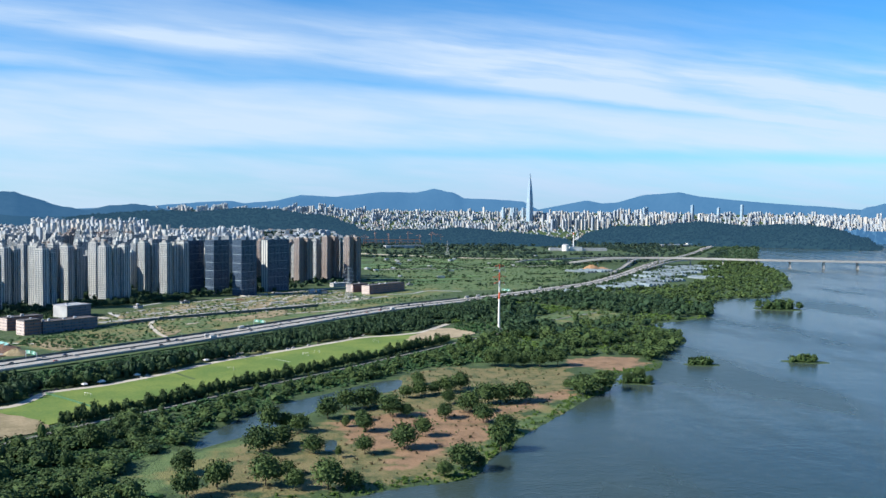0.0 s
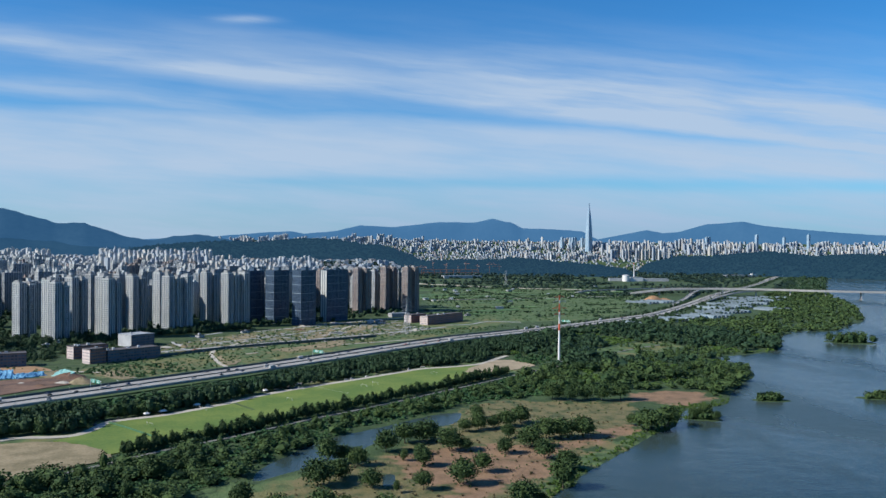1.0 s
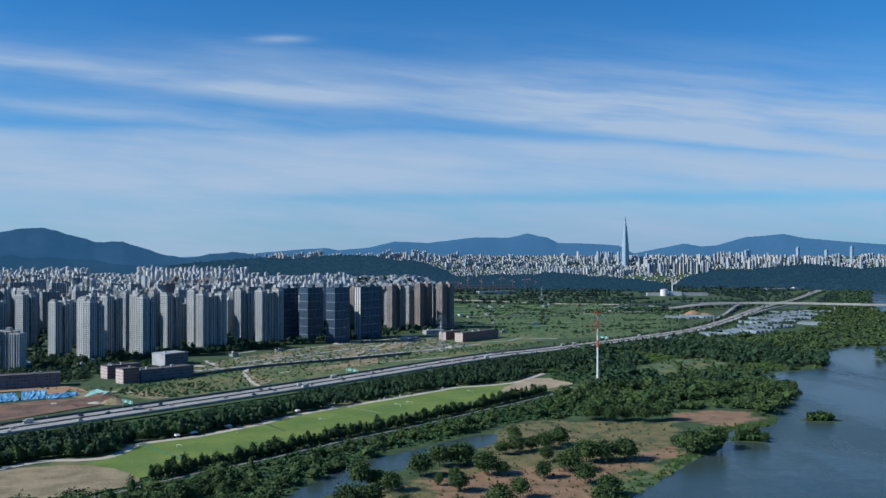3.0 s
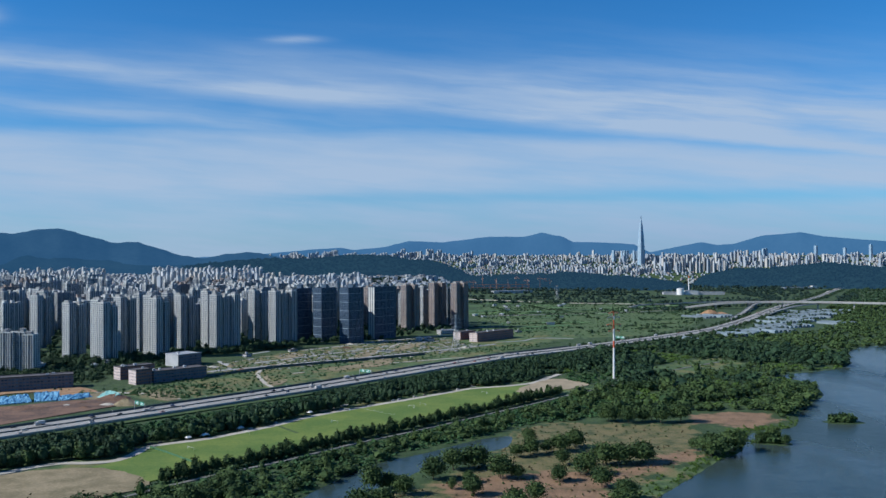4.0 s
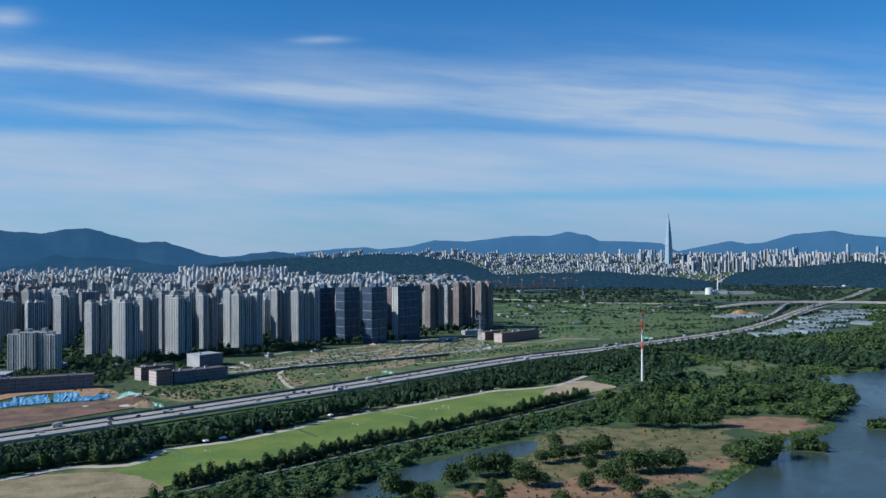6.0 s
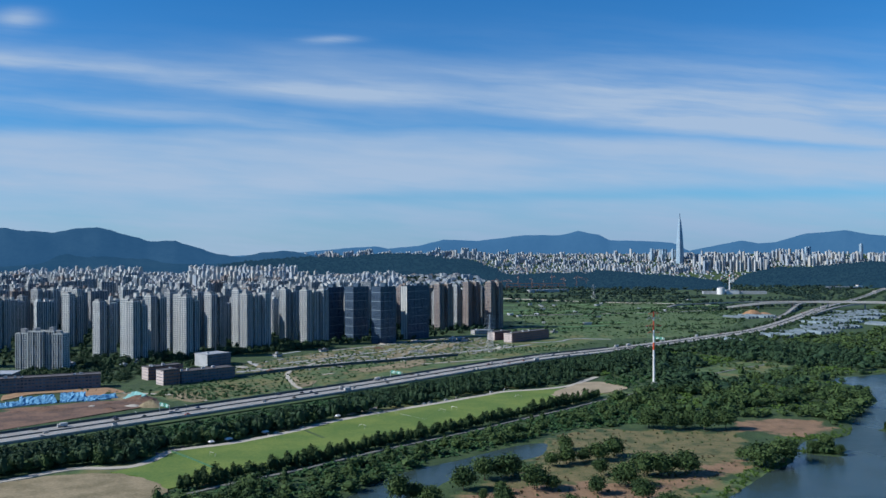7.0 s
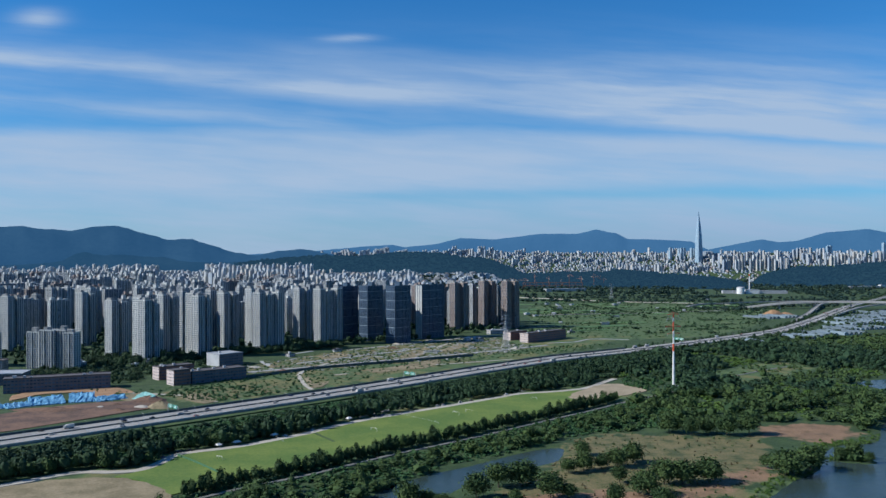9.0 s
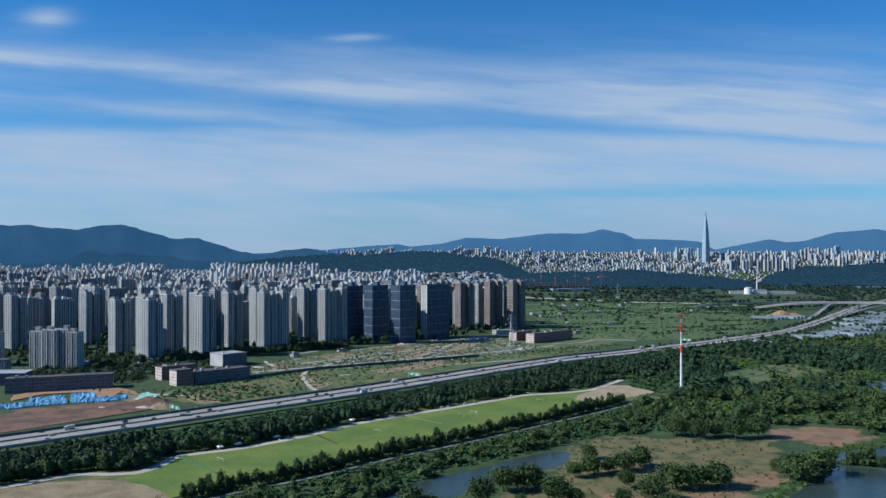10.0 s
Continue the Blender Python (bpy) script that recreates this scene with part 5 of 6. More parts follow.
# ---- highway furniture ----
def along(line, gap, side=0.0):
    p = np.array(line)[:, :2]
    s = np.concatenate([[0], np.cumsum(np.linalg.norm(np.diff(p, axis=0), axis=1))])
    out = []
    for d in np.arange(0, s[-1] - 1, gap):
        a = np.array([np.interp(d, s, p[:, 0]), np.interp(d, s, p[:, 1])])
        b = np.array([np.interp(d + 1, s, p[:, 0]), np.interp(d + 1, s, p[:, 1])])
        t = b - a
        t /= np.linalg.norm(t) + 1e-9
        out.append((a[0] - t[1] * side, a[1] + t[0] * side, math.degrees(math.atan2(t[1], t[0]))))
    return out


tagged(new("median_barrier", mesh_of("median_barrier", *ribbon(HWY, 0.8, 3.6, 1.0), M_FENCE)), "dark barrier between the carriageways", "barrier", kind="structure")
tagged(new("noise_fence", mesh_of("noise_fence", *ribbon([q for q in HWY if q[0] < 250], 0.6, 4.6, 4.6, side=19.7), M_FENCE)), "dark green noise fence along the highway", "fence", kind="structure")
tagged(new("retaining_wall", mesh_of("retaining_wall", *ribbon([q for q in HWY if 20 < q[0] < 250], 0.8, 2.3, 3.4, side=-20.5), M_FENCE)), "dark retaining wall below the highway", "wall", kind="structure")
tagged(new("guard_rail", mesh_of("guard_rail", *ribbon([q for q in HWY if q[0] < 430], 0.4, 3.5, 0.9, side=-18.8), M_STEEL)), "steel guard rail along the highway", "guard rail", kind="structure")
for sd in (-18.0, -1.8, 1.8, 18.0):
    tagged(new("road_marking", mesh_of("road_marking", *ribbon([q for q in HWY if q[0] < 430 or abs(sd) < 5], 0.3, 2.66, 0.05, side=sd), M_WHITE)), "white edge line painted on the carriageway", "road marking", kind="structure")
dash = joined([moved(box(0, -0.12, 0, 8, 0.12, 0.06), pose(x, y, 2.61, 0, 0, a)) for sd in (-14.0, -9.9, -5.8, 5.8, 9.9, 14.0) for x, y, a in along(HWY, 20, sd) if x < 450 or abs(sd) < 11])
tagged(new("lane_dashes", mesh_of("lane_dashes", *dash, M_WHITE)), "white dashed lane lines", "road marking", kind="stuff")


def lamp_post():
    t = thing("street_lamp", "slim grey highway lamp post", "street lamp", "highway lamps")
    part("pole", tube((0, 0, 0), (0, 0, 10), 0.14, 0.08, 8), M_STEEL, t)
    part("arm", tube((0, 0, 9.9), (2.4, 0, 10.4), 0.07, 0.05, 6), M_STEEL, t)
    part("lamp_head", box(2.2, -0.18, 10.3, 3.2, 0.18, 10.5), M_STEEL, t)
    return t


master = lamp_post()
for i, (x, y, a) in enumerate(along(HWY, 48, -19.6)):
    m = pose(x, y, 2.4, 0, 0, a + 90)
    if i == 0:
        master.matrix_basis = m
    else:
        copy_thing(master, m)


def gantry(x, y, a):
    """A sign gantry over one carriageway; its boards carry plain pale bars."""
    t = thing("sign_gantry", "grey steel gantry with green road signs over the carriageway", "sign gantry", "sign gantries", pose(x, y, 2.5, 0, 0, a))
    for s in (-9.5, 9.5):
        part("post", tube((0, s, 0), (0, s, 8.2), 0.28, 0.22, 8), M_STEEL, t)
    part("beam", joined([tube((0, -9.6, z), (0, 9.6, z), 0.16, 0.16, 6) for z in (7.0, 8.1)] + [tube((0, -9 + 2 * i, 7.0), (0, -8 + 2 * i, 8.1), 0.08, 0.08, 4) for i in range(9)]), M_STEEL, t)
    for s in (-4.6, 4.2):
        b = part("sign_board", box(-0.45, s - 3.4, 5.4, -0.25, s + 3.4, 8.9), M_SIGN, t, "green road sign board")
        for k in range(3):
            part("lettering", box(-0.50, s - 2.6, 6.1 + k * 0.9, -0.455, s + 2.2 - k * 0.8, 6.5 + k * 0.9), M_WHITE, b)
    return t


for sd, (px, py) in ((9.9, (-262, 806)), (9.9, (-62, 1022)), (9.9, (330, 1412))):
    spot = min(along(HWY, 6, sd), key=lambda q: math.hypot(q[0] - px, q[1] - py))
    gantry(*spot)


def car(paint, label, van=False):
    t = thing("car", label, "car", "cars on the highway")
    h = 0.75 if not van else 1.1
    bm = bmesh.new()
    bmesh.ops.create_cube(bm, size=1)
    for q in bm.verts:
        q.co = Vector((q.co.x * 4.5, q.co.y * 1.8, 0.35 + (q.co.z + 0.5) * h))
        if q.co.z > 0.6:
            q.co.x *= 0.96
    bmesh.ops.bevel(bm, geom=bm.edges[:], offset=0.12, segments=2, affect="EDGES")
    part("body", bm, paint, t)
    z = 0.33 + h
    lx, hx = (-2.0, 1.5) if van else (-1.6, 1.1)
    top = 0.95 if van else 0.6
    v = [(lx, -0.8, z), (hx, -0.8, z), (hx, 0.8, z), (lx, 0.8, z), (lx + 0.35, -0.66, z + top), (hx - 0.6, -0.66, z + top), (hx - 0.6, 0.66, z + top), (lx + 0.35, 0.66, z + top)]
    cab = part("cabin", (v, box(0, 0, 0, 1, 1, 1)[1]), M_CARGLASS, t)
    part("roof_panel", box(lx + 0.35, -0.66, z + top - 0.02, hx - 0.6, 0.66, z + top + 0.06), paint, cab)
    for x in (-1.4, 1.4):
        for y in (-0.85, 0.85):
            part("wheel", tube((x, y - 0.1, 0.33), (x, y + 0.1, 0.33), 0.33, 0.33, 12), M_RUBBER, t)
    return t


def truck(paint, label):
    t = thing("truck", label, "truck", "trucks on the highway")
    part("cargo_box", box(-4.2, -1.2, 0.9, 2.2, 1.2, 3.6), paint, t)
    c = part("cab", box(2.4, -1.15, 0.7, 4.2, 1.15, 2.9), M_CARS[0], t)
    part("windscreen", box(4.19, -1.0, 1.7, 4.25, 1.0, 2.6), M_CARGLASS, c)
    part("chassis", box(-4.2, -0.9, 0.5, 4.0, 0.9, 0.88), M_RUBBER, t)
    for x in (-3.2, -2.0, 3.1):
        for y in (-1.0, 1.0):
            part("wheel", tube((x, y - 0.15, 0.48), (x, y + 0.15, 0.48), 0.48, 0.48, 12), M_RUBBER, t)
    return t


CARS = [car(M_CARS[i], n + " passing on the highway") for i, n in enumerate(("white family car", "black saloon car", "silver saloon car", "dark blue car", "red hatchback"))] + [car(M_CARS[0], "white delivery van on the highway", True), truck(M_CARS[0], "white box truck on the highway"), truck(M_TARP, "blue box truck on the highway")]
rng = random.Random(9)
spots = []
for sd in (-16.0, -12.0, -7.9, -3.8, 3.8, 7.9, 12.0, 16.0):
    for x, y, a in along(HWY, 64, sd):
        if rng.random() < 0.55 and -430 < x < (430 if abs(sd) > 13 else 1000):
            spots.append((x, y, a + (180 if sd > 0 else 0)))
rng.shuffle(spots)
for i, (x, y, a) in enumerate(spots):
    k = i if i < len(CARS) else rng.choice((0, 1, 1, 1, 2, 2, 3, 3, 4, 5, 0, 1, 2, 6))
    slide = rng.uniform(-22, 22)
    m = pose(x + slide * math.cos(radians(a)), y + slide * math.sin(radians(a)), 2.6, 0, 0, a)
    if i < len(CARS):
        CARS[k].matrix_basis = m
    else:
        copy_thing(CARS[k], m)
# parked along the gravel track
for i, (x, y, a) in enumerate(along(TRACK_N, 7.5, 4.6)):
    if rng.random() < 0.26 and x < 40 and y > 640:
        tagged(copy_thing(CARS[rng.choice((0, 1, 1, 2, 3, 3, 4))], pose(x, y, 0.45, 0, 0, a)), "car parked beside the gravel track", "car", "cars parked by the field")


def tent(x, y, a, w):
    t = thing("tent", "small white canopy tent beside the field", "tent", "tents by the field", pose(x, y, 0.2, 0, 0, a))
    part("canopy", ([(-w, -2, 2.4), (w, -2, 2.4), (w, 2, 2.4), (-w, 2, 2.4), (-w * 0.6, 0, 3.6), (w * 0.6, 0, 3.6), (-w, -2, 2.2), (w, -2, 2.2), (w, 2, 2.2), (-w, 2, 2.2)],
                    [(0, 1, 5, 4), (1, 2, 5), (2, 3, 4, 5), (3, 0, 4), (6, 7, 1, 0), (7, 8, 2, 1), (8, 9, 3, 2), (9, 6, 0, 3), (9, 8, 7, 6)]), M_WHITE, t)
    for sx in (-1, 1):
        for sy in (-1, 1):
            part("leg", tube((sx * w * 0.95, sy * 1.9, 0), (sx * w * 0.95, sy * 1.9, 2.3), 0.06, 0.06, 5), M_STEEL, t)


for x, y, a, w in ((-181, 700, 48, 3.0), (-158, 727, 48, 2.6), (-192, 690, 46, 2.0), (-108, 797, 50, 2.2), (-74, 897, 48, 2.4)):
    tent(x, y, a, w)


def goal(x, y, a):
    t = thing("football_goal", "small white football goal on the turf", "football goal", "goals on the field", pose(x, y, 0.62, 0, 0, a))
    for s in (-1, 1):
        part("post", tube((s * 3.6, 0, 0), (s * 3.6, 0, 2.4), 0.08, 0.08, 6), M_WHITE, t)
        part("stay", tube((s * 3.6, 0, 2.4), (s * 3.6, 1.8, 0), 0.04, 0.04, 5), M_WHITE, t)
    part("crossbar", tube((-3.7, 0, 2.4), (3.7, 0, 2.4), 0.08, 0.08, 6), M_WHITE, t)


for x, y, a in ((-81, 754, -40), (-3, 839, -40), (-14, 827, 140), (62, 906, -40), (-180, 652, -40), (-75, 812, 140), (-150, 712, -40), (52, 945, 140)):
    goal(x, y, a)
for pts in ([(-28, 790), (-62, 826)],):
    tagged(new("pitch_line", mesh_of("pitch_line", *ribbon(pts, 0.25, 0.66, 0.04), M_WHITE)), "white pitch line on the turf", "pitch line", kind="structure")


# ---- power line: tubular mast and lattice pylon ----
def mast(x, y, h):
    t = thing("transmission_mast", "tall red and white tubular power mast on concrete footing", "power mast", at=pose(x, y, 0, 0, 0, 20))
    part("footing", box(-4, -4, -0.5, 4, 4, 0.7), M_CONCRETE, t)
    cuts = [0, 0.47, 0.57, 0.75, 0.88, 0.93, 1.0]
    for i, (p, q) in enumerate(zip(cuts, cuts[1:])):
        part("pole_section", tube((0, 0, 0.6 + p * h), (0, 0, 0.6 + q * h), 1.5 - 0.8 * p, 1.5 - 0.8 * q, 12), M_RED if i % 2 else M_WHITE, t)
    for k, w in ((0.985, 7), (0.92, 9), (0.815, 10), (0.72, 8)):
        arm = part("crossarm", joined([tube((-w, 0, k * h), (w, 0, k * h), 0.3, 0.3, 6), tube((-w, 0, k * h), (0, 0, k * h + 2.6), 0.2, 0.2, 5), tube((w, 0, k * h), (0, 0, k * h + 2.6), 0.2, 0.2, 5)]), M_RED if k != 0.92 else M_STEEL, t)
        for s in (-1, 1):
            part("insulator", tube((s * w * 0.95, 0, k * h - 2.6), (s * w * 0.95, 0, k * h), 0.22, 0.22, 6), M_STEEL, arm)


mast(222, 1003, 80)


def pylon(x, y, h, a):
    t = thing("lattice_pylon", "grey steel lattice electricity pylon in the grass", "pylon", at=pose(x, y, -0.2, 0, 0, a))

    def half(z):
        return 5.5 - 4.3 * min(1, z / (h * 0.62)) if z < h * 0.62 else 1.2 - 0.5 * (z - h * 0.62) / (h * 0.38)
    for sx in (-1, 1):
        for sy in (-1, 1):
            part("leg", joined([tube((sx * half(p), sy * half(p), p), (sx * half(q), sy * half(q), q), 0.24, 0.22, 5) for p, q in ((0, h * 0.62), (h * 0.62, h))]), M_STEEL, t)
    z = 0
    br = []
    while z < h - 2:
        n = min(h, z + max(2.6, half(z) * 1.5))
        for (ax, ay), (bx, by) in (((-1, -1), (1, -1)), ((1, -1), (1, 1)), ((1, 1), (-1, 1)), ((-1, 1), (-1, -1))):
            br.append(tube((ax * half(z), ay * half(z), z), (bx * half(n), by * half(n), n), 0.13, 0.13, 4))
            br.append(tube((bx * half(z), by * half(z), z), (ax * half(n), ay * half(n), n), 0.13, 0.13, 4))
            br.append(tube((ax * half(n), ay * half(n), n), (bx * half(n), by * half(n), n), 0.13, 0.13, 4))
        z = n
    part("bracing", joined(br), M_STEEL, t)
    for k, w in ((0.66, 8.5), (0.78, 9.5), (0.9, 7.5), (0.99, 5)):
        arm = part("crossarm", joined([tube((s * w, 0, k * h), (0, sy * 1.0, k * h + d), 0.16, 0.16, 4) for s in (-1, 1) for sy in (-1, 1) for d in (0, 2.2)]), M_STEEL, t)
        for s in (-1, 1):
            part("insulator", tube((s * w, 0, k * h - 2.2), (s * w, 0, k * h), 0.18, 0.18, 5), M_WHITE, arm)


pylon(48, 1328, 54, 25)
pylon(-40, 2350, 48, 25)
pylon(420, 2720, 46, 25)


# ---- bridge and interchange ----
def flyover(name, label, line, width, thick, piers, seed=0):
    t = thing(name, label, "bridge")
    part("deck", ribbon(line, width, 0, thick), M_CONCRETE, t)
    part("roadway", ribbon([(x, y, z + 0.08) for x, y, z in line], width - 1.6, 0, 0.06), M_ASPHALT, t)
    for s in (-1, 1):
        part("parapet", ribbon([(x, y, z + 1.1) for x, y, z in line], 0.4, 0, 1.1, side=s * (width / 2 - 0.2)), M_CONCRETE, t)
    for x, y, z, a, low in piers:
        p = part("pier", joined([box(-1.6, -6, low, 1.6, 6, z - thick - 1.6), box(-2.2, -width / 2 + 2, z - thick - 1.6, 2.2, width / 2 - 2, z - thick)]), M_CONCRETE, t, at=pose(x, y, 0, 0, 0, a))
        part("pile_cap", box(-3.5, -8, low - 2, 3.5, 8, low + 2.0), M_CONCRETE, p)
    return t


BR = [(690, 2292, 2), (735, 2282, 9), (800, 2272, 16), (916, 2262, 19), (1050, 2215, 20), (1180, 2147, 20), (1332, 2098, 20), (1493, 2050, 20), (1900, 1925, 20), (2500, 1740, 20), (3300, 1490, 20)]
BRL = rounded(BR, 5)
piers = []
for x, y, a in along([(q[0], q[1]) for q in BRL], 86):
    zz = float(np.interp(x, [q[0] for q in BR], [q[2] for q in BR]))
    if x > 640:
        piers.append((x, y, zz, a, -1.5))
flyover("river_bridge", "long pale concrete road bridge over the river", BRL, 24, 3.0, piers)
R1 = rounded([(660, 1855, 2.7), (712, 1955, 3.0), (762, 2050, 4), (806, 2140, 5.5), (850, 2230, 7), (905, 2345, 7), (985, 2480, 5), (1080, 2590, 3)], 5)
flyover("slip_road", "curving concrete slip road of the interchange", R1, 10, 1.6, [(*R1[i][:2], R1[i][2], 60, -1.0) for i in (17, 21, 25)])
R2 = rounded([(790, 1985, 3), (865, 2095, 6), (945, 2190, 10), (1015, 2222, 15), (1090, 2205, 19)], 5)
flyover("slip_road", "ramp from the highway up to the bridge", R2, 10, 1.6, [])
R3 = rounded([(1000, 2420, 9), (900, 2480, 7), (760, 2470, 5), (620, 2420, 3), (560, 2340, 2)], 5)
flyover("slip_road", "pale loop road on the plain", R3, 10, 1.5, [])
flyover("far_bridge", "distant pale river bridge on low piers", [(2550, 4030, 22), (3000, 3850, 22), (3400, 3680, 22)], 18, 3, [(2600 + 80 * i, 4010 - 32 * i, 22, -22, -1.5) for i in range(10)])


# ---- greenhouses and sheds by the river ----
def greenhouse(w, l):
    t = thing("greenhouse", "long pale film-covered tunnel greenhouse", "greenhouse", "greenhouses by the river")
    v, f, n = [], [], 8
    for y in (0, l):
        for i in range(n + 1):
            a = math.pi * i / n
            v.append((-math.cos(a) * w / 2, y, math.sin(a) * w * 0.42 + 1.2))
        v += [(w / 2, y, -0.3), (-w / 2, y, -0.3)]
    m = n + 3
    f = [(i, (i + 1) % m, m + (i + 1) % m, m + i) for i in range(m)] + [tuple(range(m)), tuple(range(2 * m - 1, m - 1, -1))]
    part("film_cover", (v, [tuple(reversed(q)) for q in f]), M_GLASSROOF, t)
    part("door", box(-1, -0.15, 0, 1, -0.02, 2.2), M_WHITE, t)
    part("ridge_vent", box(-0.3, 2, w * 0.42 + 1.1, 0.3, l - 2, w * 0.42 + 1.45), M_GLASSROOF, t)
    return t


G = [greenhouse(9, 55), greenhouse(8, 75), greenhouse(10, 40)]
rng = random.Random(31)
n = 0
for bx, by, turn, rows, gap in ((408, 1400, 20, 8, 10), (500, 1490, 20, 10, 11), (610, 1560, 25, 9, 11.5), (690, 1660, 25, 11, 11.5), (730, 1770, 28, 12, 11), (800, 1870, 25, 13, 11), (870, 1970, 25, 14, 12), (930, 2070, 20, 13, 12), (640, 1935, 30, 8, 12), (850, 1740, 28, 5, 12)):
    for i in range(rows):
        a = radians(turn)
        m = pose(bx + math.cos(a) * i * gap, by + math.sin(a) * i * gap, 0, 0, 0, turn)
        k = rng.randrange(3)
        if rng.random() < 0.12 or away(HWY, [m[0][3] - math.sin(a) * 30], [m[1][3] + math.cos(a) * 30])[0] < 58:
            continue
        if n < 3:
            k = n
            G[k].matrix_basis = m
        else:
            copy_thing(G[k], m)
        n += 1


# ---- cranes on the distant building site ----
def crane(x, y, h, a):
    t = thing("tower_crane", "orange tower crane on a distant building site", "tower crane", "distant cranes", pose(x, y, -0.5, 0, 0, a))
    part("mast", joined([tube((sx, sy, 0), (sx, sy, h), 0.28, 0.28, 4) for sx in (-1.0, 1.0) for sy in (-1.0, 1.0)] + [tube((-1.0, -1.0, z), (1.0, -1.0, z + 4), 0.2, 0.2, 4) for z in np.arange(0, h - 4, 4)]), M_ORANGE, t)
    part("jib", joined([tube((-14, 0, h), (38, 0, h), 0.55, 0.4, 4), tube((0, 0, h + 8), (34, 0, h), 0.25, 0.25, 4), tube((0, 0, h + 8), (-13, 0, h), 0.25, 0.25, 4), tube((0, 0, h), (0, 0, h + 8), 0.6, 0.4, 4)]), M_ORANGE, t)
    part("counterweight", box(-14, -1.2, h - 3.5, -10.5, 1.2, h - 0.5), M_CONCRETE, t)


rng = random.Random(4)
for i in range(9):
    crane(150 + i * 46, 3480 + rng.uniform(-90, 90), rng.uniform(34, 50), rng.uniform(0, 360))
t = thing("steel_frame", "reddish steel frame of a building under construction", "building frame", at=pose(190, 3460, -0.5, 0, 0, 4))
for i in range(10):
    part("column", box(i * 26 - 0.9, -0.9, 0, i * 26 + 0.9, 0.9, 24), M_ORANGE, t)
for z in (12, 23):
    part("beam", box(0, -0.8, z, 236, 0.8, z + 2.0), M_ORANGE, t)

# ---- trees ----
def crown_shape(seed, w, h, clumps, leaves, leaf, lift=0.3, cone=False):
    """Leaf clumps round a ragged crown, as arrays of corners and quads, with a dark heart inside."""
    rng = np.random.default_rng(seed)
    v, f = [], []
    c = rng.normal(size=(clumps, 3))
    c /= np.linalg.norm(c, axis=1, keepdims=True)
    c[:, 2] = np.where(c[:, 2] < -0.75, -c[:, 2], c[:, 2])
    r = rng.uniform(0.55, 1.0, (clumps, 1))
    c = c * r
    mid = h * (0.5 + lift / 2)
    half = h * (1 - lift) / 2
    pos = np.column_stack([c[:, 0] * w / 2, c[:, 1] * w / 2, mid + c[:, 2] * half])
    if cone:
        k = np.clip((pos[:, 2] - h * lift) / (h * (1 - lift)), 0, 1)
        pos[:, :2] *= (1.15 - 0.85 * k)[:, None]
    size = w * 0.13
    n = 0
    for p in pos:
        out = p - np.array([0, 0, mid * 0.8])
        for k in range(leaves):
            q = p + rng.normal(size=3) * size * np.array([1, 1, 0.7])
            d = out / (np.linalg.norm(out) + 1e-6) + rng.normal(size=3) * 0.7
            d /= np.linalg.norm(d)
            a = np.cross(d, [0, 0, 1]) + 1e-3
            a /= np.linalg.norm(a)
            b = np.cross(d, a)
            s = leaf * rng.uniform(0.6, 1.3)
            for su, sv in ((-1, -0.6), (1, -0.8), (0.8, 0.9), (-0.7, 0.7)):
                v.append(q + a * su * s + b * sv * s)
            f.append((n, n + 1, n + 2, n + 3))
            n += 4
    # heart
    bm = bmesh.new()
    bmesh.ops.create_icosphere(bm, subdivisions=1, radius=1)
    for q in bm.verts:
        k = 0.72 + 0.2 * rng.random()
        v.append(np.array([q.co.x * w / 2 * k, q.co.y * w / 2 * k, mid + q.co.z * half * k]))
    for q in bm.faces:
        f.append(tuple(n + u.index for u in q.verts))
    bm.free()
    return np.array(v), f


def trunk_shape(seed, h, w, r):
    rng = random.Random(seed)
    shapes = [tube((0, 0, -0.6), (0, 0, h * 0.4), r, r * 0.7, 7)]
    for i in range(5):
        a = i * 1.257 + rng.uniform(-0.3, 0.3)
        shapes.append(tube((0, 0, h * rng.uniform(0.22, 0.4)), (math.cos(a) * w * 0.3, math.sin(a) * w * 0.3, h * rng.uniform(0.55, 0.75)), r * 0.55, r * 0.15, 5))
    return joined(shapes)


def make_tree(seed, w, h, label, mat, name="tree", clumps=46, leaves=13, leaf=0.55, lift=0.28, cone=False, group="riverside trees"):
    t = thing(name, label, "tree", group)
    part("trunk", trunk_shape(seed, h, w, 0.028 * h), M_BARK, t)
    v, f = crown_shape(seed, w, h, clumps, leaves, leaf, lift, cone)
    part("crown", mesh_of("crown", v, f, mat, normals=outward(v)), mat, t)
    return t


WILLOWS = [make_tree(20 + i, 10, 9.5 + 0.6 * (i % 3), "broad dark green willow tree on dry riverside ground", M_LEAF, clumps=105, leaves=22, leaf=0.36, lift=0.12 + 0.06 * (i % 3)) for i in range(5)]
ROWTREES = [make_tree(40 + i, 6.5, 10, "upright green tree in a row along the field", M_ROWLEAF, clumps=44, leaves=12, leaf=0.42, lift=0.0, cone=True, group="trees along the field") for i in range(3)]
taken = set()


def plant(masters, k, x, y, turn, sx, sz):
    z = float(land_height([x], [y])[0]) + 0.1
    m = pose(x, y, max(z, -0.9), 0, 0, turn) @ Matrix.Diagonal((sx, sx, sz, 1))
    ob = masters[k]
    if ob.name in taken:
        ob = copy_thing(ob, m)
    taken.add(masters[k].name)
    ob.matrix_basis = m
    return ob


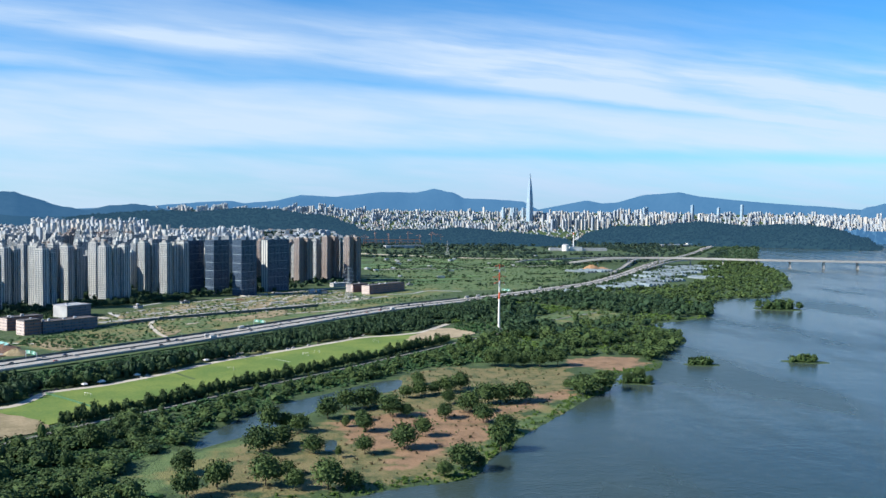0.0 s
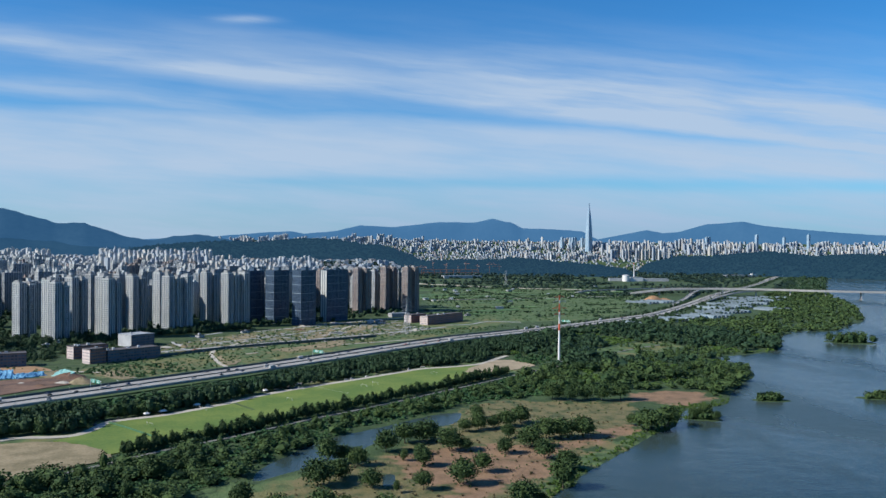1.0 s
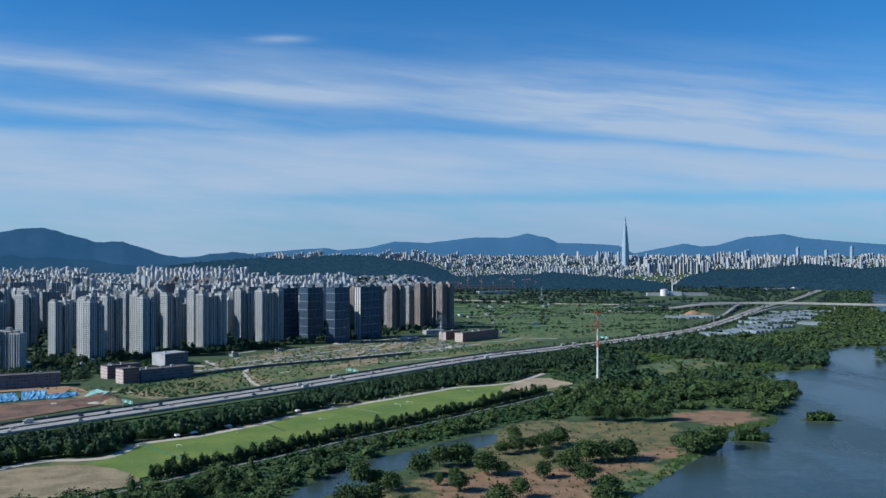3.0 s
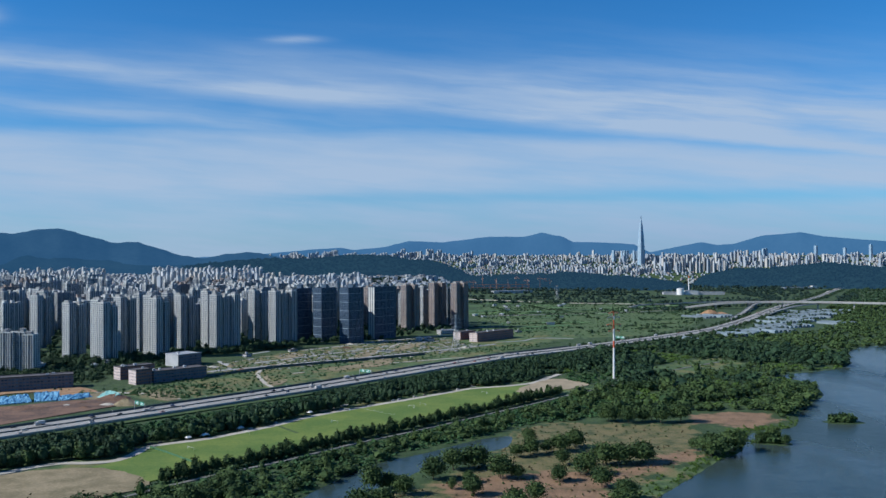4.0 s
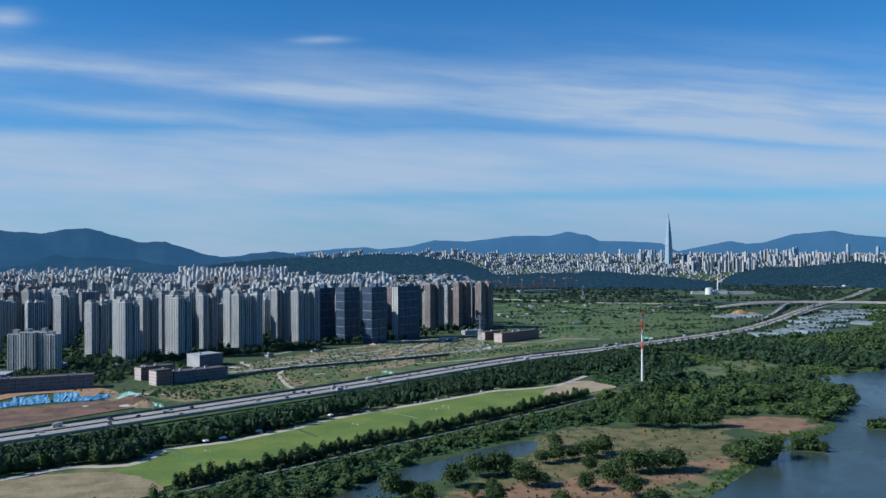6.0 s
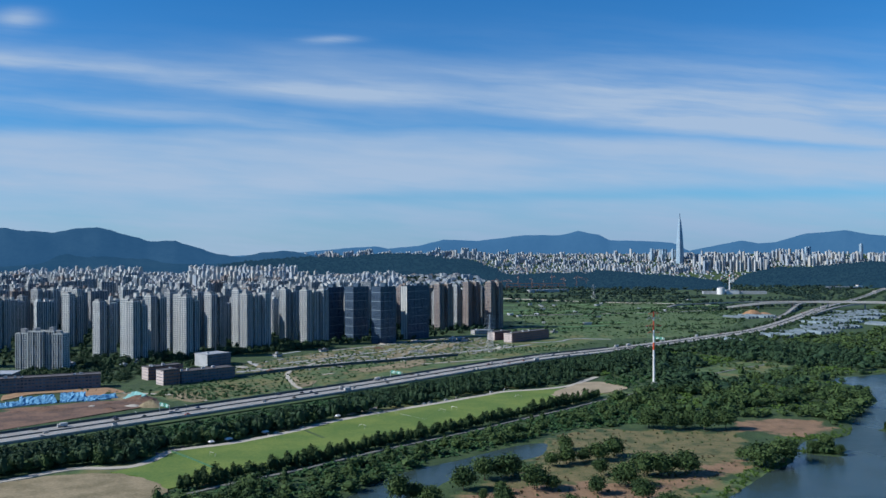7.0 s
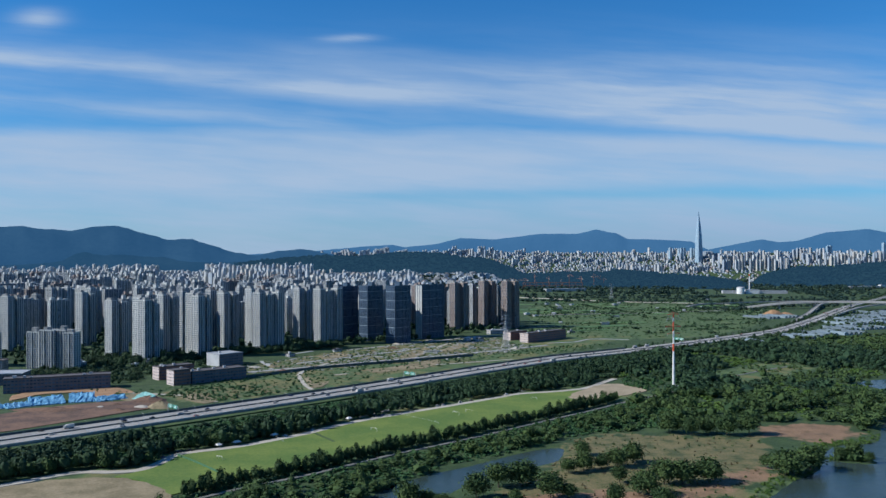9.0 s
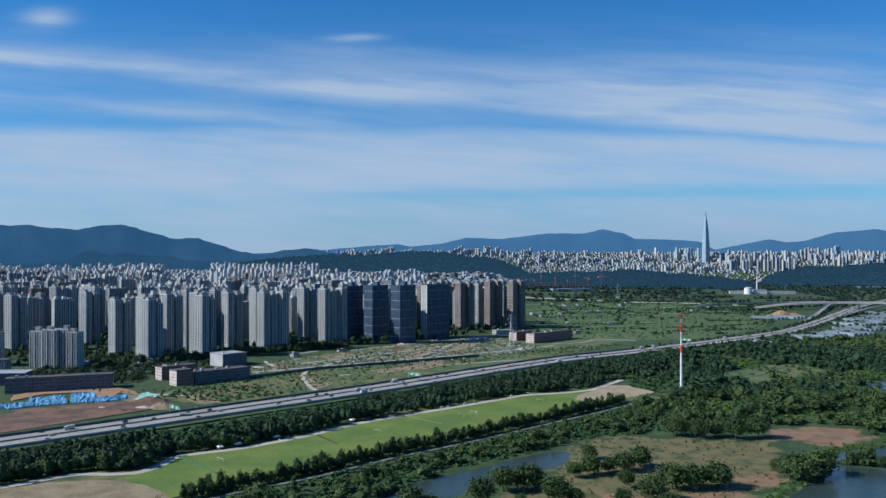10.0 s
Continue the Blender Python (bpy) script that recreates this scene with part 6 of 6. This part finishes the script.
# willows as x, y and crown width, bank by bank
POND_WILLOWS = [(-15, 526, 13), (4, 560, 16), (18, 585, 17), (34, 592, 21), (49, 564, 17), (16, 538, 6), (28, 523, 13), (25, 469, 12), (50, 480, 17), (65, 507, 12), (-6, 474, 14), (9, 464, 4), (2, 404, 18), (15, 404, 11), (-15, 406, 10), (79, 431, 17), (66, 419, 9), (109, 469, 17)]
SAND_WILLOWS = [(121, 511, 15), (112, 540, 14), (87, 554, 12), (60, 562, 10), (96, 597, 11), (107, 570, 18), (124, 594, 17), (136, 596, 20), (153, 599, 19), (66, 620, 11), (77, 627, 13), (90, 634, 10), (101, 637, 16), (114, 649, 15), (81, 671, 12), (162, 754, 17), (178, 746, 14), (192, 751, 14), (206, 744, 17)]
SHORE_WILLOWS = [(225, 748, 19), (211, 624, 24), (232, 637, 22), (-77, 441, 13), (-56, 413, 14), (-31, 415, 18), (-20, 432, 10), (-38, 479, 19), (-26, 493, 15), (-70, 400, 14), (-35, 533, 16), (-24, 539, 12), (-139, 497, 15), (90, 437, 6), (27, 553, 8), (203, 640, 9), (275, 669, 12), (264, 667, 9), (281, 658, 8)]
rng = random.Random(3)
for i, (x, y, w) in enumerate(POND_WILLOWS + SAND_WILLOWS + SHORE_WILLOWS):
    k = w / 11.6
    plant(WILLOWS, i % 5, x, y, rng.uniform(0, 360), k, max(0.7, min(1.5, k * rng.uniform(0.9, 1.2))))
for off, gap, keep in ((9.5, 5.4, 1.0), (14.0, 6.5, 0.55)):
    line = np.array([q for q in beside(TRACK_S, off) if -178 < q[0] < 150])
    step = np.concatenate([[0], np.cumsum(np.linalg.norm(np.diff(line, axis=0), axis=1))])
    for i, d in enumerate(np.arange(0, step[-1], gap)):
        if rng.random() < keep:
            x, y = np.interp(d, step, line[:, 0]), np.interp(d, step, line[:, 1])
            plant(ROWTREES, i % 3, x + rng.uniform(-1.2, 1.2), y + rng.uniform(-1.2, 1.2), rng.uniform(0, 360), rng.uniform(0.7, 1.2), rng.uniform(0.65, 1.25))


def grow(name, label, spots, shapes, mat, seed):
    """One wood out of many crowns: spots as x, y, width factor, height factor."""
    rng = np.random.default_rng(seed)
    vs, fs, ns, base = [], [], [], 0
    out = [outward(v) for v, f in shapes]
    z = np.maximum(land_height(spots[:, 0], spots[:, 1]), -0.6)
    pick = rng.integers(0, len(shapes), len(spots))
    turn = rng.uniform(0, 2 * math.pi, len(spots))
    for (x, y, sx, sz), h, p, a in zip(spots, z, pick, turn):
        v, f = shapes[p]
        c, s = math.cos(a), math.sin(a)
        vs.append(np.column_stack([(v[:, 0] * c - v[:, 1] * s) * sx + x, (v[:, 0] * s + v[:, 1] * c) * sx + y, v[:, 2] * sz + h]))
        n = out[p]
        ns.append(np.column_stack([n[:, 0] * c - n[:, 1] * s, n[:, 0] * s + n[:, 1] * c, n[:, 2]]))
        fs += [tuple(i + base for i in q) for q in f]
        base += len(v)
    ob = new(name, mesh_of(name, np.vstack(vs), fs, mat, normals=np.vstack(ns)))
    return tagged(ob, label, "wood", kind="stuff")


def scatter(poly, gap, seed, w=(0.8, 1.3), h=(0.7, 1.2), keep=1.0, clear=()):
    rng = np.random.default_rng(seed)
    p = np.array(poly, float)
    gx, gy = np.meshgrid(np.arange(p[:, 0].min(), p[:, 0].max(), gap), np.arange(p[:, 1].min(), p[:, 1].max(), gap))
    x, y = gx.ravel() + rng.uniform(-gap, gap, gx.size) * 0.5, gy.ravel() + rng.uniform(-gap, gap, gx.size) * 0.5
    ok = inside(poly, x, y) & (rng.random(x.size) < keep)
    for q, d in clear:
        ok &= away(q, x, y) > d
    x, y = x[ok], y[ok]
    dry = land_height(x, y) > -0.55
    x, y = x[dry], y[dry]
    return np.column_stack([x, y, rng.uniform(*w, x.size), rng.uniform(*h, x.size)])


DENSE = [crown_shape(160 + i, 10, 9.5, 34, 10, 0.46, 0.0) for i in range(6)]
MIDWOOD = [crown_shape(66 + i, 10, 9.5, 14, 6, 0.85, 0.0) for i in range(6)]
NEARWOOD = [crown_shape(60 + i, 9.5, 9.5, 21, 7, 0.66, 0.03) for i in range(6)]
POPLARS = [crown_shape(70 + i, 6.5, 12.5, 17, 7, 0.62, 0.03, True) for i in range(5)]
TINYWOOD = [crown_shape(85 + i, 14, 11, 6, 3, 2.4, 0.0) for i in range(5)]
HILLCROWN = [crown_shape(185 + i, 14, 11, 4, 2, 3.4, 0.0) for i in range(5)]
FARWOOD = [crown_shape(80 + i, 12, 10, 9, 4, 1.7, 0.0) for i in range(6)]
LOWBUSH = [crown_shape(290 + i, 5, 3, 6, 3, 0.95, -0.3) for i in range(5)]
BUSH = [crown_shape(90 + i, 5, 3, 9, 5, 0.6, -0.3) for i in range(5)]
# belt between the highway and the gravel track
def kept_low(spots, tall):
    """Trees get lower towards the highway, sized so that the camera sees it over them."""
    d = away(HWY, spots[:, 0], spots[:, 1])
    spots[:, 3] = np.minimum(spots[:, 3], np.maximum(0.12, ((d - 20) * 0.145 + 1.5) / tall * np.random.default_rng(len(spots)).uniform(0.75, 1.4, len(spots))))
    return spots


LOWER = [(-420, 560), (-350, 640), (-250, 760), (-130, 892), (-60, 960), (-90, 800), (-160, 712), (-216, 665), (-226, 622), (-262, 615), (-300, 580), (-350, 530)]
trees = scatter(LOWER, 5.6, 1, (0.8, 1.6), (0.6, 1.35), 0.95, ((HWY, 27), (TRACK_N, 9)))
trees = kept_low(trees, 11.5)
deep = away(TRACK_N, trees[:, 0], trees[:, 1])
reach = np.array([25 + 16 * noise.noise(Vector((q[0] * 0.02, q[1] * 0.02, 5.0))) + (60 if q[0] < -262 else 0) for q in trees])
near_track, shrubs = trees[deep < reach], trees[deep >= reach]
pick = np.random.default_rng(5).random(len(near_track)) < 0.62
grow("wood", "dense dark belt of tall trees along the gravel track", near_track[pick], POPLARS, M_LEAF_DARK, 2)
grow("wood", "rounder green trees mixed into the belt by the track", near_track[~pick] * np.array([1, 1, 0.75, 0.95]), NEARWOOD, M_LEAF, 20)
odd = np.random.default_rng(6).random(len(shrubs)) < 0.10
grow("wood", "scattered trees on the green slope below the highway", shrubs[odd] * np.array([1, 1, 0.7, 0.75]), NEARWOOD, M_LEAF_DARK, 16)
BELT_R = [(-118, 790), (-94, 812), (-45, 860), (3, 906), (45, 952), (92, 972), (124, 995), (150, 1045), (200, 1100), (262, 1200), (310, 1330), (207, 1275), (115, 1198), (28, 1103), (-60, 1000), (-118, 925)]
CLEARING = [(-112, 800), (-100, 838), (-72, 868), (-60, 862), (-80, 835), (-100, 800)]
mixed = scatter(BELT_R, 7.0, 17, (0.7, 1.5), (0.55, 1.25), 0.92, ((HWY, 25), (TRACK_N, 10)))
mixed = mixed[~inside(CLEARING, mixed[:, 0], mixed[:, 1])]
thin = np.array([noise.noise(Vector((q[0] * 0.022, q[1] * 0.022, 8.0))) for q in mixed])
mixed[:, 3] *= np.clip(1 + thin * 1.1, 0.4, 1.25)
mixed = mixed[(thin > -0.2) | (away(TRACK_N, mixed[:, 0], mixed[:, 1]) < 26)]
mixed = kept_low(mixed, 10.5)
pick = np.random.default_rng(7).random(len(mixed)) < 0.45
grow("wood", "mixed dark trees filling the slope below the highway", mixed[pick], NEARWOOD, M_LEAF_DARK, 18)
grow("wood", "upright dark trees on the slope below the highway", mixed[~pick] * np.array([1, 1, 0.9, 0.85]), POPLARS, M_LEAF_DARK, 23)
tagged(new("road", mesh_of("gravel_track", *ribbon(rounded([(-100, 812), (-88, 834), (-68, 862)], 4), 5, 0.68, 1.0), M_TRACK)), "short pale gravel spur into the trees", "road", kind="structure")
grow("bushes", "low green bushes on the highway verge", np.vstack([shrubs[~odd] * np.array([1, 1, 0.95, 0.9]), scatter(LOWER, 5, 21, (0.5, 1.3), (0.4, 1.0), 0.7, ((HWY, 22), (TRACK_N, 20)))]), LOWBUSH, M_SCRUBLEAF, 22)
# scrub between the path and the pond
SCRUB = [(-270, 440), (-196, 530), (-180, 551), (-134, 606), (-75, 668), (-15, 715), (36, 770), (92, 826), (150, 890), (236, 984), (200, 800), (130, 760), (75, 735), (55, 705), (-10, 645), (-60, 575), (-90, 500), (-150, 440), (-170, 380), (-250, 330)]
grow("wood", "mixed green riverside scrub and willows", scatter(SCRUB, 9.2, 3, (0.35, 1.4), (0.3, 0.95), 0.50, ((TRACK_S, 17),)), NEARWOOD, M_LEAF, 4)
LEFTWOOD = [(-300, 420), (-200, 505), (-130, 560), (-85, 500), (-112, 470), (-112, 425), (-85, 405), (-75, 372), (-200, 320), (-320, 300)]
grow("wood", "thick willow wood on the river bank", scatter(LEFTWOOD, 12, 5, (0.6, 1.9), (0.5, 1.4), 0.58), DENSE, M_LEAF, 6)
RIVERWOOD = [(170, 1060), (240, 1000), (150, 890), (190, 850), (160, 770), (200, 770), (240, 800), (320, 800), (318, 760), (345, 790), (386, 846), (421, 897), (440, 980), (430, 1029), (300, 1010), (280, 1100), (370, 1195), (420, 1205), (440, 1130),
             (484, 1066), (537, 1099), (579, 1156), (636, 1276), (560, 1360), (450, 1440), (360, 1410), (250, 1340), (190, 1160)]
spots = scatter(RIVERWOOD, 9.5, 7, (0.5, 1.3), (0.45, 1.0), 0.82)
gap = np.array([noise.noise(Vector((q[0] * 0.016, q[1] * 0.016, 7.0))) for q in spots])
spots = kept_low(spots, 10.0)
holes = spots[gap <= -0.20]
spots = spots[gap > -0.24]
spots[:, 2:] *= np.where(np.random.default_rng(77).random(len(spots)) < 0.16, 1.65, 0.95)[:, None]
grow("bushes", "scattered bushes on the riverside meadow", np.vstack([scatter([(300, 1010), (430, 1029), (450, 1050), (484, 1066), (440, 1130), (325, 1037)], 8, 66, (0.6, 2.0), (0.6, 2.0), 0.6), scatter(MEADOW[1], 13, 64, (0.4, 1.6), (0.4, 1.5), 0.35), [(345, 1080, 2.2, 3.2)]]), BUSH, M_LEAF, 65)
grow("bushes", "bright green scrub in the clearings of the riverside wood", np.vstack([holes, holes + np.array([4.0, 3.0, 0, 0])]) * np.array([1, 1, 1.1, 0.9]), LOWBUSH, M_REED, 67)
grow("wood", "dense riverside wood reaching the water", spots[spots[:, 1] < 940], NEARWOOD, M_LEAF, 8)
grow("wood", "dense wood behind the riverside meadow", spots[spots[:, 1] >= 940], MIDWOOD, M_LEAF_DARK, 19)
grow("bushes", "low scrub between the riverside trees", np.vstack([scatter(LEFTWOOD, 5, 61, (0.5, 1.3), (0.3, 0.9), 0.7), scatter(SCRUB, 4.6, 62, (0.5, 1.2), (0.3, 0.9), 0.8, ((TRACK_S, 4),))]), LOWBUSH, M_SCRUBLEAF, 63)
FARBANK = [(450, 1450), (560, 1370), (640, 1285), (702, 1353), (763, 1350), (844, 1448), (948, 1573), (1116, 1904), (1291, 2346), (1180, 2420), (1060, 2250), (960, 2000), (820, 1700), (700, 1560), (560, 1530)]
grow("wood", "wooded river bank below the bridge", scatter(FARBANK, 13, 9, (0.5, 1.4), (0.3, 0.9), 0.6), FARWOOD, M_LEAF, 10)
PLAIN = [(90, 1560), (140, 2300), (200, 2650), (500, 2700), (900, 2520), (700, 2060), (560, 1760), (400, 1570), (250, 1500)]
rg = np.random.default_rng(11)
rows = []
for k in range(110):
    x, y = rg.uniform(100, 760), rg.uniform(1560, 2650)
    if not inside(PLAIN, x, y):
        continue
    a = radians(rg.choice((14, 14, 14, 100)) + rg.normal() * 5)
    for d in np.arange(0, rg.uniform(25, 190), rg.uniform(6, 11)):
        rows.append((x + d * math.cos(a) + rg.normal() * 1.5, y + d * math.sin(a) + rg.normal() * 1.5, rg.uniform(0.2, 0.5), rg.uniform(0.12, 0.4)))
rows += [tuple(q) for q in scatter(PLAIN, 45, 15, (0.4, 0.9), (0.3, 0.7), 0.35)]
rows = np.array([q for q in rows if inside(PLAIN, q[0], q[1])])
grow("bushes", "low dark bushes dotted over the green plain", scatter(PLAIN, 15, 88, (0.10, 0.36), (0.06, 0.2), 0.6), HILLCROWN, M_SCRUBLEAF, 89)
GLASS = [(420, 1420), (560, 1530), (760, 1700), (980, 2050), (1010, 2180), (880, 2100), (760, 1900), (650, 1700), (480, 1530)]
grow("wood", "garden trees among the greenhouses", scatter(GLASS, 19, 91, (0.4, 0.9), (0.4, 0.9), 0.55, ((HWY, 20),)), FARWOOD, M_LEAF_DARK, 92)
grow("hedges", "hedge rows and small trees on the green plain", rows, TINYWOOD, M_LEAF_DARK, 12)
BELT2 = [(-200, 3250), (250, 3330), (700, 3300), (830, 3350), (1000, 3520), (1250, 3600), (1420, 3250), (1560, 3400), (1800, 3650), (1700, 3800), (1350, 4050), (650, 4000), (0, 4250), (-250, 4200)]
grow("wood", "dark woods on the plain before the far city", scatter(BELT2, 24, 13, (0.8, 1.5), (0.6, 1.2), 0.75), TINYWOOD, M_BELTLEAF, 14)
rg = np.random.default_rng(29)
rows = []
for x0, y0, x1, y1, deep, n in ((120, 2600, 760, 2560, 30, 70), (150, 2790, 700, 2700, 34, 90), (60, 2940, 520, 2890, 30, 60), (540, 2860, 800, 2800, 40, 50), (380, 3060, 800, 3010, 40, 80), (60, 3180, 800, 3180, 40, 110), (820, 2560, 1080, 2600, 40, 60), (1090, 2700, 1200, 3250, 40, 110), (830, 2760, 1040, 2720, 20, 24), (860, 3090, 1180, 3200, 60, 90), (700, 2330, 980, 2380, 36, 60), (560, 2240, 700, 2200, 20, 26), (1240, 2560, 1500, 2960, 40, 60), (-60, 2560, 120, 2700, 60, 50)):
    k = rg.random(n)
    rows.append(np.column_stack([x0 + (x1 - x0) * k + rg.normal(size=n) * 8, y0 + (y1 - y0) * k + rg.normal(size=n) * deep * 0.5, rg.uniform(0.5, 1.2, n), rg.uniform(0.4, 0.95, n)]))
grow("wood", "trees on the far river bank beyond the bridge", scatter([(1180, 2420), (1291, 2346), (1540, 2800), (1870, 3420), (1720, 3420), (1440, 2940)], 20, 93, (0.5, 1.0), (0.4, 0.8), 0.6), TINYWOOD, M_LEAF_DARK, 94)
grow("wood", "dark trees round the plant on the plain", scatter([(1095, 2650), (1290, 2700), (1400, 3080), (1420, 3450), (1250, 3550), (1000, 3450), (860, 3260), (860, 3130), (1100, 3130)], 25, 95, (0.6, 1.2), (0.5, 0.9), 0.55, ((HWY, 30),)), TINYWOOD, M_BELTLEAF, 96)
grow("wood", "dark tree rows between the far fields", np.vstack(rows), TINYWOOD, M_BELTLEAF, 30)
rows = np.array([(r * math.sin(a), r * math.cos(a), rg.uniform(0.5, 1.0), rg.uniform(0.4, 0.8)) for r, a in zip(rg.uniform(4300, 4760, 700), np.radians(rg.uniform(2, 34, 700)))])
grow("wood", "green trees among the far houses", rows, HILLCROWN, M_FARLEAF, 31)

grow("bushes", "rough bushes and young trees round the foot of the mast", np.vstack([scatter([(165, 1005), (190, 965), (236, 985), (262, 1020), (240, 1060), (180, 1060)], 6.5, 97, (0.5, 1.5), (0.5, 1.6), 0.55, ((TRACK_S, 5), ([(222, 1003), (222, 1004)], 7))), scatter([(-330, 930), (-300, 905), (-255, 890), (-200, 950), (-250, 1000), (-300, 985)], 6, 98, (0.4, 1.1), (0.3, 0.9), 0.5)]), BUSH, M_SCRUBLEAF, 99)
ISLES = [(cx + rx * 0.8 * math.cos(k * 2.4) * (k % 5) / 5, cy + ry * 0.7 * math.sin(k * 2.4) * (k % 5) / 5) for cx, cy, rx, ry, _ in ISLETS for k in range(26 if rx < 30 else 60)]
grow("bushes", "green bushes covering the small river islands", np.array([(x, y, 1.1 + 0.8 * (i % 4) / 4, 1.5 + 1.0 * (i % 3) / 3) for i, (x, y) in enumerate(ISLES)]), BUSH, M_LEAF, 24)
bank = np.array([(x + q * 2.2, y + 3) for x, y in SHORE[12:62] for q in (-1, -2.2, -0.2)])
rg = np.random.default_rng(8)
bank = np.vstack([bank + rg.normal(size=bank.shape) * 5 for _ in range(4)])
bank = bank[land_height(bank[:, 0], bank[:, 1]) > -0.7]
grow("reeds", "bright green reeds and bushes along the water's edge", np.column_stack([bank, rg.uniform(0.2, 0.7, len(bank)), rg.uniform(0.2, 0.55, len(bank))]), BUSH, M_REED, 25)
dryb = scatter(DRY, 7, 26, (0.12, 0.5), (0.15, 0.5), 0.6)
clump = np.array([noise.noise(Vector((q[0] * 0.045, q[1] * 0.045, 2.0))) for q in dryb])
greenb = dryb[clump < -0.12]
dryb = dryb[clump > 0.02]
grow("bushes", "small green bushes on the dry peninsula", greenb, BUSH, M_LEAF, 28)
grow("dry_shrubs", "tufts of dry brown and olive shrubs on the sand", dryb, BUSH, M_SHRUB, 27)
# trees between the apartment towers
TOWN = [(-640, 1170), (-560, 1150), (-520, 1190), (-440, 1180), (-380, 1215), (-300, 1310), (-200, 1400), (-80, 1500), (60, 1680), (20, 1850), (-100, 1900), (-900, 1900), (-900, 1300)]
grow("wood", "dark garden trees between the apartment towers", scatter(TOWN, 15, 31, (0.5, 1.0), (0.5, 1.0), 0.6), FARWOOD, M_LEAF_DARK, 32)
EDGE = [(-600, 1150), (-540, 1165), (-470, 1160), (-400, 1200), (-300, 1290), (-200, 1390), (-215, 1440), (-330, 1330), (-440, 1230), (-560, 1210)]
grow("wood", "dark trees at the foot of the front towers", scatter(EDGE, 8, 33, (0.7, 1.2), (0.6, 1.1), 0.75), NEARWOOD, M_LEAF_DARK, 34)
GREEN = [(-430, 960), (-380, 960), (-330, 985), (-270, 1060), (-215, 1110), (-60, 1240), (60, 1330), (160, 1420), (240, 1440), (160, 1340), (40, 1250), (-60, 1140), (-180, 970), (-250, 895), (-330, 915)]
grow("bushes", "low scrub on the rough land by the highway", scatter(GREEN, 7.5, 35, (0.2, 0.9), (0.2, 0.8), 0.5, ((HWY, 20),)), LOWBUSH, M_SCRUBLEAF, 36)
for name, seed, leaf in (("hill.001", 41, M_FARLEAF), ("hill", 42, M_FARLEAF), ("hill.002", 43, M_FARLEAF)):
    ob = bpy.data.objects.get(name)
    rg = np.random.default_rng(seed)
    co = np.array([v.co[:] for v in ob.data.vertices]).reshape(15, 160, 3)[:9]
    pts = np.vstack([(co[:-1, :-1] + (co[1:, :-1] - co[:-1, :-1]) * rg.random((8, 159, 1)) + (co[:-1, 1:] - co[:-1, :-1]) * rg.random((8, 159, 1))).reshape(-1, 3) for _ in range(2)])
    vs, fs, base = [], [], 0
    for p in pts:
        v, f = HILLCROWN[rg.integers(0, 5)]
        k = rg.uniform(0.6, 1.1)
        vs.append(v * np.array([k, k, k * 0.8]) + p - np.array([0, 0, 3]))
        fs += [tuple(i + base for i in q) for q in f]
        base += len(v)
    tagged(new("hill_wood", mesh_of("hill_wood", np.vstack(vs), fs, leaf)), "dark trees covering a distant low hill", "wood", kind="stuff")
YARD = [(-560, 1090), (-470, 985), (-400, 1000), (-372, 1050), (-340, 1090), (-300, 1080), (-285, 1120), (-330, 1215), (-400, 1190), (-470, 1155), (-540, 1150)]
grow("wood", "garden trees and shrubs round the schools", scatter(YARD, 8, 51, (0.3, 0.9), (0.25, 0.8), 0.55, (([(-364, 1032), (-330, 1060), (-270, 1065)], 16), ([(-328, 1149), (-310, 1190)], 26))), NEARWOOD, M_LEAF_DARK, 52)
isle = [(x, y) for x, y in ((684, 1192), (692, 1203), (700, 1188), (707, 1204), (715, 1184), (722, 1194), (730, 1180), (675, 1202), (712, 1195), (697, 1196))]
grow("wood", "round green trees on the largest river island", np.array([(x, y, 1.2 + 0.1 * (i % 4), 1.3 + 0.15 * (i % 3)) for i, (x, y) in enumerate(isle)]), NEARWOOD, M_LEAF, 71)
side = [(x + rg.normal() * 2, y + rg.normal() * 2, rg.uniform(0.35, 0.8), rg.uniform(0.4, 0.8)) for off in (-26, -21, 22, 27) for x, y, _ in along(HWY, 11, off) if 230 < x < 1640 and rg.random() < 0.6 and not (780 < x < 1060 and off > 0)]
grow("wood", "roadside trees along the far stretch of the highway", np.array(side), MIDWOOD, M_LEAF_DARK, 72)
grow("bushes", "dark weeds and bushes on the raw land", scatter(RAW, 7, 73, (0.25, 0.8), (0.2, 0.7), 0.4), LOWBUSH, M_SCRUBLEAF, 74)
